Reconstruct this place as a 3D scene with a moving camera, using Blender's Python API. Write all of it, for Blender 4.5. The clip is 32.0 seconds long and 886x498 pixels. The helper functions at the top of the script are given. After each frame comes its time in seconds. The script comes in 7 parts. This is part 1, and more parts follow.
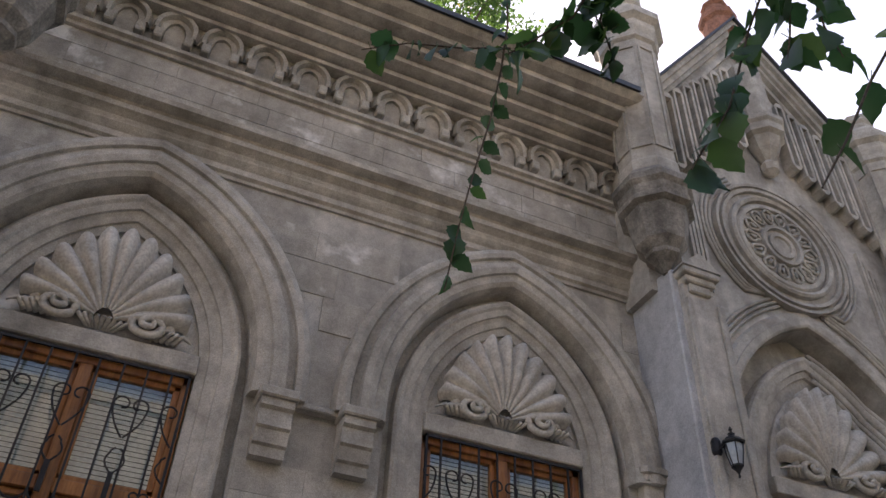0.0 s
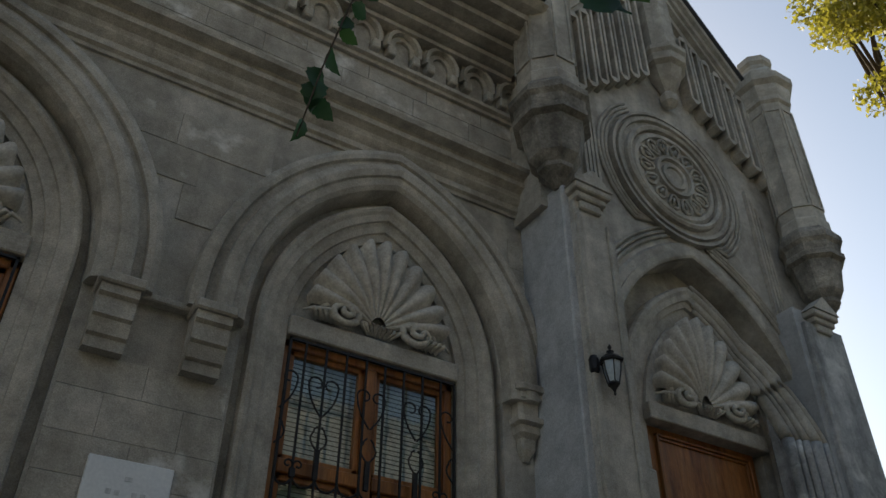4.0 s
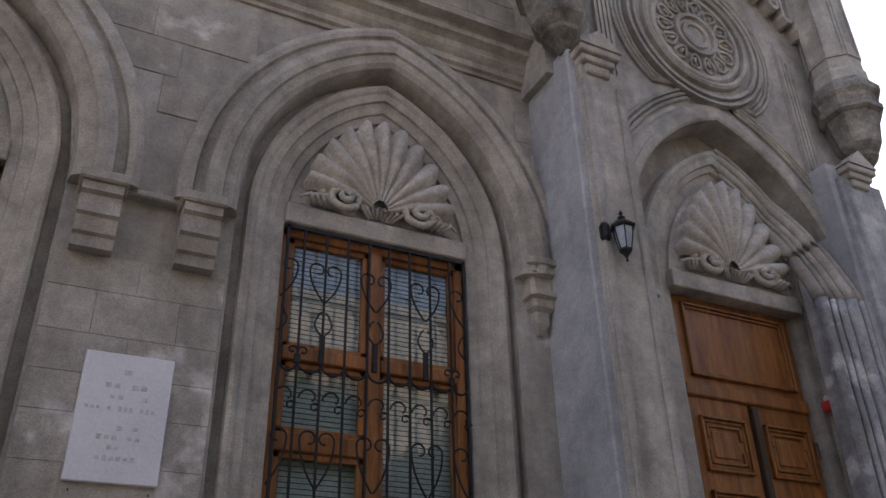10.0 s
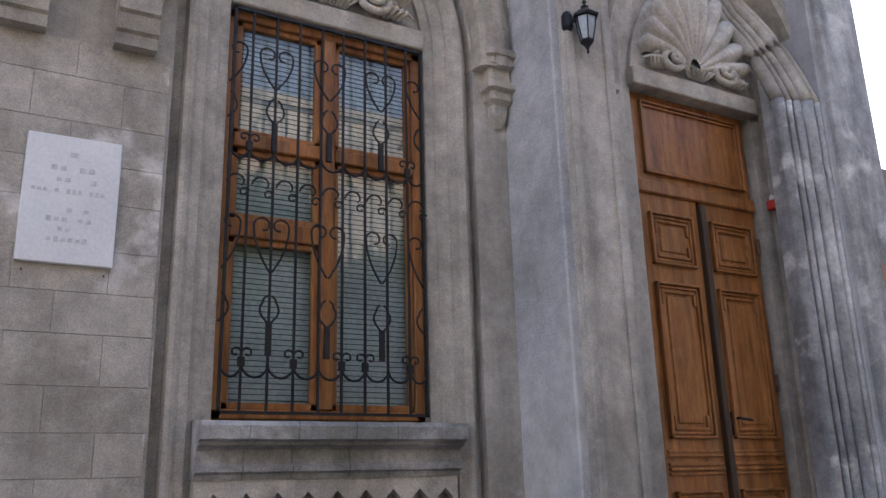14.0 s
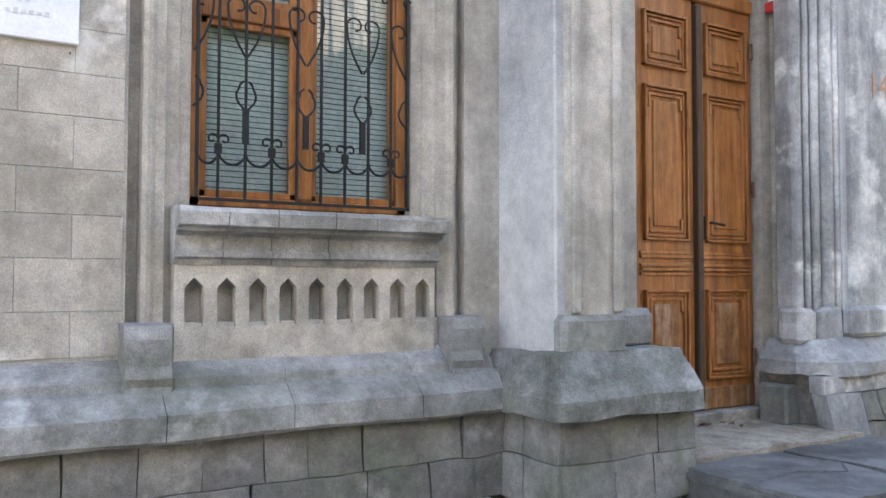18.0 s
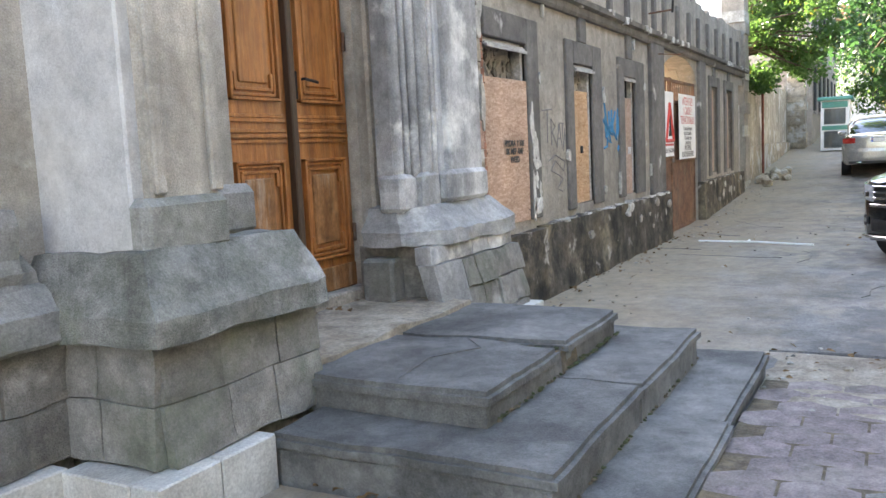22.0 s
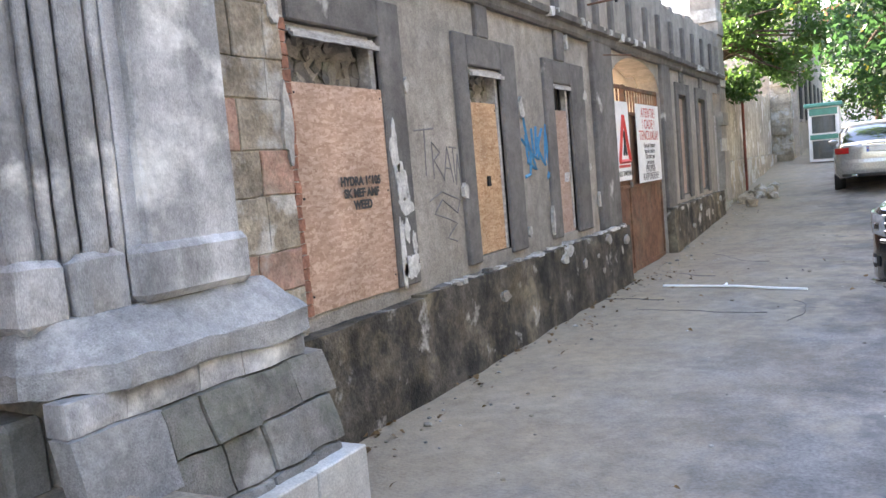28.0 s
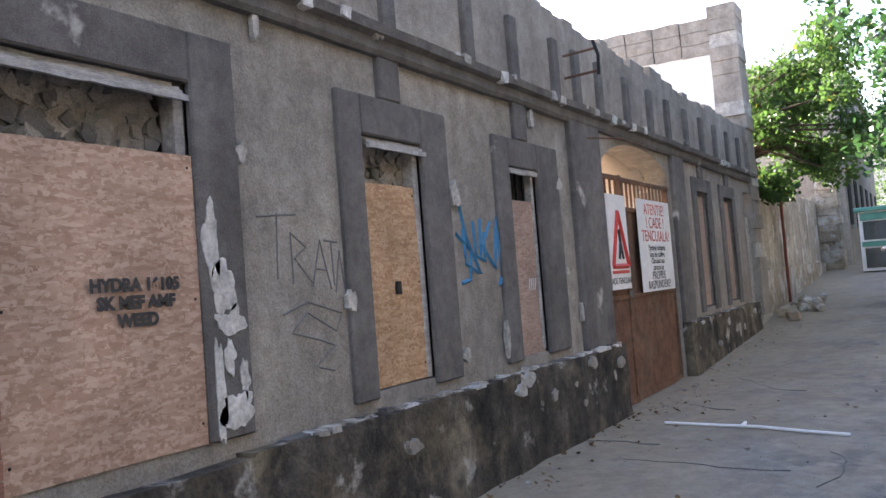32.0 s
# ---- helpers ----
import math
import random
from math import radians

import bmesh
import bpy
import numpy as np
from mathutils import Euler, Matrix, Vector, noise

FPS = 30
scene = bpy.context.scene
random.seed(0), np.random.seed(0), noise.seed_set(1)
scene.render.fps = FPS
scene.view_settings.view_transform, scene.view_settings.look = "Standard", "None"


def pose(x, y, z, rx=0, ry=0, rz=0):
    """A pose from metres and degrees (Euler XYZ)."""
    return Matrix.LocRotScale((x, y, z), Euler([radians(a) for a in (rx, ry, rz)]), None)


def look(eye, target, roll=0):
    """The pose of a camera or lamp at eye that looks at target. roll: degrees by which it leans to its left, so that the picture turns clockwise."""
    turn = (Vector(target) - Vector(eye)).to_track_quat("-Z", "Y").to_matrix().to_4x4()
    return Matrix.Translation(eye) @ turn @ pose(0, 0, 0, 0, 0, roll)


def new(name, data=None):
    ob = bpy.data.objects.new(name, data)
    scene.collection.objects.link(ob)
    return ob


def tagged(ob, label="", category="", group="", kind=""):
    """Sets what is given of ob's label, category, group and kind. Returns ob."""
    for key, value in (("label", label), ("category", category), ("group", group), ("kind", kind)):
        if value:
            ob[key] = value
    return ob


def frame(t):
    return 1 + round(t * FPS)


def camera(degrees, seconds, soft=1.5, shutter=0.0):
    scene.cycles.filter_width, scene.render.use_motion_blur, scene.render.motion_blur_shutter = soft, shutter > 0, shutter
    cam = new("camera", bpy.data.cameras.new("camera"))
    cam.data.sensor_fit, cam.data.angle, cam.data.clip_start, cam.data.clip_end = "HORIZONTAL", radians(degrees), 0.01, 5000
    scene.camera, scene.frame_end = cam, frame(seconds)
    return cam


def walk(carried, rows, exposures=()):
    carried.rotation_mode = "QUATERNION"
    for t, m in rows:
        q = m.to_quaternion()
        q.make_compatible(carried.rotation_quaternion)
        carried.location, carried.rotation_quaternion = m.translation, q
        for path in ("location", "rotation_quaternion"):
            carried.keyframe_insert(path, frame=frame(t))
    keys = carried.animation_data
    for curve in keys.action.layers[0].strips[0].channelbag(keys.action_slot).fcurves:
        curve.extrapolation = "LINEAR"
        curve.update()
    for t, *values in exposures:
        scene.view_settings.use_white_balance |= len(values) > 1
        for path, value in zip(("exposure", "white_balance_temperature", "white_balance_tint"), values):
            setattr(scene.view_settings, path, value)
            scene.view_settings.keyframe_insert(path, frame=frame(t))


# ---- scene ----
cam = camera(56.2, 32.0)
PATH = [
    (0, (0.412, -0.18, 1.658), (0.992, 1.247, 2.934), 2.7),
    (0.5, (0.421, -0.174, 1.65), (1.049, 1.256, 2.9), 2.9),
    (1, (0.457, -0.159, 1.643), (1.111, 1.275, 2.873), 3.1),
    (1.5, (0.507, -0.117, 1.636), (1.198, 1.324, 2.837), 3.1),
    (2, (0.538, -0.014, 1.641), (1.286, 1.423, 2.814), 2.5),
    (2.5, (0.565, 0.081, 1.66), (1.362, 1.495, 2.828), 1.8),
    (3, (0.591, 0.151, 1.666), (1.427, 1.543, 2.834), 1.1),
    (3.5, (0.66, 0.194, 1.676), (1.511, 1.579, 2.841), 0.6),
    (5.5, (0.93, 0.249, 1.699), (1.668, 1.633, 2.94), 0.6),
    (6, (0.911, 0.288, 1.7), (1.643, 1.666, 2.951), 0.1),
    (6.5, (0.931, 0.299, 1.697), (1.673, 1.68, 2.939), -0.4),
    (7, (0.988, 0.292, 1.701), (1.734, 1.69, 2.921), -0.5),
    (7.5, (1.042, 0.281, 1.688), (1.782, 1.702, 2.886), -0.4),
    (8, (1.066, 0.265, 1.688), (1.811, 1.713, 2.85), -0.5),
    (8.5, (1.08, 0.266, 1.683), (1.834, 1.736, 2.81), -0.9),
    (9, (1.086, 0.258, 1.681), (1.852, 1.756, 2.761), -1.1),
    (9.5, (1.1, 0.26, 1.674), (1.877, 1.789, 2.703), -1.3),
    (10, (1.117, 0.269, 1.662), (1.913, 1.825, 2.635), -1.4),
    (10.5, (1.121, 0.277, 1.661), (1.951, 1.851, 2.575), -1.6),
    (11, (1.128, 0.283, 1.656), (1.984, 1.874, 2.514), -1.6),
    (11.5, (1.137, 0.284, 1.645), (2.01, 1.89, 2.457), -1.5),
    (12, (1.139, 0.295, 1.626), (2.023, 1.914, 2.399), -1.5),
    (12.5, (1.139, 0.311, 1.601), (2.036, 1.941, 2.336), -1.6),
    (13, (1.159, 0.328, 1.576), (2.071, 1.969, 2.265), -1.7),
    (13.5, (1.155, 0.349, 1.564), (2.091, 1.999, 2.197), -1.9),
    (14, (1.168, 0.323, 1.582), (2.122, 1.993, 2.129), -1.6),
    (14.5, (1.173, 0.317, 1.585), (2.144, 1.999, 2.064), -1.6),
    (16.5, (1.18, 0.365, 1.579), (2.212, 2.062, 1.809), -1.2),
    (17, (1.19, 0.38, 1.576), (2.237, 2.077, 1.735), -0.6),
    (17.5, (1.189, 0.376, 1.564), (2.22, 2.086, 1.685), -0.2),
    (18, (1.186, 0.388, 1.55), (2.217, 2.099, 1.63), 0.1),
    (18.5, (1.206, 0.438, 1.528), (2.27, 2.132, 1.555), 0.2),
    (19, (1.23, 0.561, 1.502), (2.385, 2.193, 1.465), -0.2),
    (19.5, (1.252, 0.685, 1.486), (2.516, 2.233, 1.405), -1.1),
    (20, (1.306, 0.785, 1.475), (2.647, 2.263, 1.351), -1.3),
    (20.5, (1.428, 0.91, 1.496), (2.869, 2.288, 1.345), -1.3),
    (21, (1.543, 1.055, 1.483), (3.11, 2.285, 1.301), -1.8),
    (21.5, (1.644, 1.233, 1.501), (3.332, 2.286, 1.293), -2.6),
    (22, (1.791, 1.349, 1.491), (3.537, 2.297, 1.263), -2.8),
    (22.5, (2.01, 1.463, 1.497), (3.789, 2.349, 1.274), -2.5),
    (23, (2.161, 1.574, 1.5), (3.982, 2.373, 1.285), -2.5),
    (23.5, (2.331, 1.69, 1.529), (4.188, 2.403, 1.326), -3.0),
    (24, (2.53, 1.708, 1.517), (4.396, 2.4, 1.316), -3.5),
    (24.5, (2.769, 1.663, 1.513), (4.63, 2.37, 1.317), -4.2),
    (25, (3.029, 1.653, 1.504), (4.877, 2.387, 1.292), -5.6),
    (25.5, (3.295, 1.646, 1.528), (5.128, 2.422, 1.327), -6.4),
    (27.5, (4.323, 1.544, 1.542), (6.099, 2.439, 1.334), -4.7),
    (28, (4.585, 1.538, 1.54), (6.343, 2.475, 1.365), -5.0),
    (28.5, (4.827, 1.542, 1.509), (6.595, 2.466, 1.361), -5.7),
    (29, (5.128, 1.589, 1.509), (6.927, 2.456, 1.402), -5.6),
    (29.5, (5.418, 1.596, 1.516), (7.229, 2.443, 1.443), -5.0),
    (30, (5.688, 1.527, 1.535), (7.491, 2.394, 1.517), -4.5),
    (30.5, (5.944, 1.506, 1.513), (7.732, 2.402, 1.528), -4.6),
    (31, (6.186, 1.538, 1.517), (7.964, 2.453, 1.561), -4.8),
    (31.5, (6.444, 1.501, 1.465), (8.184, 2.481, 1.563), -4.2),
    (32, (6.687, 1.5, 1.438), (8.4, 2.527, 1.531), -4.5),
]
EXPOSURES = [(0, 1.65, 7540, 24), (1, 1.3, 7540, 24), (2, 0.7, 7400, 9), (3, 0.56, 7040, 6), (3.5, 0.46, 7160, 6), (6, 0.66, 7500, 7), (9, 1.22, 7310, 28), (10, 1.47, 7310, 26), (11, 1.42, 7310, 26), (12, 1.6, 7180, 26),
             (13, 1.95, 7180, 25), (14, 2.27, 7180, 25), (16.5, 3.1, 7180, 18), (19, 3.6, 7400, 17), (20, 3.65, 7600, 16), (22, 3.56, 7710, 15), (23, 3.61, 7710, 17), (24, 3.31, 7710, 20), (24.5, 3.46, 7710, 20), (25, 3.61, 7600, 20),
             (28, 3.56, 7370, 20), (29, 3.36, 7260, 20), (30, 3.11, 7140, 21), (32, 2.76, 6940, 23)]
walk(cam, [(t, look(eye, target, roll)) for t, eye, target, roll in PATH], EXPOSURES)

# ---- light ----
SUN_DIR = Vector((-0.38, -0.78, -0.52)).normalized()
world = bpy.data.worlds.new("world")
scene.world = world
world.use_nodes = True
wn = world.node_tree.nodes
sky = wn.new("ShaderNodeTexSky")
sky.sky_type = "NISHITA"
sky.sun_disc = False
sky.sun_elevation = math.asin(-SUN_DIR.z)
sky.sun_rotation = math.atan2(-SUN_DIR.x, -SUN_DIR.y)
sky.air_density, sky.dust_density, sky.ozone_density = 1.0, 1.2, 0.8
world.node_tree.links.new(sky.outputs[0], wn["Background"].inputs[0])
wn["Background"].inputs[1].default_value = 0.14
sun = new("sun", bpy.data.lights.new("sun", "SUN"))
sun.data.energy, sun.data.angle, sun.data.color = 4.5, radians(0.6), (1.0, 0.94, 0.85)
sun.matrix_world = look((0, 20, 30), Vector((0, 20, 30)) + SUN_DIR)

# ---- materials ----
def mat(name, base, base2=None, rough=0.8, metal=0.0, scale=3.0, fine=40.0, bump=0.3, stain=None, stain_amt=0.35,
        vary=0.0, spec=0.3, coat=0.0, stretch=(1, 1, 1), contrast=(0.35, 0.65), streak=0.0, patch=None, drift=None, weather=None):
    m = bpy.data.materials.new(name)
    m.use_nodes = True
    nt = m.node_tree
    n, link = nt.nodes, nt.links.new
    b = n["Principled BSDF"]
    b.inputs["Roughness"].default_value = rough
    b.inputs["Metallic"].default_value = metal
    b.inputs["Specular IOR Level"].default_value = spec
    b.inputs["Coat Weight"].default_value = coat
    base2 = base2 or tuple(c * 0.75 for c in base)
    geo = n.new("ShaderNodeNewGeometry")
    mp = n.new("ShaderNodeMapping")
    mp.inputs["Scale"].default_value = stretch
    link(geo.outputs["Position"], mp.inputs["Vector"])
    big = n.new("ShaderNodeTexNoise")
    big.inputs["Scale"].default_value, big.inputs["Detail"].default_value, big.inputs["Roughness"].default_value = scale, 6, 0.62
    small = n.new("ShaderNodeTexNoise")
    small.inputs["Scale"].default_value, small.inputs["Detail"].default_value = fine, 4
    link(mp.outputs[0], big.inputs["Vector"])
    link(mp.outputs[0], small.inputs["Vector"])
    ramp = n.new("ShaderNodeValToRGB")
    ramp.color_ramp.elements[0].position, ramp.color_ramp.elements[1].position = contrast
    ramp.color_ramp.elements[0].color, ramp.color_ramp.elements[1].color = (*base2, 1), (*base, 1)
    link(big.outputs["Fac"], ramp.inputs[0])
    grain = n.new("ShaderNodeMix")
    grain.data_type, grain.blend_type = "RGBA", "OVERLAY"
    grain.inputs[0].default_value = 0.17
    link(ramp.outputs[0], grain.inputs[6])
    bite = n.new("ShaderNodeMapRange")
    bite.inputs[1].default_value, bite.inputs[2].default_value = 0.32, 0.68
    link(small.outputs["Fac"], bite.inputs[0])
    link(bite.outputs[0], grain.inputs[7])
    col = grain.outputs[2]
    if stain:
        sn = n.new("ShaderNodeTexNoise")
        sn.inputs["Scale"].default_value, sn.inputs["Detail"].default_value = scale * 0.45, 8
        sn.inputs["Roughness"].default_value = 0.7
        link(mp.outputs[0], sn.inputs["Vector"])
        sr = n.new("ShaderNodeValToRGB")
        sr.color_ramp.elements[0].position, sr.color_ramp.elements[1].position = 0.48, 0.66
        link(sn.outputs["Fac"], sr.inputs[0])
        mul = n.new("ShaderNodeMath")
        mul.operation = "MULTIPLY"
        mul.inputs[1].default_value = stain_amt
        link(sr.outputs[0], mul.inputs[0])
        mx = n.new("ShaderNodeMix")
        mx.data_type = "RGBA"
        mx.inputs[7].default_value = (*stain, 1)
        link(mul.outputs[0], mx.inputs[0])
        link(col, mx.inputs[6])
        col = mx.outputs[2]
    if streak:
        smp = n.new("ShaderNodeMapping")
        smp.inputs["Scale"].default_value = (6, 6, 0.55)
        link(geo.outputs["Position"], smp.inputs["Vector"])
        st = n.new("ShaderNodeTexNoise")
        st.inputs["Scale"].default_value, st.inputs["Detail"].default_value, st.inputs["Roughness"].default_value = 0.7, 4, 0.55
        link(smp.outputs[0], st.inputs["Vector"])
        rr = n.new("ShaderNodeMapRange")
        rr.inputs[1].default_value, rr.inputs[2].default_value = 0.35, 0.62
        rr.inputs[3].default_value, rr.inputs[4].default_value = 1 - streak, 1.08
        link(st.outputs["Fac"], rr.inputs[0])
        hv = n.new("ShaderNodeHueSaturation")
        link(rr.outputs[0], hv.inputs["Value"])
        link(col, hv.inputs["Color"])
        col = hv.outputs[0]
    if patch:
        pn = n.new("ShaderNodeTexNoise")
        pn.inputs["Scale"].default_value, pn.inputs["Detail"].default_value, pn.inputs["Roughness"].default_value = patch[1], 9, 0.6
        link(geo.outputs["Position"], pn.inputs["Vector"])
        pr = n.new("ShaderNodeValToRGB")
        pr.color_ramp.elements[0].position, pr.color_ramp.elements[1].position = patch[2], patch[2] + (patch[3] if len(patch) > 3 else 0.05)
        link(pn.outputs["Fac"], pr.inputs[0])
        pm = n.new("ShaderNodeMix")
        pm.data_type = "RGBA"
        pm.inputs[7].default_value = (*patch[0], 1)
        link(pr.outputs[0], pm.inputs[0])
        link(col, pm.inputs[6])
        col = pm.outputs[2]
    if drift:
        sep = n.new("ShaderNodeSeparateXYZ")
        link(geo.outputs["Position"], sep.inputs[0])
        dn = n.new("ShaderNodeTexNoise")
        dn.inputs["Scale"].default_value, dn.inputs["Detail"].default_value, dn.inputs["Roughness"].default_value = 1.3, 9, 0.68
        link(geo.outputs["Position"], dn.inputs["Vector"])
        dm = n.new("ShaderNodeMath")
        dm.operation = "MULTIPLY_ADD"
        dm.inputs[1].default_value = 3.6
        link(dn.outputs["Fac"], dm.inputs[0])
        link(sep.outputs["Y"], dm.inputs[2])
        dr = n.new("ShaderNodeMapRange")
        dr.inputs[1].default_value, dr.inputs[2].default_value = drift[1] + 1.8, drift[2] + 1.8
        dr.inputs[3].default_value, dr.inputs[4].default_value = 0.0, 0.85
        link(dm.outputs[0], dr.inputs[0])
        dx = n.new("ShaderNodeMix")
        dx.data_type = "RGBA"
        dx.inputs[7].default_value = (*drift[0], 1)
        link(dr.outputs[0], dx.inputs[0])
        link(col, dx.inputs[6])
        col = dx.outputs[2]
    weather = (0.40 if bump >= 0.35 else 0.0) if weather is None else weather
    if weather:
        # mottled wear at every scale from a hand's breadth down to grains
        wm = n.new("ShaderNodeMapping")
        wm.inputs["Location"].default_value = (len(name) * 1.7, 3.1, len(name) * 0.9)
        link(geo.outputs["Position"], wm.inputs["Vector"])
        wn_ = n.new("ShaderNodeTexNoise")
        wn_.inputs["Scale"].default_value, wn_.inputs["Detail"].default_value = 7.0, 10
        wn_.inputs["Roughness"].default_value, wn_.inputs["Distortion"].default_value = 0.82, 0.0
        link(wm.outputs[0], wn_.inputs["Vector"])
        wr = n.new("ShaderNodeMapRange")
        wr.inputs[1].default_value, wr.inputs[2].default_value = 0.36, 0.64
        wr.inputs[3].default_value, wr.inputs[4].default_value = 1 - weather, 1 + 0.75 * weather
        link(wn_.outputs["Fac"], wr.inputs[0])
        wh = n.new("ShaderNodeHueSaturation")
        link(wr.outputs[0], wh.inputs["Value"])
        link(col, wh.inputs["Color"])
        col = wh.outputs[0]
    if vary:
        info = n.new("ShaderNodeObjectInfo")
        hs = n.new("ShaderNodeHueSaturation")
        mr = n.new("ShaderNodeMapRange")
        mr.inputs[3].default_value, mr.inputs[4].default_value = 1 - vary, 1 + vary
        link(info.outputs["Random"], mr.inputs[0])
        link(mr.outputs[0], hs.inputs["Value"])
        link(col, hs.inputs["Color"])
        col = hs.outputs[0]
    link(col, b.inputs["Base Color"])
    if bump:
        add = n.new("ShaderNodeMath")
        add.operation = "MULTIPLY_ADD"
        add.inputs[1].default_value = 0.5
        link(small.outputs["Fac"], add.inputs[0])
        link(big.outputs["Fac"], add.inputs[2])
        bp = n.new("ShaderNodeBump")
        bp.inputs["Strength"].default_value = bump
        bp.inputs["Distance"].default_value = 0.02
        link(add.outputs[0], bp.inputs["Height"])
        link(bp.outputs[0], b.inputs["Normal"])
    return m


def plain(name, color, rough=0.5, metal=0.0, coat=0.0, spec=0.5):
    return mat(name, color, tuple(c * 0.85 for c in color), rough, metal, 2.0, 30, 0.05, spec=spec, coat=coat)


STONE = mat("limestone", (0.52, 0.485, 0.43), (0.385, 0.355, 0.31), 0.85, scale=2.2, fine=130, bump=0.45, stain=(0.22, 0.20, 0.175), stain_amt=0.5, vary=0.08, streak=0.22, patch=((0.60, 0.575, 0.53), 1.7, 0.60, 0.12), weather=0.24)
ASHLAR = mat("limestone ashlar", (0.485, 0.448, 0.39), (0.355, 0.322, 0.275), 0.85, scale=2.6, fine=130, bump=0.35, stain=(0.22, 0.195, 0.16), stain_amt=0.5, vary=0.08, streak=0.15, patch=((0.68, 0.655, 0.61), 1.5, 0.55, 0.06), weather=0.24)
STONE_CARVED = mat("carved limestone", (0.51, 0.47, 0.405), (0.38, 0.345, 0.295), 0.82, scale=3.0, fine=130, bump=0.35, stain=(0.15, 0.135, 0.115), stain_amt=0.5, vary=0.07, streak=0.20, weather=0.26)
STONE_GREY = mat("grey marbled stone", (0.50, 0.505, 0.515), (0.37, 0.375, 0.385), 0.75, scale=1.1, fine=130, bump=0.18, stain=(0.30, 0.295, 0.28), stain_amt=0.45, patch=((0.57, 0.56, 0.54), 0.9, 0.52, 0.2), weather=0.22)
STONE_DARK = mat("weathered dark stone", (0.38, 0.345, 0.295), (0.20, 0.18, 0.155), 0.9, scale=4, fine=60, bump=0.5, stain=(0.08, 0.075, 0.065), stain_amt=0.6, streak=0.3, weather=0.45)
SHELL = mat("pale shell stone", (0.60, 0.555, 0.485), (0.47, 0.43, 0.37), 0.8, scale=5, fine=60, bump=0.15, stain=(0.24, 0.215, 0.18), stain_amt=0.4, weather=0.25)
PLINTH = mat("worn plinth stone", (0.345, 0.338, 0.325), (0.215, 0.21, 0.20), 0.9, scale=2.6, fine=130, bump=0.6, stain=(0.13, 0.14, 0.105), stain_amt=0.75, vary=0.06, streak=0.15, patch=((0.60, 0.59, 0.56), 1.5, 0.60, 0.12), weather=0.34)
RUBBLE = mat("rough grey stone block", (0.25, 0.238, 0.218), (0.145, 0.138, 0.125), 0.92, scale=4, fine=130, bump=0.8, stain=(0.13, 0.145, 0.105), stain_amt=0.75, vary=0.16, patch=((0.36, 0.345, 0.315), 2.2, 0.6, 0.08), weather=0.34)
PALE_STONE = mat("peeling pale stone", (0.58, 0.57, 0.555), (0.38, 0.38, 0.38), 0.9, scale=1.6, fine=130, bump=0.7, stain=(0.19, 0.19, 0.195), stain_amt=0.8, vary=0.05, streak=0.4, stretch=(1.6, 1.6, 0.55), patch=((0.70, 0.69, 0.66), 2.2, 0.53, 0.10), weather=0.34)
PIER_BASE = mat("grey weathered base stone", (0.36, 0.355, 0.345), (0.235, 0.235, 0.235), 0.92, scale=2.2, fine=130, bump=0.7, stain=(0.14, 0.14, 0.13), stain_amt=0.7, vary=0.08, patch=((0.50, 0.485, 0.46), 1.8, 0.60, 0.12), weather=0.34)
MOSSY = mat("mossy worn stone", (0.25, 0.25, 0.235), (0.135, 0.14, 0.12), 0.92, scale=3.2, fine=130, bump=0.9, stain=(0.075, 0.095, 0.048), stain_amt=0.9, patch=((0.38, 0.375, 0.36), 1.7, 0.61, 0.08), weather=0.45)
SOIL = mat("dark littered soil", (0.16, 0.13, 0.09), (0.07, 0.055, 0.04), 0.95, scale=9, fine=60, bump=0.9, stain=(0.24, 0.18, 0.10), stain_amt=0.6)
MORTAR = mat("mortar", (0.26, 0.25, 0.225), None, 0.95, scale=6, bump=0.5)
WHITE_TILE = mat("white plinth tile", (0.54, 0.53, 0.495), (0.42, 0.405, 0.375), 0.6, scale=5, fine=90, bump=0.2, stain=(0.32, 0.30, 0.26), stain_amt=0.5, vary=0.03, weather=0.18)
PLAQUE = mat("white marble plaque", (0.78, 0.79, 0.80), (0.70, 0.71, 0.73), 0.45, scale=3, fine=60, bump=0.05)
INK = mat("worn grey lettering", (0.66, 0.665, 0.675), None, 0.8, scale=30, bump=0)
WOOD = mat("varnished brown wood", (0.45, 0.175, 0.05), (0.20, 0.068, 0.02), 0.42, scale=2.5, fine=26, bump=0.3, stain=(0.40, 0.21, 0.09), stain_amt=0.4, stretch=(7, 7, 0.6), coat=0.1, streak=0.25, weather=0.2)
WOOD_WORN = mat("worn varnished wood", (0.33, 0.16, 0.065), (0.18, 0.08, 0.03), 0.6, scale=2.2, fine=26, bump=0.35, stain=(0.44, 0.38, 0.31), stain_amt=0.8, stretch=(6, 6, 0.7), weather=0.45)
WOOD_DARK = mat("dark door edge", (0.07, 0.045, 0.03), None, 0.5, scale=4, stretch=(4, 4, 0.6))
IRON = mat("black wrought iron", (0.025, 0.025, 0.028), None, 0.5, 0.4, scale=20, bump=0.15)
BLIND = mat("pale grey blind", (0.50, 0.50, 0.487), None, 0.6, scale=2, bump=0.0)
# shade of unlit rooms and holes, put into a black colour
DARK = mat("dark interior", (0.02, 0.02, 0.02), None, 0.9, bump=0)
STEP = mat("dark worn step stone", (0.15, 0.148, 0.142), (0.07, 0.069, 0.066), 0.75, scale=2.4, fine=110, bump=0.6, stain=(0.29, 0.28, 0.265), stain_amt=0.6, weather=0.35)
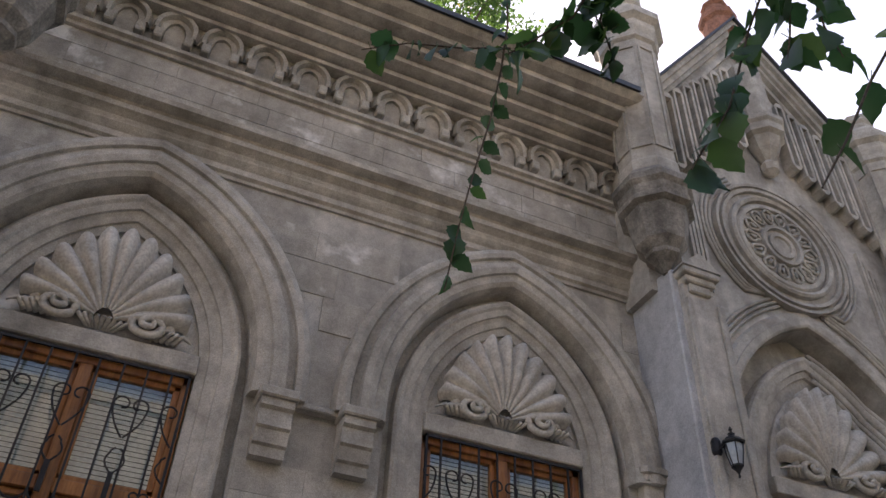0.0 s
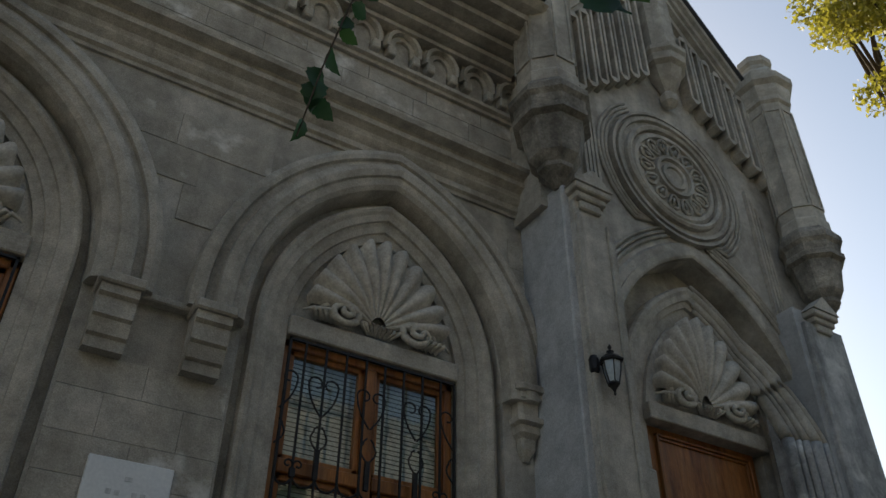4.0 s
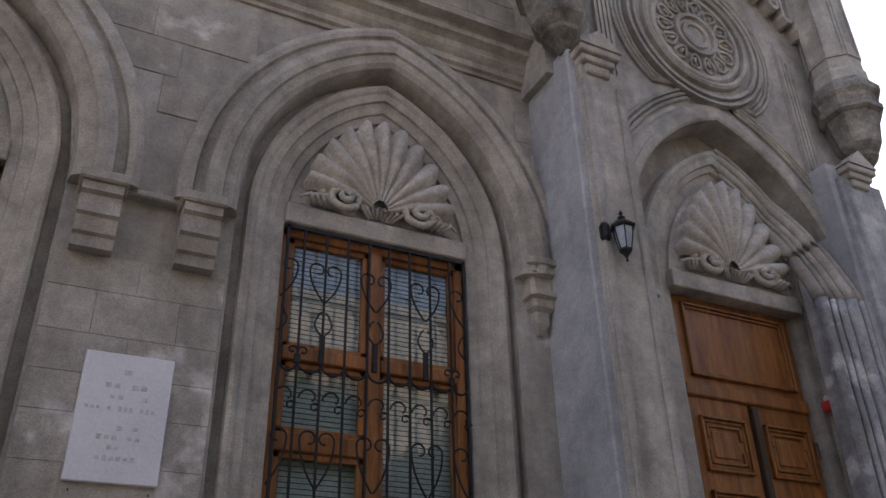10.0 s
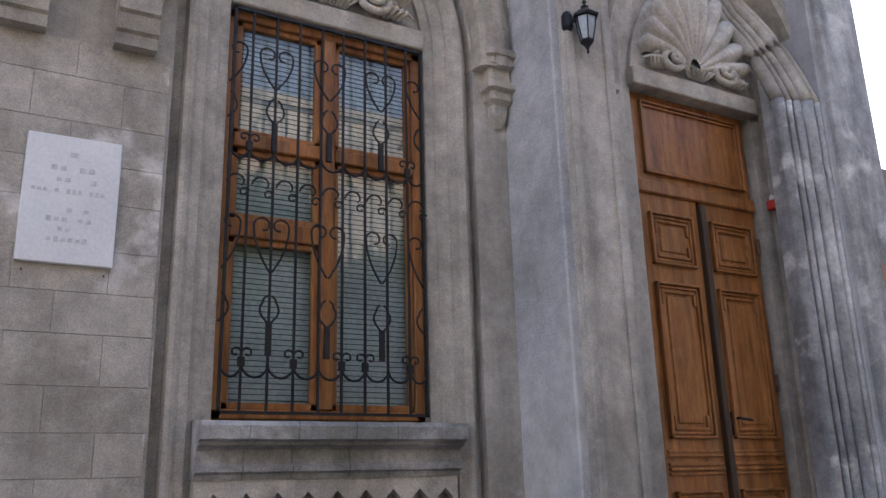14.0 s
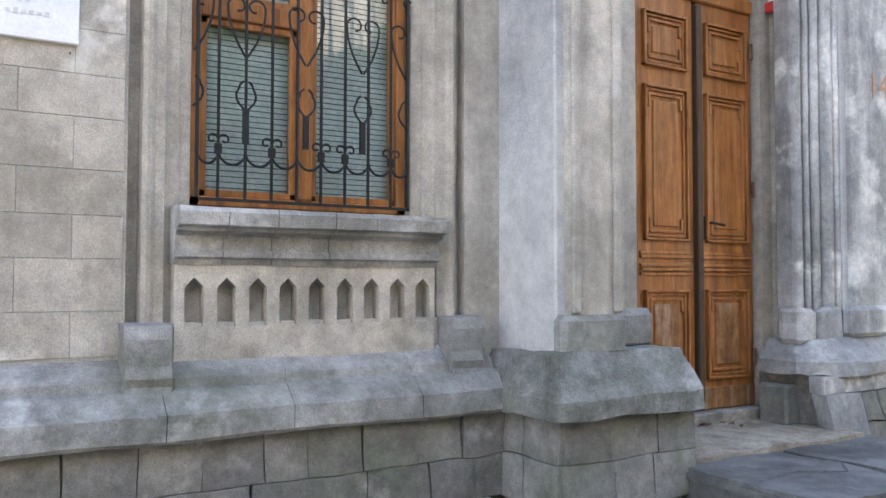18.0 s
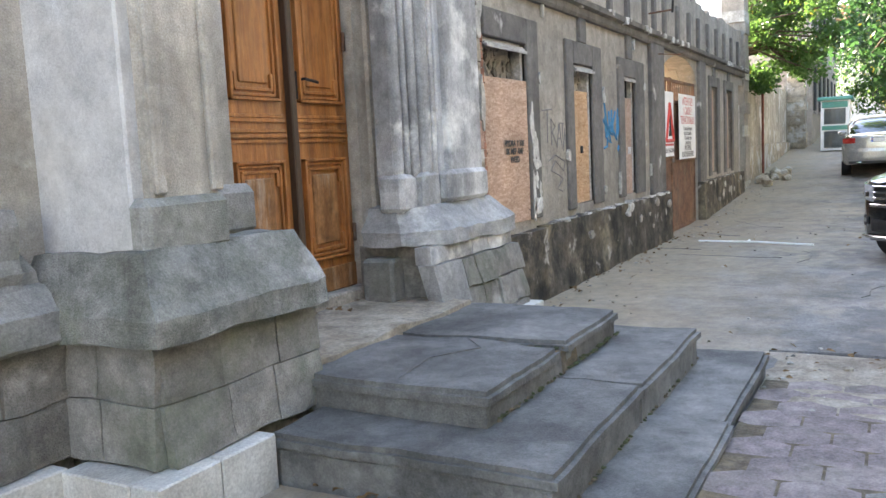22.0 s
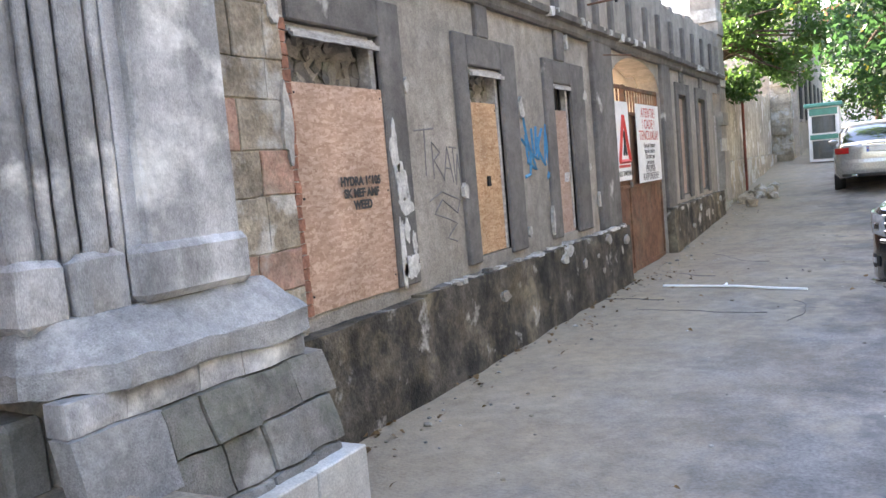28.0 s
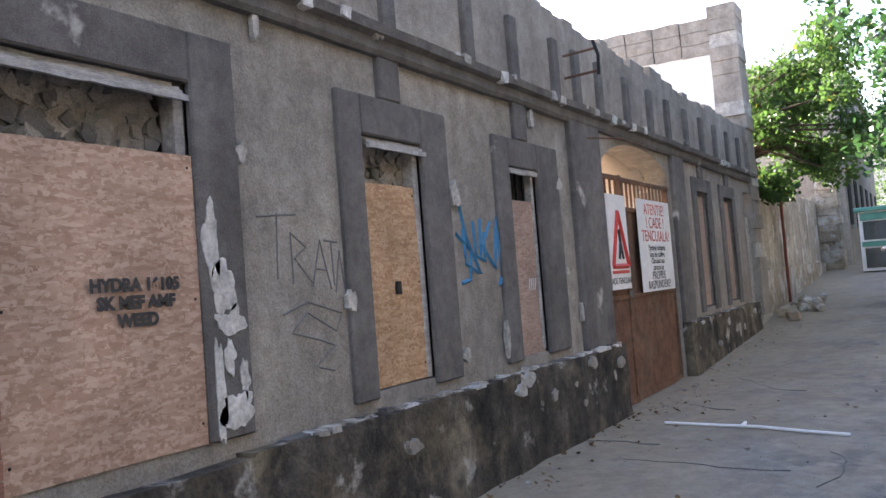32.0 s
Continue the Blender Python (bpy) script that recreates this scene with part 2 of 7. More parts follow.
CONCRETE = mat("dusty concrete", (0.225, 0.22, 0.212), (0.125, 0.123, 0.12), 0.88, scale=1.5, fine=48, bump=0.7, stain=(0.34, 0.30, 0.235), stain_amt=0.8, patch=((0.145, 0.145, 0.145), 1.1, 0.565), contrast=(0.40, 0.60), drift=((0.335, 0.265, 0.18), 1.6, 4.2), weather=0.22)
DUST = mat("sandy dirt", (0.36, 0.32, 0.26), (0.25, 0.21, 0.165), 0.95, scale=4, fine=50, bump=0.5, stain=(0.16, 0.13, 0.09), stain_amt=0.5)
PAVER = mat("rose concrete paver", (0.25, 0.205, 0.20), (0.17, 0.14, 0.138), 0.9, scale=5, fine=80, bump=0.5, stain=(0.33, 0.30, 0.255), stain_amt=0.5, vary=0.10)
PAVER_GREY = mat("grey concrete paver", (0.25, 0.24, 0.222), (0.17, 0.163, 0.15), 0.9, scale=5, fine=80, bump=0.5, stain=(0.35, 0.31, 0.26), stain_amt=0.6, vary=0.10)
PLASTER = mat("grey street plaster", (0.36, 0.325, 0.28), (0.265, 0.24, 0.207), 0.92, scale=1.1, fine=85, bump=0.9, stain=(0.17, 0.157, 0.14), stain_amt=0.5, streak=0.15, weather=0.28)
PLASTER_TRIM = mat("dark grey plaster trim", (0.165, 0.152, 0.14), (0.112, 0.104, 0.096), 0.92, scale=1.6, fine=120, bump=0.6, stain=(0.24, 0.23, 0.215), stain_amt=0.35, streak=0.15, patch=((0.44, 0.42, 0.385), 1.9, 0.66), weather=0.3)
PLASTER_DARK = mat("sooty plinth render", (0.12, 0.104, 0.084), (0.034, 0.032, 0.028), 0.95, scale=2.8, fine=50, bump=1.0, stain=(0.26, 0.215, 0.145), stain_amt=0.9, streak=0.45, patch=((0.36, 0.34, 0.305), 3.4, 0.60, 0.07), weather=0.5)
LIME_DULL = mat("dusty lime", (0.46, 0.44, 0.40), (0.34, 0.325, 0.295), 0.92, scale=7, bump=0.5)
LIME = mat("bare white lime", (0.62, 0.60, 0.56), (0.46, 0.44, 0.41), 0.9, scale=8, bump=0.4)
YELLOW_STONE = mat("yellow grey rubble stone", (0.40, 0.34, 0.255), (0.25, 0.205, 0.15), 0.92, scale=4, fine=45, bump=0.8, stain=(0.15, 0.13, 0.105), stain_amt=0.5, vary=0.18, patch=((0.46, 0.435, 0.39), 2.6, 0.50, 0.08))
BRICK = mat("broken red brick", (0.38, 0.17, 0.11), (0.25, 0.12, 0.08), 0.9, scale=9, bump=0.5, vary=0.15)
RUST = mat("rusty painted gate", (0.20, 0.105, 0.065), (0.12, 0.062, 0.042), 0.8, 0.1, scale=3, fine=50, bump=0.25, stain=(0.10, 0.13, 0.10), stain_amt=0.4, weather=0.4)
OLD_WOOD = mat("weathered grey timber", (0.45, 0.43, 0.40), (0.30, 0.285, 0.265), 0.9, scale=6, fine=60, bump=0.4, stretch=(0.6, 6, 6))
SIGN = plain("white sign sheet", (0.80, 0.80, 0.80), 0.4)
RED = plain("red print", (0.60, 0.05, 0.04), 0.5)
BLACK = plain("black print", (0.03, 0.03, 0.03), 0.6)
BLUE = plain("blue spray paint", (0.03, 0.20, 0.36), 0.6)
GREY_SPRAY = plain("faint grey spray paint", (0.17, 0.165, 0.165), 0.8)
ORANGE = plain("orange spray paint", (0.50, 0.27, 0.17), 0.8)
BARK = mat("brown bark", (0.11, 0.08, 0.055), (0.06, 0.045, 0.032), 0.95, scale=14, bump=0.9, stretch=(3, 3, 0.6))
GREEN = plain("green painted kiosk metal", (0.07, 0.25, 0.20), 0.45)
TIN = plain("dark roof tin", (0.06, 0.062, 0.065), 0.5, 0.4)


def osb_mat(name, cols, seed):
    """Pressed flakes: stretched cells in three directions, each flake of its own tone."""
    m = mat(name, cols[1], cols[0], 0.75, scale=5, fine=90, bump=0.15)
    nt = m.node_tree
    n, link = nt.nodes, nt.links.new
    geo = n.new("ShaderNodeNewGeometry")
    prev = None
    for k, ang in enumerate((0.5, -0.6, 1.5)):
        mp = n.new("ShaderNodeMapping")
        mp.inputs["Rotation"].default_value = (0, ang, 0)
        mp.inputs["Location"].default_value = (seed + k, 0, k * 3)
        mp.inputs["Scale"].default_value = (14, 1, 60)
        link(geo.outputs["Position"], mp.inputs["Vector"])
        vo = n.new("ShaderNodeTexVoronoi")
        vo.inputs["Scale"].default_value = 1.0
        link(mp.outputs[0], vo.inputs["Vector"])
        bw = n.new("ShaderNodeSeparateColor")
        link(vo.outputs["Color"], bw.inputs[0])
        rp = n.new("ShaderNodeValToRGB")
        e = rp.color_ramp.elements
        e[0].color, e[1].color = (*cols[0], 1), (*cols[2], 1)
        mid = e.new(0.5)
        mid.color = (*cols[1], 1)
        link(bw.outputs[0], rp.inputs[0])
        if prev is None:
            prev = rp.outputs[0]
        else:
            ns = n.new("ShaderNodeTexNoise")
            ns.inputs["Scale"].default_value = 22 + 5 * k
            link(geo.outputs["Position"], ns.inputs["Vector"])
            gt = n.new("ShaderNodeMath")
            gt.operation = "GREATER_THAN"
            gt.inputs[1].default_value = 0.52
            link(ns.outputs["Fac"], gt.inputs[0])
            mx = n.new("ShaderNodeMix")
            mx.data_type = "RGBA"
            link(gt.outputs[0], mx.inputs[0])
            link(prev, mx.inputs[6])
            link(rp.outputs[0], mx.inputs[7])
            prev = mx.outputs[2]
    big = n.new("ShaderNodeTexNoise")
    big.inputs["Scale"].default_value, big.inputs["Detail"].default_value = 2.2, 5
    link(geo.outputs["Position"], big.inputs["Vector"])
    mr = n.new("ShaderNodeMapRange")
    mr.inputs[1].default_value, mr.inputs[2].default_value, mr.inputs[3].default_value, mr.inputs[4].default_value = 0.3, 0.7, 0.78, 1.12
    link(big.outputs["Fac"], mr.inputs[0])
    hs = n.new("ShaderNodeHueSaturation")
    link(mr.outputs[0], hs.inputs["Value"])
    link(prev, hs.inputs["Color"])
    link(hs.outputs[0], n["Principled BSDF"].inputs["Base Color"])
    return m


OSB_RED = osb_mat("reddish osb board", ((0.36, 0.22, 0.15), (0.46, 0.30, 0.215), (0.58, 0.41, 0.31)), 1)
OSB = osb_mat("osb board", ((0.36, 0.20, 0.105), (0.47, 0.29, 0.165), (0.58, 0.40, 0.25)), 5)
OSB_OLD = osb_mat("faded osb board", ((0.29, 0.19, 0.145), (0.37, 0.26, 0.205), (0.44, 0.325, 0.265)), 9)


def leaf_mat(name, base, trans):
    m = mat(name, base, tuple(c * 0.6 for c in base), 0.45, scale=1.2, fine=30, bump=0.1, spec=0.4)
    nt = m.node_tree
    tr = nt.nodes.new("ShaderNodeBsdfTranslucent")
    tr.inputs[0].default_value = (*trans, 1)
    mx = nt.nodes.new("ShaderNodeMixShader")
    mx.inputs[0].default_value = 0.45
    out = nt.nodes["Material Output"]
    nt.links.new(nt.nodes["Principled BSDF"].outputs[0], mx.inputs[1])
    nt.links.new(tr.outputs[0], mx.inputs[2])
    nt.links.new(mx.outputs[0], out.inputs[0])
    return m


LEAF = leaf_mat("green leaf", (0.045, 0.10, 0.03), (0.10, 0.21, 0.045))
LEAF_YELLOW = leaf_mat("yellowing leaf", (0.22, 0.20, 0.035), (0.42, 0.38, 0.05))
LEAF_DARK = leaf_mat("dark green leaf", (0.022, 0.06, 0.025), (0.05, 0.135, 0.04))


def glass_mat(name, tint=(0.9, 0.95, 0.95), rough=0.02, alpha=0.35):
    m = bpy.data.materials.new(name)
    m.use_nodes = True
    nt = m.node_tree
    g = nt.nodes.new("ShaderNodeBsdfGlossy")
    g.inputs["Roughness"].default_value = rough
    t = nt.nodes.new("ShaderNodeBsdfTransparent")
    t.inputs[0].default_value = (*tint, 1)
    lw = nt.nodes.new("ShaderNodeLayerWeight")
    lw.inputs[0].default_value = 0.5
    fr = nt.nodes.new("ShaderNodeMath")
    fr.operation = "POWER"
    fr.inputs[1].default_value = 4.0
    nt.links.new(lw.outputs["Facing"], fr.inputs[0])
    ad = nt.nodes.new("ShaderNodeMath")
    ad.operation = "ADD"
    ad.use_clamp = True
    ad.inputs[1].default_value = 0.03 + alpha * 0.3
    mx = nt.nodes.new("ShaderNodeMixShader")
    nt.links.new(fr.outputs[0], ad.inputs[0])
    nt.links.new(ad.outputs[0], mx.inputs[0])
    nt.links.new(t.outputs[0], mx.inputs[1])
    nt.links.new(g.outputs[0], mx.inputs[2])
    nt.links.new(mx.outputs[0], nt.nodes["Material Output"].inputs[0])
    return m


GLASS = glass_mat("window glass", alpha=0.05)
CAR_GLASS = glass_mat("car glass", (0.30, 0.35, 0.35), 0.02, 0.9)

# ---- helpers for building ----
def thing(name, label, category, group="", kind="", at=(0, 0, 0)):
    ob = new(name)
    ob.location = at
    return tagged(ob, label, category, group, kind)


def finish(name, bm, material, smooth=False):
    me = bpy.data.meshes.new(name)
    bmesh.ops.recalc_face_normals(bm, faces=bm.faces[:])
    if smooth:
        for f in bm.faces:
            f.smooth = True
    bm.to_mesh(me)
    bm.free()
    me.materials.append(material)
    return me


def part(name, bm, material, parent=None, label="", smooth=False):
    ob = new(name, finish(name, bm, material, smooth))
    if parent is not None:
        ob.parent = parent
        ob.matrix_parent_inverse = Matrix.Translation(-parent.location) if parent.type == "EMPTY" else Matrix()
    if label:
        ob["label"] = label
    return ob


def struct(name, bm, material, label, category, smooth=False):
    ob = new(name, finish(name, bm, material, smooth))
    return tagged(ob, label, category, kind="structure")


def box(bm, x0, x1, y0, y1, z0, z1, bevel=0.0, m=None):
    vs = [bm.verts.new((x, y, z)) for x in (x0, x1) for y in (y0, y1) for z in (z0, z1)]
    fs = [bm.faces.new([vs[i] for i in q]) for q in ((0, 1, 3, 2), (4, 6, 7, 5), (0, 4, 5, 1), (2, 3, 7, 6), (0, 2, 6, 4), (1, 5, 7, 3))]
    if m is not None:
        bmesh.ops.transform(bm, matrix=m, verts=vs)
    if bevel:
        es = list({e for f in fs for e in f.edges})
        bmesh.ops.bevel(bm, geom=es, offset=bevel, segments=1, affect="EDGES", profile=0.5)
    return bm


def B(*a, **k):
    return box(bmesh.new(), *a, **k)


def hexa(bm, bottom, top):
    """A solid between two quads."""
    vb = [bm.verts.new(p) for p in bottom]
    vt = [bm.verts.new(p) for p in top]
    bm.faces.new(vb[::-1])
    bm.faces.new(vt)
    for i in range(4):
        j = (i + 1) % 4
        bm.faces.new((vb[i], vb[j], vt[j], vt[i]))
    return bm


def prism_x(bm, prof, x0, x1):
    """A closed profile of (y, z) run along x."""
    a = [bm.verts.new((x0, y, z)) for y, z in prof]
    b = [bm.verts.new((x1, y, z)) for y, z in prof]
    n = len(prof)
    for i in range(n):
        j = (i + 1) % n
        bm.faces.new((a[i], a[j], b[j], b[i]))
    bm.faces.new(a[::-1])
    bm.faces.new(b)
    return bm


def prism_y(bm, prof, y0, y1):
    """A closed profile of (x, z) run along y."""
    a = [bm.verts.new((x, y0, z)) for x, z in prof]
    b = [bm.verts.new((x, y1, z)) for x, z in prof]
    n = len(prof)
    for i in range(n):
        j = (i + 1) % n
        bm.faces.new((a[i], a[j], b[j], b[i]))
    bm.faces.new(a[::-1])
    bm.faces.new(b)
    return bm


def prism_z(bm, prof, z0, z1):
    a = [bm.verts.new((x, y, z0)) for x, y in prof]
    b = [bm.verts.new((x, y, z1)) for x, y in prof]
    n = len(prof)
    for i in range(n):
        j = (i + 1) % n
        bm.faces.new((a[i], a[j], b[j], b[i]))
    bm.faces.new(a[::-1])
    bm.faces.new(b)
    return bm


def lathe(bm, prof, cx, cy, seg=8, turn=0.0):
    """Rings of (radius, z) about an upright axis."""
    rings = []
    for r, z in prof:
        rings.append([bm.verts.new((cx + r * math.cos(turn + 2 * math.pi * i / seg), cy + r * math.sin(turn + 2 * math.pi * i / seg), z)) for i in range(seg)])
    for a, b in zip(rings, rings[1:]):
        for i in range(seg):
            j = (i + 1) % seg
            bm.faces.new((a[i], a[j], b[j], b[i]))
    bm.faces.new(rings[0][::-1])
    bm.faces.new(rings[-1])
    return bm


def tube(bm, pts, r, seg=6, r_end=None, caps=True):
    pts = [Vector(p) for p in pts]
    rings = []
    for i, p in enumerate(pts):
        d = (pts[min(i + 1, len(pts) - 1)] - pts[max(i - 1, 0)]).normalized()
        u = d.cross(Vector((0, 0, 1)) if abs(d.z) < 0.9 else Vector((0, 1, 0))).normalized()
        v = d.cross(u)
        rr = r if r_end is None else r + (r_end - r) * i / max(1, len(pts) - 1)
        rings.append([bm.verts.new(p + rr * (math.cos(2 * math.pi * k / seg) * u + math.sin(2 * math.pi * k / seg) * v)) for k in range(seg)])
    for a, b in zip(rings, rings[1:]):
        for k in range(seg):
            j = (k + 1) % seg
            bm.faces.new((a[k], a[j], b[j], b[k]))
    if caps:
        bm.faces.new(rings[0][::-1])
        bm.faces.new(rings[-1])
    return bm


def rough_up(bm, amount, scale=3.0, cuts=0):
    if cuts:
        bmesh.ops.subdivide_edges(bm, edges=bm.edges[:], cuts=cuts, use_grid_fill=True)
    for v in bm.verts:
        v.co += amount * Vector(noise.noise_vector(v.co * scale))
    return bm


def columns_wall(bm, x0, x1, y0, y1, z0, z1, openings):
    """A wall with openings, each (xa, xb, bottom, top function), cut right through."""
    xs = {x0, x1}
    for xa, xb, zb, top, steps in openings:
        xs |= {xa + (xb - xa) * i / steps for i in range(steps + 1)}
    xs = sorted(xs)
    for a, b in zip(xs, xs[1:]):
        mid = (a + b) / 2
        spans = [(z0, z0, z1, z1)]
        for xa, xb, zb, top, steps in openings:
            if xa < mid < xb:
                new_spans = []
                for la, lb, ha, hb in spans:
                    if zb > la + 1e-4:
                        new_spans.append((la, lb, zb, zb))
                    if top(mid) < ha - 1e-4:
                        new_spans.append((top(a + 1e-6), top(b - 1e-6), ha, hb))
                spans = new_spans
        for la, lb, ha, hb in spans:
            hexa(bm, [(a, y0, la), (b, y0, lb), (b, y1, lb), (a, y1, la)], [(a, y0, ha), (b, y0, hb), (b, y1, hb), (a, y1, ha)])
    bmesh.ops.remove_doubles(bm, verts=bm.verts[:], dist=1e-5)
    return bm


class Arch:
    """A pointed arch: half width w and rise h at offset 0, about cx, springing at z0."""

    def __init__(self, cx, z0, w, h):
        self.cx, self.z0, self.w = cx, z0, w
        self.R = (w * w + h * h) / (2 * w)
        self.c = self.R - w

    def point(self, d, s):
        """s from 0 (left foot) over 0.5 (apex) to 1 (right foot)."""
        r = self.R + d
        end = math.acos(self.c / r)
        side = -1 if s <= 0.5 else 1
        a = end * (2 * s if s <= 0.5 else 2 * (1 - s))
        return self.cx + side * (r * math.cos(a) - self.c), self.z0 + r * math.sin(a)

    def top(self, d):
        r = self.R + d
        return lambda x: self.z0 + math.sqrt(max(0.0, r * r - (abs(x - self.cx) + self.c) ** 2))

    def sweep(self, bm, prof, n=16, foot=None):
        """An open profile of (d, y) run round the arch, with straight legs down to foot."""
        rows = []
        ss = [0.5 * i / n for i in range(n + 1)] + [0.5 + 0.5 * (i + 1) / n for i in range(n)]
        for s in ss:
            rows.append([(self.point(d, s)[0], y, self.point(d, s)[1]) for d, y in prof])
        if foot is not None:
            rows.insert(0, [(x, y, foot) for x, y, z in rows[0]])
            rows.append([(x, y, foot) for x, y, z in rows[-1]])
        vs = [[bm.verts.new(p) for p in row] for row in rows]
        for a, b in zip(vs, vs[1:]):
            for i in range(len(prof) - 1):
                bm.faces.new((a[i], a[i + 1], b[i + 1], b[i]))
        for end in (vs[0], vs[-1]):
            if len(end) > 2:
                try:
                    bm.faces.new(end)
                except ValueError:
                    pass
        return bm

# ---- ground ----
def gz(x):
    """Height of the street: it falls past the church and climbs beyond the ruin."""
    keys = ((-60, 0.19), (3.8, 0.19), (7.0, 0.02), (8.5, 0.0), (17.0, 0.0), (23.0, 0.30), (30.0, 0.80), (50.0, 2.2), (90.0, 3.0), (900.0, 3.0))
    for (a, za), (b, zb) in zip(keys, keys[1:]):
        if x <= b:
            return za + (zb - za) * max(0.0, x - a) / (b - a)
    return 3.0


bm = bmesh.new()
gx = sorted(set([-900, -200, -60, -20, -8, -4] + [i * 0.5 for i in range(-4, 70)] + [38, 42, 46, 50, 60, 70, 90, 200, 900]))
gy = [-900, -200, -60, -20, -10, -6, -4, -3, -2, -1] + [i * 0.5 for i in range(-1, 10)] + [5, 6, 8, 12, 20, 60, 200, 900]
grid = [[bm.verts.new((x, y, gz(x) + (0.012 * noise.noise((x * 1.3, y * 1.3, 0)) if -2 < x < 35 and -3 < y < 5 else 0))) for y in gy] for x in gx]
for a, b in zip(grid, grid[1:]):
    for i in range(len(gy) - 1):
        bm.faces.new((a[i], b[i], b[i + 1], a[i + 1]))
struct("ground", bm, CONCRETE, "dusty worn concrete street surface with patches of sand", "ground", smooth=True)

# ---- church: walls ----
church = thing("church", "beige limestone church facade with pointed arches and octagonal turrets", "church")
WX = (0.1125, 2.785)          # window axes
FY = 4.30                     # face of the nave wall
arches = [Arch(cx, 4.18, 0.60, 0.92) for cx in WX]
bm = bmesh.new()
ops = [(cx - 0.90, cx + 0.90, 1.36, a.top(0.30), 28) for cx, a in zip(WX, arches)]
columns_wall(bm, -1.03, 3.93, FY, FY + 0.45, 0.3, 7.4, ops)
part("wall", bm, STONE, church)
door_arch = Arch(5.80, 4.42, 0.66, 1.08)
bm = bmesh.new()
hood_in = door_arch.top(0.48)
columns_wall(bm, 4.30, 7.55, 4.27, 4.75, 0.3, 8.3, [(4.84, 6.76, 0.3, hood_in, 30), (4.665, 4.84, 4.42, hood_in, 6), (6.76, 6.935, 4.42, hood_in, 6)])
prism_y(bm, [(4.32, 8.3), (7.40, 8.3), (5.86, 10.38)], 4.27, 4.75)
part("wall", bm, STONE, church)
# body of the church behind the facade
bm = bmesh.new()
box(bm, -1.03, 7.5, 5.6, 5.9, 0, 8.2)
box(bm, 7.30, 7.62, 4.5, 16, 0, 7.2)
part("wall", bm, STONE, church)
bm = bmesh.new()
prism_x(bm, [(3.55, 7.48), (3.55, 7.54), (9.5, 10.0), (9.5, 9.9)], -1.2, 3.75)
part("roof", bm, TIN, church, "dark sheet metal roof edge")

def moulding(arch, prof, name="arch_moulding", foot=None, n=16):
    bm = bmesh.new()
    arch.sweep(bm, prof, n, foot)
    return part(name, bm, STONE_CARVED, church)


WIN_PROF = [(0.0, 4.50), (0.0, 4.39), (0.055, 4.38), (0.06, 4.362), (0.10, 4.352), (0.125, 4.340), (0.13, 4.322), (0.175, 4.312), (0.195, 4.296), (0.215, 4.290), (0.235, 4.300), (0.243, 4.365), (0.30, 4.378), (0.302, 4.303)]
LABEL_PROF = [(0.293, 4.376), (0.302, 4.27), (0.315, 4.215), (0.345, 4.192), (0.40, 4.185), (0.408, 4.165), (0.455, 4.155), (0.50, 4.165), (0.508, 4.21), (0.555, 4.215), (0.565, 4.19), (0.60, 4.185), (0.64, 4.20), (0.652, 4.304)]
for cx, a in zip(WX, arches):
    moulding(a, WIN_PROF, foot=1.36)
    moulding(a, LABEL_PROF, "hood_mould", foot=4.08)
    # lintel and tympanum
    part("lintel", B(cx - 0.60, cx + 0.60, 4.365, 4.60, 4.18, 4.31, bevel=0.008), STONE_CARVED, church)
    bm = bmesh.new()
    pts = [a.point(0.004, s / 24) for s in range(25)]
    prism_y(bm, [(x, max(z, 4.2)) for x, z in pts], 4.42, 4.5)
    part("tympanum", bm, STONE, church)
    # apron with niches under the sill
    bm = bmesh.new()
    niches = []
    for i in range(9):
        nx = cx - 0.60 + 0.152 * i
        niches.append((nx - 0.045, nx + 0.045, 1.34, (lambda c: (lambda x: 1.525 + max(0, 0.045 - abs(x - c)) * 1.0))(nx), 4))
    columns_wall(bm, cx - 0.69, cx + 0.69, 4.275, 4.36, 1.16, 1.63, niches)
    part("apron", bm, STONE_CARVED, church, "carved apron with a row of pointed niches")
    part("apron_back", B(cx - 0.69, cx + 0.69, 4.355, 4.55, 1.10, 1.90), STONE, church)
    sill_prof = [(4.40, 1.63), (4.265, 1.63), (4.255, 1.655), (4.235, 1.665), (4.235, 1.69), (4.25, 1.70), (4.25, 1.765), (4.235, 1.775), (4.20, 1.785), (4.20, 1.80), (4.155, 1.81), (4.145, 1.87), (4.16, 1.893), (4.40, 1.91)]
    cuts_ = [cx - 0.70 + 1.40 * q for q in (0, 0.16, 0.33, 0.54, 0.70, 0.86, 1.0)]
    for k, (xa, xb) in enumerate(zip(cuts_, cuts_[1:])):
        bm = prism_x(bmesh.new(), [(y + 0.003 * math.sin(5 * k + cx), z) for y, z in sill_prof], xa + 0.0015, xb - 0.0015)
        bmesh.ops.subdivide_edges(bm, edges=[e for e in bm.edges if abs(e.verts[0].co.x - e.verts[1].co.x) > 0.05], cuts=3)
        part("sill_stone", rough_up(bm, 0.004, 14), PLINTH, church, "chipped grey stone sill with drip edge" if k == 0 else "")
    for s in (-1, 1):
        px = cx + s * 0.825
        bm = bmesh.new()
        prism_x(bm, [(4.36, 1.01), (4.15, 1.01), (4.14, 1.05), (4.155, 1.09), (4.14, 1.13), (4.155, 1.18), (4.145, 1.30), (4.16, 1.36), (4.36, 1.37)], px - 0.10, px + 0.10)
        part("pedestal", rough_up(bm, 0.008, 6), PLINTH, church, "worn stone pedestal block")

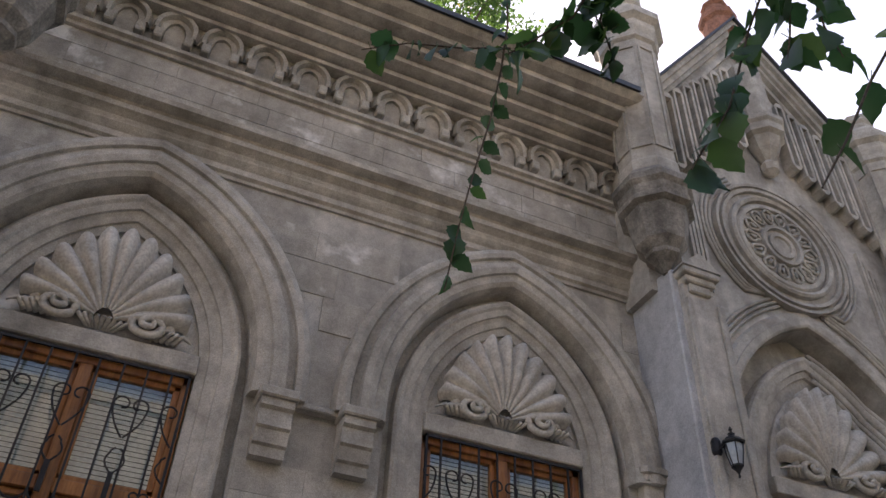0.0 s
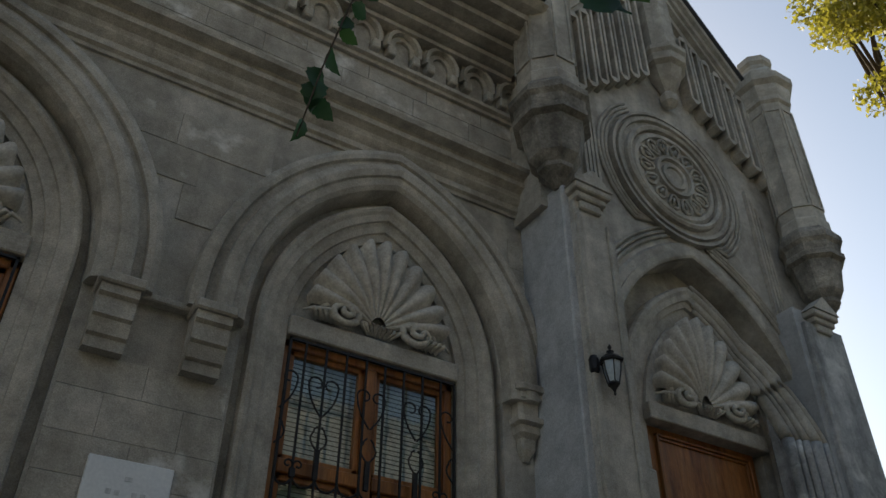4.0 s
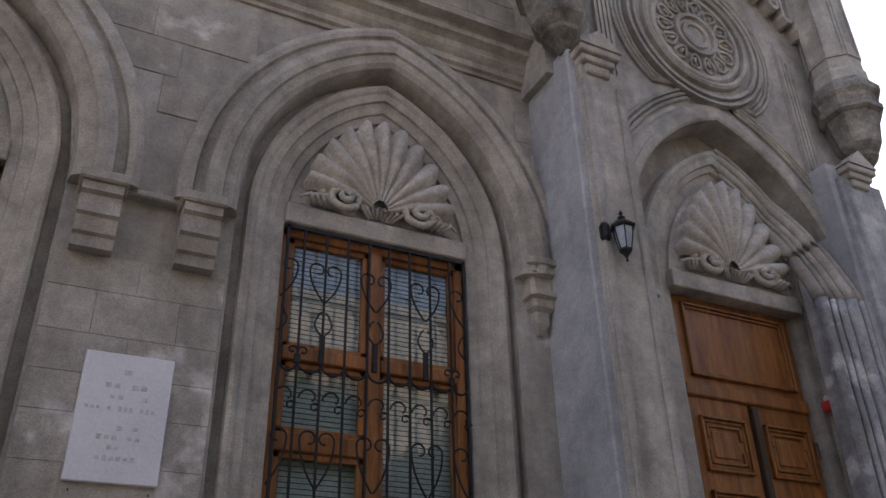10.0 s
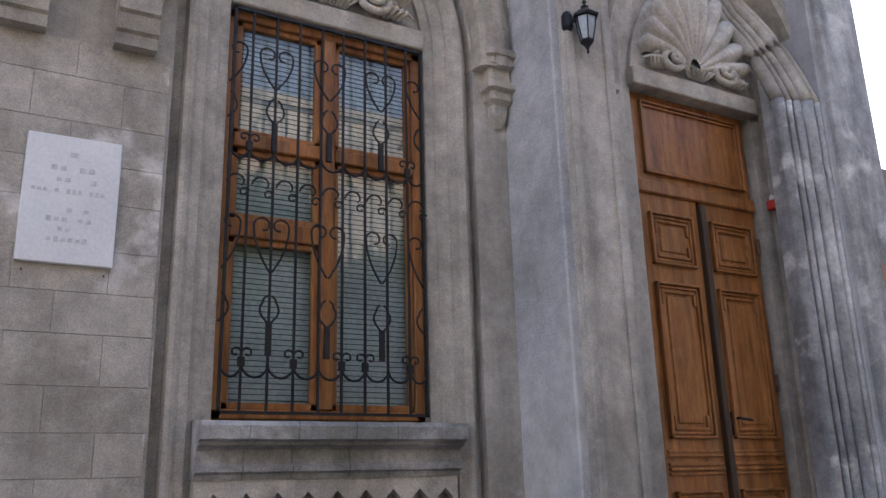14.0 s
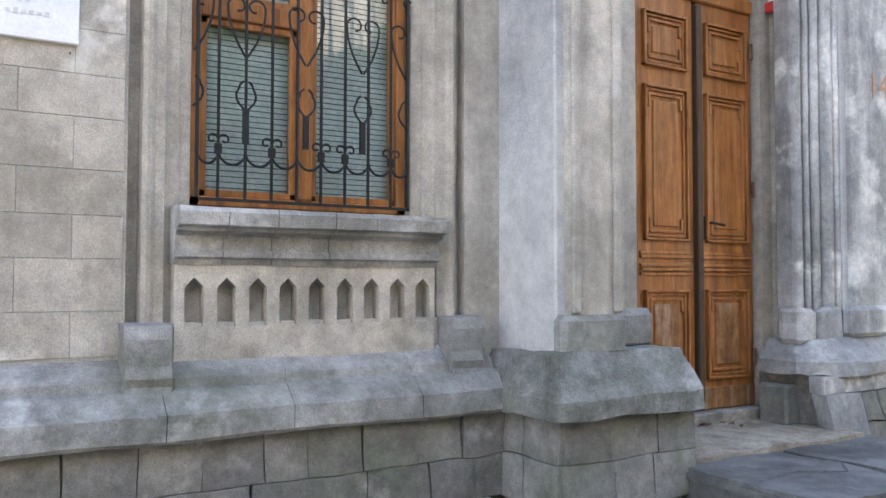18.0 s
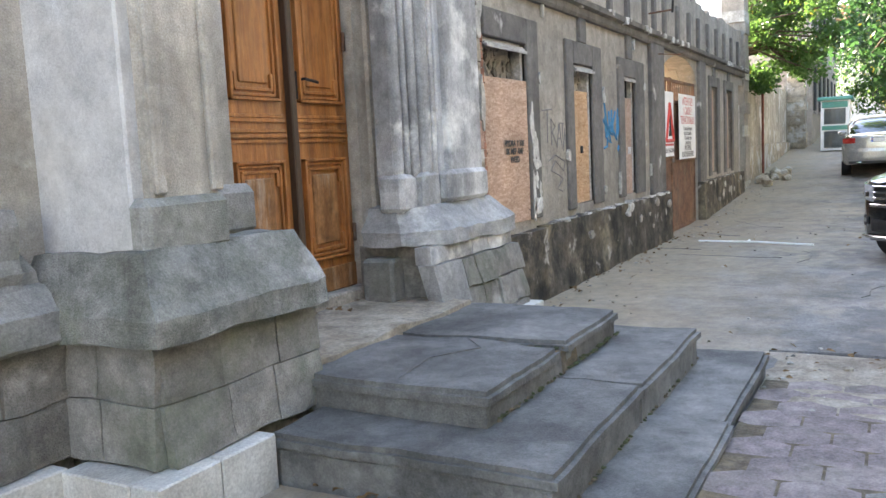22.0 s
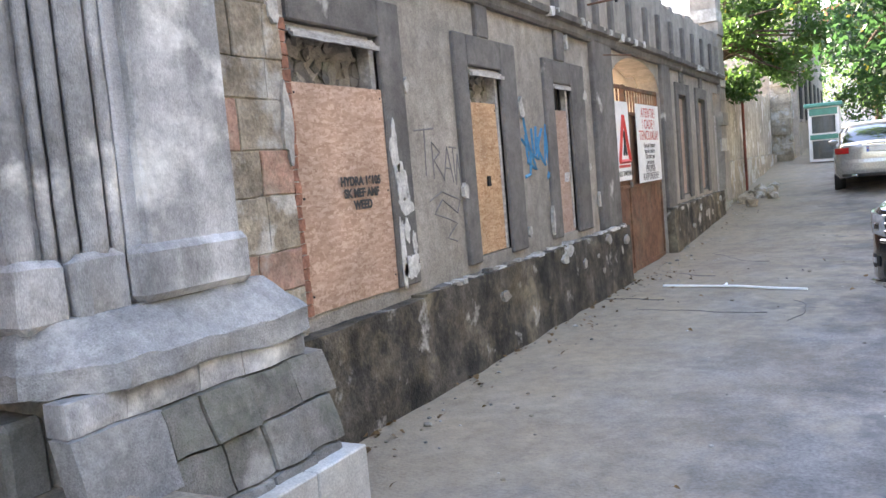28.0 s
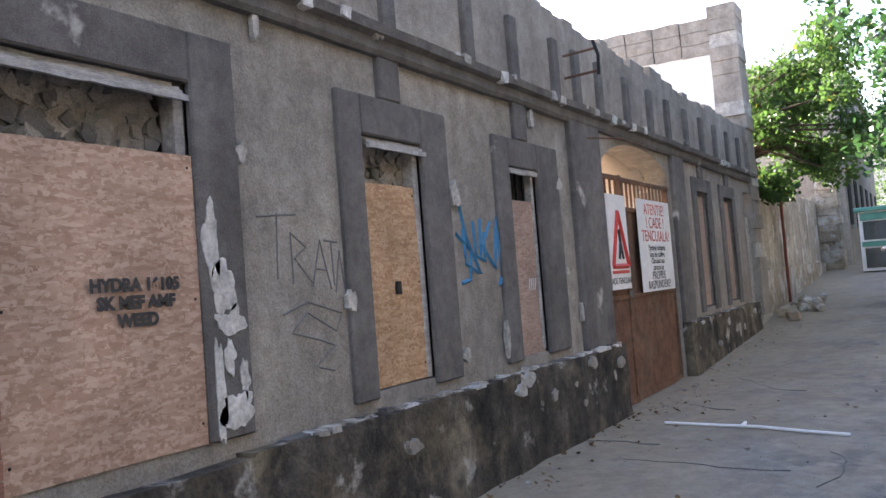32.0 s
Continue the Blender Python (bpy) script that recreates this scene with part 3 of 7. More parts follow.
# hood-mould corbels and the string between them
def corbel(cx, w, ztop, h, y0=FY, out=0.13, mat_=None, parent=church):
    part("corbel_slab", B(cx - w / 2 - 0.02, cx + w / 2 + 0.02, y0 - out - 0.025, y0 + 0.02, ztop + 0.002, ztop + 0.065, bevel=0.01), mat_ or STONE_CARVED, parent)
    bm = bmesh.new()
    prism_x(bm, [(y0 + 0.02, ztop), (y0 - out, ztop), (y0 - out, ztop - 0.05), (y0 - out + 0.025, ztop - 0.065), (y0 - out + 0.025, ztop - h * 0.50), (y0 - out + 0.045, ztop - h * 0.54),
                 (y0 - out + 0.06, ztop - h * 0.78), (y0 - out + 0.08, ztop - h * 0.82), (y0 - out + 0.085, ztop - h), (y0 + 0.02, ztop - h)], cx - w / 2, cx + w / 2)
    return part("corbel", bm, mat_ or STONE_CARVED, parent)


for cx in (WX[0] - 1.07 + 0.08, WX[0] + 1.075, WX[1] - 1.095):
    corbel(cx, 0.20, 4.03, 0.33, out=0.16)
part("string_course", B(1.29, 1.59, 4.235, 4.32, 4.055, 4.10, bevel=0.008), STONE_CARVED, church)


def side_corbel(x, y, zt, s=1.0, name="corbel"):
    """A tapering bracket of stepped mouldings, lofted level by level."""
    bm = bmesh.new()
    rings = []
    for w, o, z in ((0.115, 0.14, 0.0), (0.125, 0.15, -0.015), (0.125, 0.15, -0.05), (0.11, 0.125, -0.06), (0.11, 0.125, -0.10), (0.085, 0.09, -0.115), (0.085, 0.09, -0.21), (0.11, 0.13, -0.23), (0.11, 0.13, -0.265), (0.085, 0.095, -0.28), (0.085, 0.095, -0.33), (0.06, 0.065, -0.36), (0.055, 0.06, -0.43), (0.02, 0.025, -0.50)):
        rings.append([bm.verts.new(p) for p in ((x - w * s, y + 0.02, zt + z * s), (x - w * s, y - o * s * 0.8, zt + z * s), (x - w * s * 0.7, y - o * s, zt + z * s), (x + w * s * 0.7, y - o * s, zt + z * s), (x + w * s, y - o * s * 0.8, zt + z * s), (x + w * s, y + 0.02, zt + z * s))])
    for a, b in zip(rings, rings[1:]):
        for i in range(6):
            bm.faces.new((a[i], a[(i + 1) % 6], b[(i + 1) % 6], b[i]))
    bm.faces.new(rings[0])
    bm.faces.new(rings[-1][::-1])
    return part(name, bm, STONE_CARVED, church)


side_corbel(WX[1] + 1.06, FY, 4.20)
side_corbel(5.80 + 1.14, 4.27, 4.15, 0.9)
side_corbel(5.80 - 1.14, 4.27, 4.15, 0.9)

# cornice band, frieze arcade and eaves
bm = bmesh.new()
prism_x(bm, [(4.32, 5.68), (4.28, 5.68), (4.275, 5.705), (4.25, 5.72), (4.245, 5.765), (4.225, 5.785), (4.205, 5.81), (4.20, 5.825), (4.215, 5.83), (4.20, 5.86), (4.165, 5.885), (4.145, 5.895), (4.14, 5.935), (4.16, 5.945), (4.14, 5.965), (4.07, 5.985), (4.06, 6.02), (4.30, 6.07), (4.32, 6.07)], -1.03, 3.93)
part("cornice", bm, STONE_CARVED, church, "moulded stone string cornice")
bm = bmesh.new()
prism_x(bm, [(4.32, 6.66), (4.26, 6.66), (4.255, 6.69), (4.22, 6.70), (4.215, 6.73), (4.32, 6.735)], -1.03, 3.93)
part("cornice", bm, STONE_CARVED, church)
frieze = part("frieze", B(-1.02, 3.9, 4.262, 4.31, 6.78, 7.09), STONE_CARVED, church, "carved arcade frieze")
n_arc = 14
for i in range(n_arc):
    bm = bmesh.new()
    cx = -0.80 + i * 0.357
    ar = Arch(cx, 6.93, 0.075, 0.10)
    columns_wall(bm, cx - 0.14, cx + 0.14, 4.235, 4.31, 6.80, 7.10, [(cx - 0.075, cx + 0.075, 6.80, ar.top(0.0), 8)])
    ar.sweep(bm, [(0.04, 4.24), (0.05, 4.19), (0.08, 4.185), (0.10, 4.24)], 6, foot=6.86)
    for s in (-1, 1):
        part("frieze_bracket", B(cx + s * 0.11 - 0.035, cx + s * 0.11 + 0.035, 4.18, 4.31, 6.76, 6.86, bevel=0.01), STONE_CARVED, church)
    part("frieze_arch", bm, STONE_CARVED, church)
bm = bmesh.new()
prism_x(bm, [(4.32, 7.08), (4.16, 7.08), (4.15, 7.11), (4.19, 7.115), (4.19, 7.13), (4.07, 7.14), (4.06, 7.18), (4.10, 7.185), (4.10, 7.20), (3.96, 7.21), (3.95, 7.25), (3.99, 7.255), (3.99, 7.27), (3.85, 7.28), (3.84, 7.33), (3.88, 7.335), (3.88, 7.35), (3.73, 7.36), (3.72, 7.41), (3.76, 7.415), (3.64, 7.43), (3.58, 7.47), (3.58, 7.50), (4.32, 7.52)], -1.03, 3.80)
part("eaves_cornice", bm, STONE_CARVED, church, "stepped stone eaves cornice")

# plinth of the nave
cap_cuts = (-1.03, -0.25, 0.52, 1.22, 2.02, 2.60, 3.28, 3.80)
for k, (xa, xb) in enumerate(zip(cap_cuts, cap_cuts[1:])):
    bm = prism_x(bmesh.new(), [(4.33, 1.205), (4.285, 1.205), (4.278, 1.185), (4.19, 1.118), (4.183, 1.074), (4.152, 1.066), (4.07, 0.99), (4.052, 0.978), (4.05, 0.872), (4.068, 0.854), (4.33, 0.852)], xa + 0.002, xb - 0.002)
    bmesh.ops.subdivide_edges(bm, edges=[e for e in bm.edges if abs(e.verts[0].co.x - e.verts[1].co.x) > 0.3], cuts=9)
    rough_up(bm, 0.007, 2.5)
    part("plinth_cap", rough_up(bm, 0.006, 11.0), PLINTH, church, "worn sloping plinth course with moss stains" if k == 0 else "")
part("plinth_core", B(-1.03, 3.85, 4.16, 4.33, 0.1, 0.85), MORTAR, church)

# ---- left buttress, turrets and gable ----
def octo_turret(cx, cy, z, q=1.0):
    """Corbelled octagonal turret; z is the top of its corbel ring."""
    t = math.pi / 8
    bm = bmesh.new()
    lathe(bm, [(0.03 * q, z - 0.92), (0.10 * q, z - 0.84), (0.17 * q, z - 0.78), (0.17 * q, z - 0.74), (0.24 * q, z - 0.66), (0.30 * q, z - 0.40), (0.31 * q, z - 0.36), (0.37 * q, z - 0.33), (0.37 * q, z - 0.28), (0.345 * q, z - 0.26), (0.36 * q, z - 0.18), (0.40 * q, z - 0.14), (0.40 * q, z - 0.08), (0.33 * q, z + 0.01), (0.27 * q, z + 0.05)], cx, cy, 8, t)
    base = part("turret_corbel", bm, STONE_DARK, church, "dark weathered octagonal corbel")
    bm = bmesh.new()
    lathe(bm, [(0.32 * q, z), (0.32 * q, z + 0.12), (0.30 * q, z + 0.15), (0.30 * q, z + 1.75), (0.34 * q, z + 1.78), (0.34 * q, z + 1.84), (0.37 * q, z + 1.92), (0.37 * q, z + 2.00), (0.44 * q, z + 2.05), (0.44 * q, z + 2.14), (0.34 * q, z + 2.20), (0.34 * q, z + 2.26), (0.30 * q, z + 2.32), (0.22 * q, z + 2.36), (0.22 * q, z + 2.44), (0.26 * q, z + 2.48), (0.26 * q, z + 2.56), (0.10 * q, z + 2.60)], cx, cy, 8, t)
    shaft = part("turret", bm, STONE_CARVED, church)
    for k in range(8):
        a = 2 * math.pi * k / 8
        m = Matrix.Translation((cx, cy, 0)) @ Matrix.Rotation(a, 4, "Z")
        bm = bmesh.new()
        for s in (-1, 1):
            box(bm, 0.27 * q, 0.296 * q, s * 0.078 - 0.010, s * 0.078 + 0.010, z + 0.3, z + 1.62, m=m)
        box(bm, 0.27 * q, 0.296 * q, -0.088, 0.088, z + 1.62, z + 1.645, m=m)
        box(bm, 0.27 * q, 0.296 * q, -0.088, 0.088, z + 0.275, z + 0.30, m=m)
        part("panel_frame", bm, STONE_CARVED, shaft)


octo_turret(3.92, 3.83, 6.60, 0.86)
octo_turret(7.32, 4.04, 6.68, 0.78)
octo_turret(-1.02, 3.83, 6.60, 0.86)


def buttress(x0, x1, yf, yb, z0, z1, cap, face=None):
    bm = bmesh.new()
    box(bm, x0, x1 - 0.03, yf + 0.03, yb + 0.02, z0, z1, bevel=0.01)
    part("buttress", bm, STONE_GREY, church, "grey marbled stone buttress")
    # raised strip on the front with a stepped shoulder
    part("strip", B(x0 + 0.06, x1, yf - 0.02, yf + 0.06, z0 + 0.20, z1 - 0.15, bevel=0.012), face or STONE, church)
    for xa, xb in () if face else ((x0 + 0.06, x0 + 0.115), (x1 - 0.06, x1)):
        part("strip_fillet", B(xa, xb, yf - 0.045, yf - 0.015, z0 + 0.23, z1 - 0.30, bevel=0.008), STONE, church)
    bm = bmesh.new()
    xm = (x0 + x1) / 2
    for w, o, za, zb in ((0.17, 0.10, z1 - 0.10, z1 - 0.04), (0.14, 0.07, z1 - 0.16, z1 - 0.10), (0.10, 0.05, z1 - 0.24, z1 - 0.16)):
        box(bm, xm - w, xm + w, yf - o, yf + 0.04, za, zb, bevel=0.01)
    prism_y(bm, [(xm - 0.18, z1 - 0.04), (xm + 0.18, z1 - 0.04), (xm, z1 + 0.12)], yf - 0.11, yf + 0.04)
    part("buttress_cap", bm, STONE_CARVED, church)
    part("strip_base", B(x0 - 0.02, x1 + 0.02, yf - 0.06, yf + 0.05, z0, z0 + 0.22, bevel=0.03), face or PLINTH, church, "broken worn base of the strip")


buttress(3.92, 4.33, 3.76, 4.30, 1.16, 5.72, True)
part("turret_back", B(3.86, 4.30, 3.95, 4.32, 5.6, 8.1), STONE, church)
buttress(-1.44, -1.03, 3.76, 4.30, 1.16, 5.55, True)
buttress(6.80, 7.37, 4.03, 4.40, 1.16, 5.75, True, PALE_STONE)
# rounded mouldings of the right door jamb on their broken base
for x, y, r in ((6.435, 4.19, 0.055), (6.535, 4.165, 0.026), (6.60, 4.14, 0.034), (6.69, 4.115, 0.052), (6.775, 4.09, 0.026)):
    part("roll_moulding", rough_up(tube(bmesh.new(), [(x, y, 1.30 + 0.13 * k) for k in range(25)], r, 10), 0.005, 5), PALE_STONE, church, smooth=True)
    pts = []
    for k in range(17):
        q = k / 16
        ax, az = door_arch.point(x - 6.46, 1 - 0.48 * q)
        pts.append((ax, y + (4.40 - y) * min(1.0, 1.6 * q), az))
    part("roll_moulding", tube(bmesh.new(), pts, r, 10, r * 0.8), STONE_CARVED, church, smooth=True)
bm = bmesh.new()
prism_x(bm, [(4.30, 1.30), (4.18, 1.30), (4.18, 4.20), (4.28, 4.62), (4.30, 4.62)], 6.38, 6.82)
part("moulding_back", bm, PALE_STONE, church)
for x0, x1, y0, z0, z1 in ((6.36, 6.56, 4.10, 1.12, 1.37), (6.565, 6.80, 4.05, 1.12, 1.38)):
    bm = B(x0, x1, y0, 4.3, z0, z1, bevel=0.03)
    part("moulding_base", rough_up(bm, 0.014, 6, 2), PALE_STONE, church, "broken pale base block")
# set-back colonnette strip beside the door
part("strip", B(4.45, 4.72, 4.0, 4.3, 1.3, 3.75, bevel=0.02), STONE, church)
part("strip_base", B(4.42, 4.80, 3.94, 4.3, 1.16, 1.40, bevel=0.04), PLINTH, church, "broken worn base of the strip")

# door arch
DOOR_PROF = [(-0.02, 4.62), (-0.02, 4.475), (0.03, 4.465), (0.08, 4.46), (0.085, 4.43), (0.135, 4.42), (0.14, 4.395), (0.19, 4.385), (0.22, 4.37), (0.25, 4.375), (0.265, 4.40), (0.27, 4.50), (0.50, 4.52)]
moulding(door_arch, DOOR_PROF, foot=0.62, n=18)
moulding(door_arch, [(0.476, 4.30), (0.478, 4.245), (0.50, 4.232), (0.56, 4.228), (0.565, 4.24), (0.63, 4.245), (0.66, 4.274)], "hood_mould", foot=4.22)
part("lintel", B(5.14, 6.46, 4.395, 4.64, 4.38, 4.52, bevel=0.008), STONE_CARVED, church)
bm = bmesh.new()
prism_y(bm, [(x, max(z, 4.45)) for x, z in [door_arch.point(-0.015, s / 24) for s in range(25)]], 4.44, 4.55)
part("tympanum", bm, STONE, church)


def shell(cx, z, y, r, up):
    """A carved scallop shell over two scrolls."""
    bm = bmesh.new()
    nl = 11
    sub = 6
    rings = 7
    grid = []
    for k in range(nl * sub + 1):
        u = k / (nl * sub)
        ang = math.pi * (0.02 + 0.96 * u)
        lobe = abs(math.sin(math.pi * u * nl))
        row = []
        for j in range(rings + 1):
            q = 0.12 + 0.88 * j / rings
            rad = r * q * (1 + (0.07 * lobe if j == rings else 0.0))
            stretch = 1 + (up - 1) * max(0, math.sin(ang)) ** 2
            yy = y - 0.02 - 0.085 * q * lobe ** 0.7 - 0.06 * math.sin(q * math.pi * 0.9)
            row.append(bm.verts.new((cx - rad * math.cos(ang), yy, z + 0.10 * r + rad * math.sin(ang) * stretch)))
        row.append(bm.verts.new((row[-1].co.x, y + 0.01, row[-1].co.z)))
        grid.append(row)
    for a, b in zip(grid, grid[1:]):
        for j in range(len(a) - 1):
            bm.faces.new((a[j], a[j + 1], b[j + 1], b[j]))
    sh = part("shell", bm, SHELL, church, "carved pale scallop shell", smooth=True)
    for s in (-1, 1):
        bm = bmesh.new()
        pts = []
        for k in range(34):
            t = k / 33
            a = t * 4.2 * math.pi
            rr = 0.25 * r * (1 - t) + 0.03 * r
            pts.append((cx + s * (0.56 * r + rr * math.cos(a)), y - 0.06 - 0.07 * t, z + 0.10 * r + rr * 0.72 * math.sin(a)))
        tube(bm, pts, 0.062 * r, 7, 0.04 * r)
        part("scroll", bm, SHELL, church, smooth=True)
        bm = bmesh.new()
        for k in range(5):
            t = k / 4
            x0 = cx + s * (0.70 + 0.30 * t) * r
            tube(bm, [(x0 - s * 0.1 * r, y - 0.03, z - 0.02 * r), (x0, y - 0.09, z + (0.10 - 0.05 * t) * r), (x0 + s * 0.12 * r, y - 0.05, z + (0.16 - 0.14 * t) * r)], 0.05 * r, 5, 0.012 * r)
        part("acanthus_leaf", bm, SHELL, church, smooth=True)
    for k in range(9):
        bm = bmesh.new()
        x0 = cx + (k - 4) * 0.075 * r
        tube(bm, [(x0, y - 0.02, z + 0.14 * r), (x0, y - 0.075, z + 0.06 * r), (x0 * 0.5 + cx * 0.5, y - 0.03, z - 0.06 * r)], 0.04 * r, 5, 0.02 * r)
        part("ribbon_fold", bm, SHELL, church, smooth=True)


for cx in WX:
    shell(cx, 4.36, 4.42, 0.47, 1.28)
shell(5.80, 4.58, 4.44, 0.52, 1.45)


def ring_y(bm, cx, cz, prof, seg=40):
    """Rings of (radius, y) about an axis along y."""
    rows = [[bm.verts.new((cx + r * math.cos(2 * math.pi * k / seg), y, cz + r * math.sin(2 * math.pi * k / seg))) for k in range(seg)] for r, y in prof]
    for a, b in zip(rows, rows[1:]):
        for k in range(seg):
            j = (k + 1) % seg
            bm.faces.new((a[k], a[j], b[j], b[k]))
    return bm


RX, RZ = 5.74, 6.93
bm = bmesh.new()
ring_y(bm, RX, RZ, [(0.54, 4.28), (0.545, 4.195), (0.575, 4.18), (0.60, 4.195), (0.61, 4.235), (0.665, 4.24), (0.67, 4.205), (0.705, 4.20), (0.71, 4.24), (0.735, 4.24), (0.74, 4.205), (0.77, 4.205), (0.775, 4.275)])
rosette = part("rosette", bm, STONE_CARVED, church, "carved round stone rosette")
bm = bmesh.new()
ring_y(bm, RX, RZ, [(0.0001, 4.225), (0.10, 4.22), (0.11, 4.20), (0.15, 4.20), (0.16, 4.225), (0.19, 4.225), (0.20, 4.19), (0.235, 4.19), (0.245, 4.23), (0.45, 4.235), (0.46, 4.205), (0.50, 4.205), (0.54, 4.24)])
part("hub", bm, STONE_CARVED, rosette)
for k in range(14):
    a = 2 * math.pi * k / 14
    bm = bmesh.new()
    pts = []
    for q in range(13):
        b = 2 * math.pi * q / 12
        u, v = 0.35 + 0.085 * math.cos(b), 0.055 * math.sin(b) * (1.25 if math.cos(b) > 0 else 0.8)
        pts.append((RX + u * math.cos(a) - v * math.sin(a), 4.215, RZ + u * math.sin(a) + v * math.cos(a)))
    tube(bm, pts, 0.016, 5)
    tube(bm, [(RX + 0.31 * math.cos(a), 4.22, RZ + 0.31 * math.sin(a)), (RX + 0.38 * math.cos(a), 4.21, RZ + 0.38 * math.sin(a))], 0.02, 5, 0.012)
    part("petal", bm, STONE_CARVED, rosette, smooth=True)
# mouldings that sweep round the rosette and turn out over the arch
for o in (0.0, 0.045, 0.09):
    for s in (-1, 1):
        bm = bmesh.new()
        pts = []
        for k in range(20):
            a = math.pi * (0.5 + s * (0.18 + 0.60 * k / 19))
            pts.append((RX + (0.815 + o) * math.cos(a), 4.258, RZ + (0.815 + o) * math.sin(a)))
        for k in range(14):
            q = 0.455 - 0.235 * k / 13
            x, z = door_arch.point(0.72 + o, q if s > 0 else 1 - q)
            pts.append((x, 4.258, z))
        tube(bm, pts, 0.019, 6)
        part("tracery", bm, STONE_CARVED, church, smooth=True)
for s in (-1, 1):
    bm = bmesh.new()
    for k in range(4):
        x = 5.80 + s * (1.02 + 0.045 * k)
        box(bm, x - 0.015, x + 0.015, 4.23, 4.28, 5.35 - 0.3 * k * (s < 0), 7.25 - 0.1 * k)
    part("pilaster_mouldings", bm, STONE_CARVED, church)

# fluted panels under the gable: open channels with raised rims
for s in (-1, 1):
    for k in range(7):
        x = 5.88 + s * (0.36 + 0.152 * k)
        zb, zt = (8.18 - 0.118 * k, 9.12 - 0.105 * k) if s > 0 else (8.20 - 0.118 * k, 9.40 - 0.155 * k)
        bm = bmesh.new()
        for d in (-1, 1):
            box(bm, x + d * 0.050 - 0.016, x + d * 0.050 + 0.016, 4.13, 4.28, zb, zt, bevel=0.004)
        prism_y(bm, [(x - 0.066, zt), (x + 0.066, zt), (x + 0.03, zt + 0.07), (x - 0.03, zt + 0.07)], 4.13, 4.28)
        prism_y(bm, [(x - 0.066, zb), (x - 0.02, zb - 0.06), (x + 0.02, zb - 0.06), (x + 0.066, zb)], 4.13, 4.28)
        part("flute", bm, STONE_CARVED, church)
bm = bmesh.new()
lathe(bm, [(0.02, 7.92), (0.09, 7.98), (0.10, 8.06), (0.06, 8.12), (0.15, 8.26), (0.20, 8.40), (0.25, 8.44), (0.25, 8.54), (0.28, 8.58), (0.28, 8.64), (0.20, 8.70), (0.20, 9.6)], 5.88, 4.20, 8, math.pi / 8)
part("gable_corbel", bm, STONE_CARVED, church)


def rake(lo, hi, yo, material, label="", yb=4.76):
    """Two sloping bands, lo to hi under the line of the roof."""
    for s in (-1, 1):
        bm = bmesh.new()
        a, b = 10.56, 10.56 - 1.36 * 1.48
        prism_y(bm, [(5.86, a + lo), (5.86, a + hi), (5.86 + s * 1.48, b + hi), (5.86 + s * 1.48, b + lo)], yo, yb)
        part("gable_coping", bm, material, church, label)


rake(-0.52, -0.44, 4.21, STONE_CARVED, "stepped gable coping")
rake(-0.44, -0.32, 4.235, STONE)
rake(-0.32, -0.24, 4.17, STONE_CARVED)
rake(-0.24, -0.13, 4.13, STONE_CARVED)
rake(-0.13, -0.03, 4.08, STONE_CARVED)
rake(-0.03, 0.015, 4.04, TIN, "dark sheet metal roof edge", 6.5)
bm = bmesh.new()
lathe(bm, [(0.20, 10.2), (0.20, 10.65), (0.24, 10.7), (0.24, 10.8), (0.15, 10.88), (0.13, 11.0), (0.17, 11.05), (0.10, 11.15), (0.02, 11.2)], 5.86, 4.3, 8)
part("finial", bm, BRICK, church, "reddish stone finial")

# bases of the buttress and of the right pier
def base_block(poly_out, poly_in, z0, z1, z2, core, zc, face):
    """A plinth cap that slopes from poly_out up to poly_in, over a core of rubble."""
    bm = bmesh.new()
    n = len(poly_out)
    levels = [[bm.verts.new((x, y, z)) for x, y in p] for p, z in ((poly_out, z0), (poly_out, z1), (poly_in, z2))]
    for a, b in zip(levels, levels[1:]):
        for i in range(n):
            j = (i + 1) % n
            bm.faces.new((a[i], a[j], b[j], b[i]))
    bm.faces.new(levels[0][::-1])
    bm.faces.new(levels[-1])
    bmesh.ops.subdivide_edges(bm, edges=bm.edges[:], cuts=9, use_grid_fill=True)
    rough_up(bm, 0.022, 3.0)
    rough_up(bm, 0.016, 9.0)
    part("plinth_cap", bm, face, church, "worn sloping stone base with green moss")
    bm = bmesh.new()
    prism_z(bm, core, 0.05, zc)
    part("plinth_core", bm, MORTAR, church)


base_block([(3.78, 4.3), (3.78, 3.57), (4.80, 3.57), (4.86, 3.65), (4.86, 4.3)], [(3.86, 4.3), (3.86, 3.70), (4.72, 3.70), (4.74, 3.74), (4.74, 4.3)], 0.86, 0.96, 1.18,
           [(3.88, 4.3), (3.88, 3.69), (4.74, 3.69), (4.74, 4.3)], 0.88, MOSSY)
base_block([(6.30, 4.4), (6.30, 4.10), (6.54, 3.86), (7.58, 3.86), (7.64, 4.4)], [(6.40, 4.4), (6.40, 4.18), (6.66, 4.01), (7.50, 4.01), (7.56, 4.4)], 0.90, 1.00, 1.16,
           [(6.42, 4.5), (6.42, 4.20), (6.66, 4.0), (7.60, 4.0), (7.60, 4.5)], 0.90, PIER_BASE)

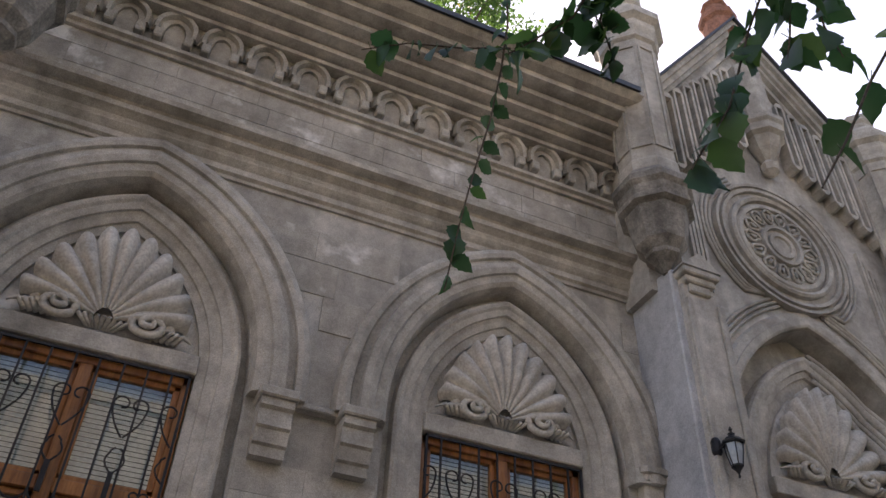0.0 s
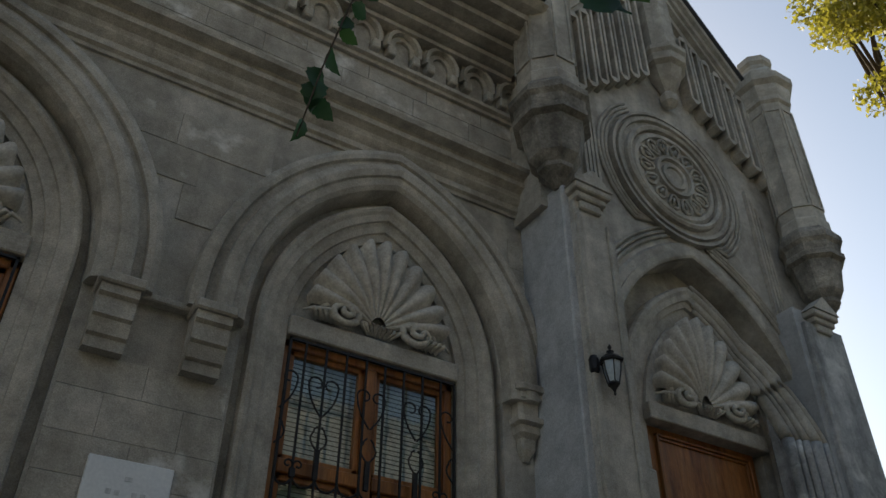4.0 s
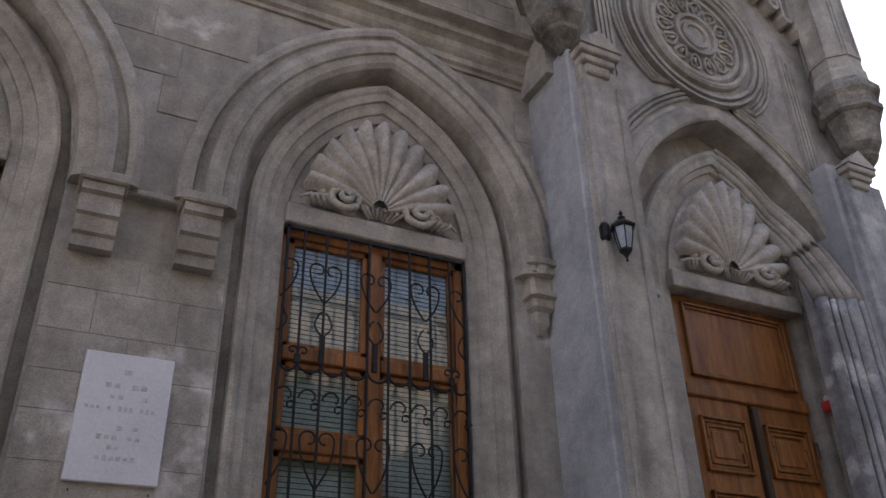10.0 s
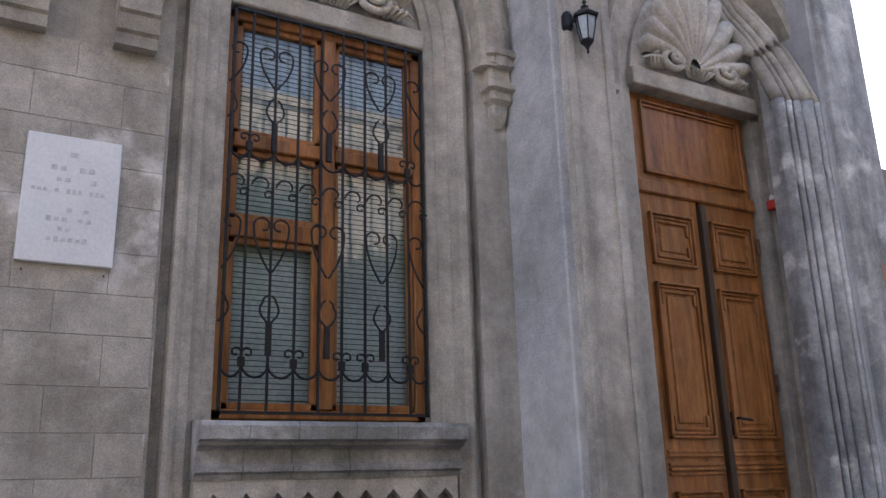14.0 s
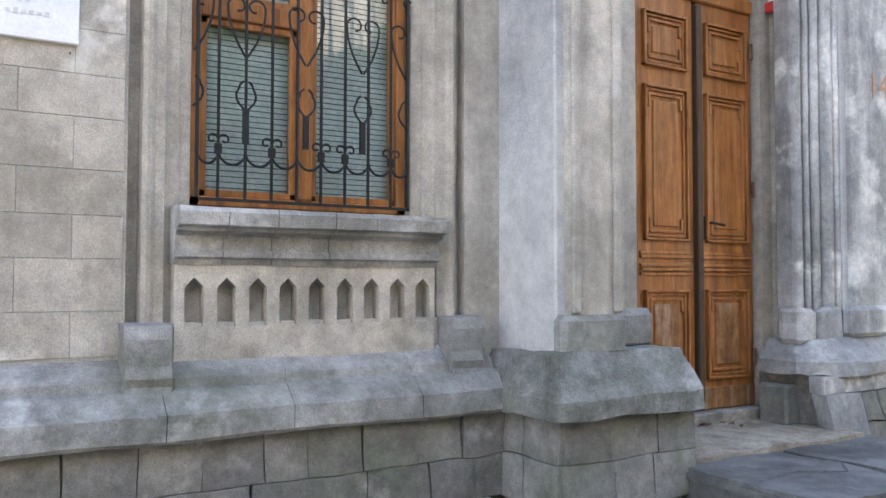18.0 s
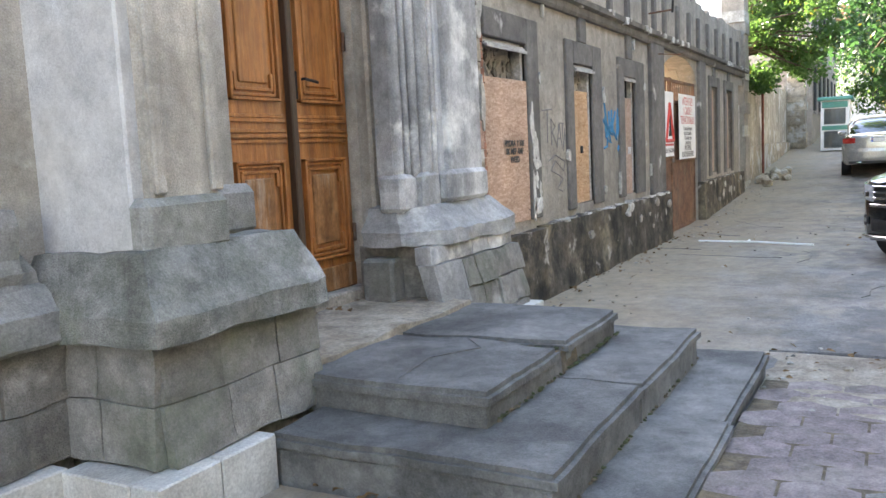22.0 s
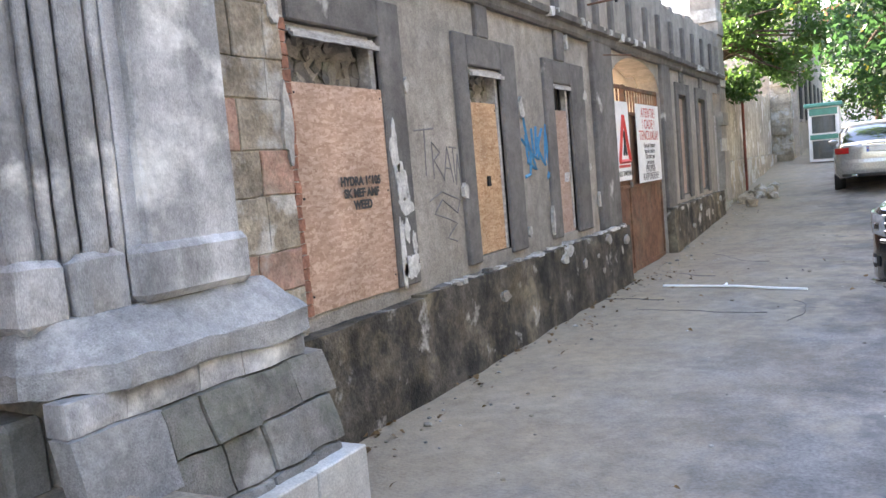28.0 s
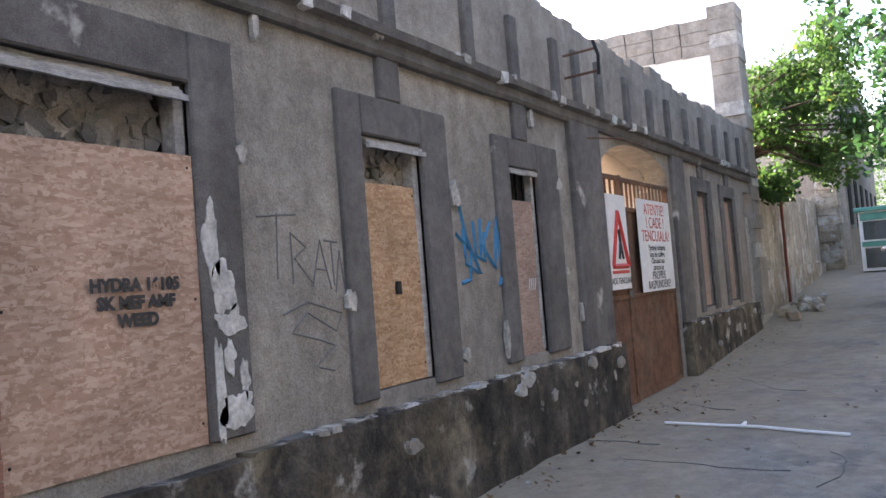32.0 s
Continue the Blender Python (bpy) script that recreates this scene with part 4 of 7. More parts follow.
# white tiled kerb at the foot of the wall
for (x0, x1, y0, y1), nx in (((-1.03, 3.74, 4.04, 4.2), 12), ((3.70, 4.33, 3.54, 3.68), 2), ((6.95, 7.72, 3.70, 3.86), 2)):
    for i in range(nx):
        a, b = x0 + (x1 - x0) * i / nx, x0 + (x1 - x0) * (i + 1) / nx
        g = 0.003
        part("kerb_tile", B(a + g, b - g, y0, y1, 0.02, 0.395 if x1 < 6 else 0.33, bevel=0.006), WHITE_TILE, church, "" if i else "white stone kerb tile")
part("kerb_tile", B(3.70, 3.85, 3.683, 4.04, 0.02, 0.392, bevel=0.006), WHITE_TILE, church)

# ---- steps ----
steps = thing("entrance_steps", "dark worn stone entrance steps with a cracked top slab", "steps")
def slab(name, x0, x1, y0, y1, z0, z1, label="", cuts=9, amt=0.012, skew=0.0):
    """A tread with a rounded nosing over a riser that stands a little back."""
    zn = z1 - 0.075
    bm = B(x0, x1, y0, y1, zn, z1)
    bmesh.ops.bevel(bm, geom=[e for e in bm.edges if abs(e.verts[0].co.z - e.verts[1].co.z) < 0.01], offset=0.022, segments=2, affect="EDGES")
    bmesh.ops.subdivide_edges(bm, edges=bm.edges[:], cuts=cuts, use_grid_fill=True)
    for v in bm.verts:
        if skew and abs(v.co.x - (x1 if skew < 0 else x0)) < 0.08 and v.co.y < 3.15:
            v.co.x += skew * (3.15 - v.co.y)
    rough_up(bm, amt, 2.5)
    rough_up(bm, 0.006, 9.0)
    top = part(name, bm, STEP, steps, label)
    bm = B(x0 + 0.02, x1 - 0.02, y0 + 0.022, y1, z0, zn + 0.01)
    bmesh.ops.subdivide_edges(bm, edges=bm.edges[:], cuts=6, use_grid_fill=True)
    part("riser", rough_up(bm, 0.010, 4.0), STEP, steps)
    return top


slab("slab", 4.68, 5.58, 2.74, 3.72, 0.37, 0.535, "cracked dark landing slab", skew=-0.35)
slab("slab", 5.60, 6.52, 2.76, 3.90, 0.37, 0.53, skew=0.12)
slab("tread", 4.33, 5.50, 2.34, 3.60, 0.16, 0.385, "dark worn step tread")
slab("tread", 5.51, 6.80, 2.34, 3.30, 0.16, 0.375)
slab("tread", 4.20, 5.70, 1.98, 3.00, -0.05, 0.19)
slab("tread", 5.71, 7.16, 2.0, 3.00, -0.05, 0.175)
bm = B(5.30, 5.80, 2.78, 3.3, 0.36, 0.49)
bmesh.ops.subdivide_edges(bm, edges=bm.edges[:], cuts=8, use_grid_fill=True)
part("dirt_filling", rough_up(bm, 0.03, 9.0), SOIL, steps, "dark dirt caught in the gap between the slabs")
bm = B(4.75, 6.66, 3.25, 4.5, 0.0, 0.50)
part("infill", bm, DUST, steps, "sandy dirt infill behind the slabs")
bm = B(4.86, 6.46, 3.7, 4.62, 0.3, 0.56)
bmesh.ops.subdivide_edges(bm, edges=bm.edges[:], cuts=10, use_grid_fill=True)
rough_up(bm, 0.02, 4)
part("landing", bm, DUST, steps, "gritty landing before the door")

# ---- windows and door of the church ----
def spiral(cx, cz, y, r, a0, turns, n=16):
    return [(cx + r * (1 - 0.72 * k / n) * math.cos(a0 + turns * 2 * math.pi * k / n), y, cz + r * (1 - 0.72 * k / n) * math.sin(a0 + turns * 2 * math.pi * k / n)) for k in range(n + 1)]


def heart(x, zt, zb, w, y, half=0):
    """A wrought heart: two S-bars that curl inwards at the top."""
    out = []
    for s in (-1, 1):
        if half and s != half:
            continue
        r = w * 0.25
        h = zt - zb
        pts = [(x + s * 0.004, y, zb)]
        for k in range(1, 8):
            t = k / 7
            pts.append((x + s * w * 0.5 * math.sin(t * math.pi * 0.5), y, zb + (h - r) * t ** 1.15))
        for k in range(1, 17):
            a = k / 16 * 1.55 * math.pi
            rr = r * (1 - 0.5 * k / 16)
            pts.append((x + s * (w * 0.5 - r + rr * math.cos(a) - (r - rr) * 0.15), y, zt - r + rr * math.sin(a)))
        out.append(pts)
    return out


def make_window(cx, name):
    win = tagged(new(name), "brown wooden church window behind a black wrought iron grille", "window", kind="structure")
    y = 4.44
    z0, z1, h = 1.92, 4.18, 0.595
    fr = bmesh.new()
    for a in ((cx - h, cx - h + 0.055, z0, z1), (cx + h - 0.055, cx + h, z0, z1), (cx - h, cx + h, z1 - 0.055, z1), (cx - h, cx + h, z0, z0 + 0.05)):
        box(fr, a[0], a[1], y, y + 0.08, a[2], a[3], bevel=0.006)
    part("window_frame", fr, WOOD, win)
    part("mullion", B(cx - 0.04, cx + 0.04, y - 0.015, y + 0.075, z0 + 0.05, z1 - 0.055, bevel=0.008), WOOD, win)
    for s in (-1, 1):
        xa, xb = (cx - h + 0.055, cx - 0.04) if s < 0 else (cx + 0.04, cx + h - 0.055)
        part("transom", B(xa, xb, y - 0.01, y + 0.07, 3.36, 3.44, bevel=0.006), WOOD, win)
        rails = [(z0 + 0.05, 3.36), (3.44, z1 - 0.055)]
        if s < 0:
            part("transom", B(xa, xb, y, y + 0.07, 2.86, 2.96, bevel=0.006), WOOD, win)
            rails = [(z0 + 0.05, 2.86), (2.96, 3.36), (3.44, z1 - 0.055)]
        for za, zb in rails:
            sash = bmesh.new()
            for q in ((xa, xa + 0.035, za, zb), (xb - 0.035, xb, za, zb), (xa, xb, zb - 0.035, zb), (xa, xb, za, za + 0.035)):
                box(sash, q[0], q[1], y + 0.02, y + 0.06, q[2], q[3], bevel=0.004)
            part("sash", sash, WOOD, win)
            p = part("pane", B(xa + 0.03, xb - 0.03, y + 0.038, y + 0.042, za + 0.03, zb - 0.03), GLASS, win)
            p.visible_shadow = False
    # blinds
    bl = bmesh.new()
    nsl = 74
    for k in range(nsl):
        z = z0 + 0.06 + (z1 - z0 - 0.12) * k / nsl
        box(bl, cx - h + 0.06, cx + h - 0.06, -0.013, 0.013, -0.0007, 0.0007, m=Matrix.Translation((0, y + 0.085, z)) @ Matrix.Rotation(radians(76), 4, "X"))
    b = part("blind", bl, BLIND, win, "closed pale slatted blind")
    b["kind"] = "stuff"
    part("room_shade", B(cx - 0.7, cx + 0.7, y + 0.2, y + 0.24, z0 - 0.1, z1 + 0.05), DARK, win, "black sheet standing for the unlit room behind the blind")
    # grille
    g = 4.375
    bars = [-0.47, -0.335, -0.20, -0.065, 0.065, 0.20, 0.335, 0.47]
    gr = bmesh.new()
    for q in ((-h + 0.015, -h + 0.03, z0 + 0.02, z1 - 0.02), (h - 0.03, h - 0.015, z0 + 0.02, z1 - 0.02), (-h + 0.015, h - 0.015, z0 + 0.02, z0 + 0.035), (-h + 0.015, h - 0.015, z1 - 0.035, z1 - 0.02)):
        box(gr, cx + q[0], cx + q[1], g - 0.008, g + 0.008, q[2], q[3])
    grille = part("grille", gr, IRON, win, "black wrought iron window grille")
    for x in bars:
        part("bar", B(cx + x - 0.006, cx + x + 0.006, g - 0.006, g + 0.006, z0 + 0.03, z1 - 0.03), IRON, grille)
    for lo in (2.12, 3.27):
        for x in (-0.335, -0.02, 0.30, -0.595, 0.565):
            half = 1 if x < -0.5 else (-1 if x > 0.5 else 0)
            for pts in heart(cx + x, lo + 0.84 if lo < 3 else lo + 0.68, lo + 0.54 if lo < 3 else lo + 0.43, 0.19, g - 0.004, half):
                part("heart_scroll", tube(bmesh.new(), pts, 0.006, 5), IRON, grille)
            zl = lo + (0.27 if lo < 3 else 0.22)
            for s in (-1, 1):
                if half and s != half:
                    continue
                pts = [(cx + x, g - 0.004, zl)] + [(cx + x + s * (0.05 * math.sin(k / 8 * math.pi) + 0.012 * (k > 6)), g - 0.004, zl + 0.15 * k / 8) for k in range(1, 9)]
                part("lyre", tube(bmesh.new(), pts, 0.006, 5), IRON, grille)
            if not half:
                part("collar", B(cx + x - 0.014, cx + x + 0.014, g - 0.012, g + 0.01, zl - 0.16, zl + 0.01), IRON, grille)
        xs = [-h + 0.02] + bars + [h - 0.02]
        for a, b in zip(xs, xs[1:]):
            mid, w = (a + b) / 2, (b - a) / 2
            pts = [(cx + mid + w * math.cos(t), g - 0.004, lo + 0.07 + 0.07 * math.sin(t)) for t in [math.pi + math.pi * k / 10 for k in range(11)]]
            part("swag", tube(bmesh.new(), pts, 0.007, 5), IRON, grille)
        for x in (-0.47, -0.20, 0.065, 0.20, 0.47):
            if lo < 3 or x in (-0.47, 0.47):
                for s in (-1, 1):
                    part("curl", tube(bmesh.new(), spiral(cx + x + s * 0.03, lo + 0.12, g - 0.006, 0.03, math.pi if s > 0 else 0, -0.9 * s, 12), 0.006, 5), IRON, grille)
                part("collar", B(cx + x - 0.016, cx + x + 0.016, g - 0.012, g + 0.01, lo + 0.05, lo + 0.10), IRON, grille)
    for k in range(9):
        x = -h + 0.075 + 0.132 * k
        part("c_scroll", tube(bmesh.new(), spiral(cx + x, 3.13, g - 0.004, 0.062, math.pi, -0.62, 12) , 0.006, 5), IRON, grille)
        part("c_scroll", tube(bmesh.new(), spiral(cx + x + 0.03, 3.08, g - 0.004, 0.03, 0.5, 0.9, 10), 0.0055, 5), IRON, grille)
    return win


make_window(WX[0], "window_1")
make_window(WX[1], "window_2")

door = tagged(new("door_1"), "tall varnished wooden double door, worn pale near the bottom", "door", kind="structure")
DY = 4.53


def raised_panel(bm, x0, x1, z0, z1, y):
    """A framed field with a raised centre."""
    for d, o in ((0.0, 0.034), (0.024, 0.018)):
        for q in ((x0 + d, x0 + d + 0.018, z0 + d, z1 - d), (x1 - d - 0.018, x1 - d, z0 + d, z1 - d), (x0 + d, x1 - d, z1 - d - 0.018, z1 - d), (x0 + d, x1 - d, z0 + d, z0 + d + 0.018)):
            box(bm, q[0], q[1], y - o, y + 0.01, q[2], q[3], bevel=0.004)
    return bm


for s, xa, xb in ((-1, 5.20, 5.775), (1, 5.81, 6.40)):
    leaf = part("leaf", B(xa, xb, DY, DY + 0.05, 0.64, 3.60, bevel=0.005), WOOD, door, "varnished door leaf")
    part("kick_board", B(xa + 0.005, xb - 0.005, DY - 0.012, DY + 0.02, 0.645, 0.80, bevel=0.005), WOOD_WORN, leaf, "bare grey worn kick board")
    for z0_, z1_, wood in ((0.86, 1.50, WOOD_WORN), (1.84, 2.92, WOOD), (3.05, 3.44, WOOD)):
        part("panel_frame", raised_panel(bmesh.new(), xa + 0.075, xb - 0.075, z0_, z1_, DY), WOOD, leaf)
        bm = bmesh.new()
        box(bm, xa + 0.17, xb - 0.17, DY - 0.012, DY + 0.01, z0_ + 0.10, z1_ - 0.10, bevel=0.006)
        part("panel", bm, wood, leaf, "worn pale panel" if wood is WOOD_WORN else "")
        for zc, sg in ((z0_ + 0.065, 1), (z1_ - 0.065, -1)):
            bm = bmesh.new()
            box(bm, xa + 0.13, xb - 0.13, DY - 0.018, DY + 0.01, zc - 0.01, zc + 0.01, bevel=0.003)
            for xx in (xa + 0.135, xb - 0.135):
                box(bm, xx - 0.012, xx + 0.012, DY - 0.018, DY + 0.01, min(zc, zc + sg * 0.09), max(zc, zc + sg * 0.09), bevel=0.003)
            part("corner_bead", bm, WOOD, leaf)
    bm = bmesh.new()
    for z, o in ((1.60, 0.018), (1.63, 0.03), (1.66, 0.018), (1.72, 0.02), (1.745, 0.012)):
        box(bm, xa + 0.04, xb - 0.04, DY - o, DY + 0.01, z, z + 0.022, bevel=0.003)
    part("rail_moulding", bm, WOOD, leaf)
part("meeting_stile", B(5.775, 5.83, DY - 0.045, DY + 0.05, 0.65, 3.55, bevel=0.008), WOOD_DARK, door, "dark meeting stile")
part("transom_panel", B(5.20, 6.40, DY, DY + 0.05, 3.66, 4.40, bevel=0.005), WOOD, door)
part("transom_rail", B(5.20, 6.40, DY - 0.03, DY + 0.05, 3.58, 3.68, bevel=0.01), WOOD, door)
part("panel_frame", raised_panel(bmesh.new(), 5.28, 6.32, 3.74, 4.32, DY), WOOD, door)
bm = bmesh.new()
tube(bm, [(5.90, DY, 1.98), (5.90, DY - 0.06, 1.98), (6.02, DY - 0.065, 1.965)], 0.010, 6)
box(bm, 5.875, 5.925, DY - 0.012, DY + 0.01, 1.86, 2.03, bevel=0.004)
part("door_handle", bm, IRON, door, "dark iron lever handle")
for z in (1.0, 2.25, 3.3):
    bm = bmesh.new()
    tube(bm, [(6.395, DY - 0.012, z - 0.06), (6.395, DY - 0.012, z + 0.06)], 0.013, 6)
    part("hinge", bm, RUST, door)
part("threshold", B(5.14, 6.46, 4.42, 4.62, 0.50, 0.64, bevel=0.01), STONE_DARK, door)
part("door_backing", B(5.10, 6.5, 4.62, 4.66, 0.5, 4.5), DARK, door, "black sheet standing for the unlit hall behind the door")
bell = thing("alarm_box", "small red alarm box fixed to the stone door jamb", "alarm", at=(6.46, 4.36, 3.6))
part("case", B(6.425, 6.485, 4.34, 4.42, 3.57, 3.65, bevel=0.01), RED, bell)
part("lens", lathe(bmesh.new(), [(0.02, 3.65), (0.022, 3.675), (0.008, 3.695)], 6.455, 4.38, 10), SIGN, bell)

# ---- wall lamp ----
LX, LY, LZ = 4.10, 3.62, 4.10
lamp = thing("wall_lantern", "black iron wall lantern with frosted glass on the stone buttress", "lantern", at=(LX - 0.10, 3.74, LZ + 0.08))
part("wall_plate", lathe(bmesh.new(), [(0.03, LZ + 0.02), (0.045, LZ + 0.05), (0.045, LZ + 0.15), (0.03, LZ + 0.18)], LX - 0.10, 3.72, 10), IRON, lamp)
part("arm", tube(bmesh.new(), [(LX - 0.10, 3.72, LZ + 0.10), (LX - 0.10, 3.67, LZ + 0.07), (LX - 0.07, 3.63, LZ + 0.12), (LX - 0.02, LY, LZ + 0.16), (LX, LY, LZ + 0.15)], 0.011, 6), IRON, lamp)
part("roof", lathe(bmesh.new(), [(0.105, LZ + 0.105), (0.11, LZ + 0.12), (0.085, LZ + 0.14), (0.06, LZ + 0.165), (0.03, LZ + 0.18), (0.028, LZ + 0.20), (0.035, LZ + 0.205), (0.012, LZ + 0.22), (0.012, LZ + 0.235), (0.02, LZ + 0.245), (0.004, LZ + 0.275)], LX, LY, 6), IRON, lamp)
LAMP_GLASS = plain("frosted lamp glass", (0.36, 0.40, 0.44), 0.3)
part("glass", lathe(bmesh.new(), [(0.045, LZ - 0.09), (0.07, LZ + 0.02), (0.078, LZ + 0.10)], LX, LY, 6), LAMP_GLASS, lamp, "grey frosted glass body")
for k in range(6):
    a = 2 * math.pi * k / 6
    part("rib", tube(bmesh.new(), [(LX + r * math.cos(a), LY + r * math.sin(a), z) for r, z in ((0.048, LZ - 0.09), (0.073, LZ + 0.02), (0.082, LZ + 0.105))], 0.006, 5), IRON, lamp)
part("base", lathe(bmesh.new(), [(0.003, LZ - 0.20), (0.012, LZ - 0.185), (0.008, LZ - 0.165), (0.02, LZ - 0.14), (0.035, LZ - 0.12), (0.055, LZ - 0.10), (0.055, LZ - 0.085)], LX, LY, 6), IRON, lamp)

lamp.scale = (0.76, 0.76, 0.76)

# ---- plaque ----
plq = thing("wall_plaque", "white marble plaque with worn engraved lines on the limestone wall", "plaque", at=(1.47, 4.29, 2.58))
part("tablet", B(1.265, 1.672, 4.268, 4.302, 2.58, 3.19, bevel=0.004), PLAQUE, plq)
random.seed(5)
for r, (z, n, w) in enumerate(((3.10, 1, 0.06), (3.03, 5, 0.20), (2.975, 6, 0.22), (2.92, 14, 0.34), (2.83, 5, 0.18), (2.785, 6, 0.20), (2.74, 5, 0.16), (2.69, 6, 0.18))):
    for k in range(n):
        x = 1.468 - w / 2 + w * (k + 0.5) / n
        if random.random() < 0.25:
            continue
        hgt = random.uniform(0.012, 0.024)
        part("engraved_mark", B(x - w / n * 0.3, x + w / n * 0.3, 4.2655, 4.2685, z - hgt / 2, z + hgt / 2), INK, plq)
for x, z in ((1.30, 2.545), (1.64, 2.545)):
    part("fixing_hole", lathe(bmesh.new(), [(0.006, z - 0.006), (0.006, z + 0.006)], x, 4.298, 6), DARK, plq)

# house number sprayed on the right pier
def letters(text, x, y, z, size, material, parent, name="writing", turn=0.0, spacing=1.0, bold=0.0):
    cu = bpy.data.curves.new(name, "FONT")
    cu.body, cu.size, cu.align_x, cu.extrude, cu.space_character = text, size, "CENTER", 0.0006, spacing
    cu.offset = bold
    ob = new(name, cu)
    m = Matrix.Translation((x, y, z)) @ Matrix.Rotation(turn, 4, "Z") @ Matrix.Rotation(math.pi / 2, 4, "X")
    dg = bpy.context.evaluated_depsgraph_get()
    me = bpy.data.meshes.new_from_object(ob.evaluated_get(dg))
    bpy.data.objects.remove(ob)
    me.transform(m)
    me.materials.clear()
    me.materials.append(material)
    t = new(name, me)
    t.parent = parent
    if parent.type == "EMPTY":
        t.matrix_parent_inverse = Matrix.Translation(-parent.location)
    return t


letters("14", 7.20, 4.004, 2.95, 0.26, ORANGE, church, "sprayed_number")

# ---- ruin ----
RY = 4.50
ruin = thing("ruined_house", "roofless grey plastered house with boarded windows", "house")
flat = lambda z: (lambda x: z)
bm = bmesh.new()
gate_top = lambda x: 2.50 + 0.42 * math.sqrt(max(0.0, 1 - ((x - 16.3) / 1.32) ** 2))
columns_wall(bm, 7.62, 23.3, RY, RY + 0.42, 0.0, 3.05,
             [(8.46, 9.43, 0.80, flat(2.50), 1), (10.78, 11.46, 0.84, flat(2.42), 1), (12.79, 13.34, 0.82, flat(2.39), 1), (14.98, 17.62, -0.1, gate_top, 20),
              (18.9, 19.55, 0.85, flat(2.55), 1), (20.6, 21.3, 0.85, flat(2.55), 1), (22.35, 22.95, 0.25, flat(2.75), 1)])
part("wall", bm, PLASTER, ruin)
# broken parapet above
xs = [7.62 + 0.26 * i for i in range(61)]
random.seed(11)
for a, b in zip(xs, xs[1:]):
    top = 4.02 + 0.10 * noise.noise((a * 1.7, 0, 3)) + (random.uniform(-0.07, 0.02) if a > 13 else 0.25)
    part("parapet_block", B(a, b, RY + 0.02, RY + 0.34, 3.05, top), PLASTER, ruin)
bm = bmesh.new()
prism_x(bm, [(RY + 0.02, 2.94), (RY - 0.05, 2.94), (RY - 0.07, 2.97), (RY - 0.07, 3.04), (RY - 0.12, 3.06), (RY - 0.13, 3.12), (RY + 0.03, 3.16)], 8.2, 23.3)
bmesh.ops.subdivide_edges(bm, edges=[e for e in bm.edges if abs(e.verts[0].co.x - e.verts[1].co.x) > 1], cuts=60)
rough_up(bm, 0.012, 2.2)
part("cornice", bm, PLASTER_TRIM, ruin, "chipped dark plaster cornice")
# dark trims round the windows, keystone strips and parapet strips
for x0, x1, xt0, xt1, zb, zt, zo in ((8.46, 9.43, 8.46, 9.72, 0.80, 2.75, 2.50), (10.78, 11.46, 10.55, 11.80, 0.80, 2.67, 2.42), (12.79, 13.34, 12.54, 13.80, 0.80, 2.63, 2.39), (18.9, 19.55, 18.7, 19.8, 0.8, 2.75, 2.55), (20.6, 21.3, 20.4, 21.5, 0.8, 2.75, 2.55)):
    for nm, q in (("jamb_trim", (max(xt0, 8.36), x0, zb, zt)), ("jamb_trim", (x1, xt1, zb, zt)), ("head_trim", (x0, x1, zo, zt))):
        if q[1] - q[0] > 0.02:
            part(nm, B(q[0], q[1], RY - 0.035, RY + 0.03, q[2], q[3], bevel=0.01), PLASTER_TRIM, ruin)
    xm = (x0 + x1) / 2
    if x0 > 9:
        part("keystone_strip", B(xm - 0.12, xm + 0.12, RY - 0.04, RY + 0.02, zt, 2.95, bevel=0.01), PLASTER_TRIM, ruin)
    part("window_back", B(x0 - 0.05, x1 + 0.05, RY + 0.43, RY + 0.47, zb - 0.05, zo + 0.05), DARK, ruin, "black sheet standing for the unlit space behind the boards")
for x in (9.05, 9.75, 10.3, 11.2, 12.3, 13.1, 14.0, 14.55, 15.2, 16.1, 17.0, 17.8, 18.7, 19.6, 20.5, 21.4, 22.3, 23.1):
    part("parapet_strip", B(x - 0.07, x + 0.07, RY - 0.03, RY + 0.05, 3.10, 3.72, bevel=0.01), PLASTER_TRIM, ruin)
part("pilaster", B(14.14, 14.92, RY - 0.06, RY + 0.02, 0.70, 2.96, bevel=0.012), PLASTER_TRIM, ruin)
part("pilaster", B(17.64, 18.2, RY - 0.06, RY + 0.02, 0.70, 2.96, bevel=0.012), PLASTER_TRIM, ruin)
# plinth
for x0, x1, zc in ((7.70, 9.60, 0.70), (9.60, 14.97, 0.72), (17.64, 22.35, 0.74)):
    bm = B(x0, x1, RY - 0.13, RY + 0.1, -0.1, zc)
    n = int((x1 - x0) / 0.12)
    bmesh.ops.subdivide_edges(bm, edges=[e for e in bm.edges if abs(e.verts[0].co.x - e.verts[1].co.x) > 0.5], cuts=n)
    bmesh.ops.subdivide_edges(bm, edges=[e for e in bm.edges if abs(e.verts[0].co.z - e.verts[1].co.z) > 0.3], cuts=6)
    for v in bm.verts:
        k = 1.0 if v.co.z < zc - 0.02 else 0.6
        v.co += 0.028 * k * Vector(noise.noise_vector(v.co * 3.0))
        v.co.y -= 0.06 * max(0.0, 0.4 - v.co.z) if v.co.y < RY else 0
    part("plinth", bm, PLASTER_DARK, ruin, "sooty crumbling plinth")
random.seed(3)
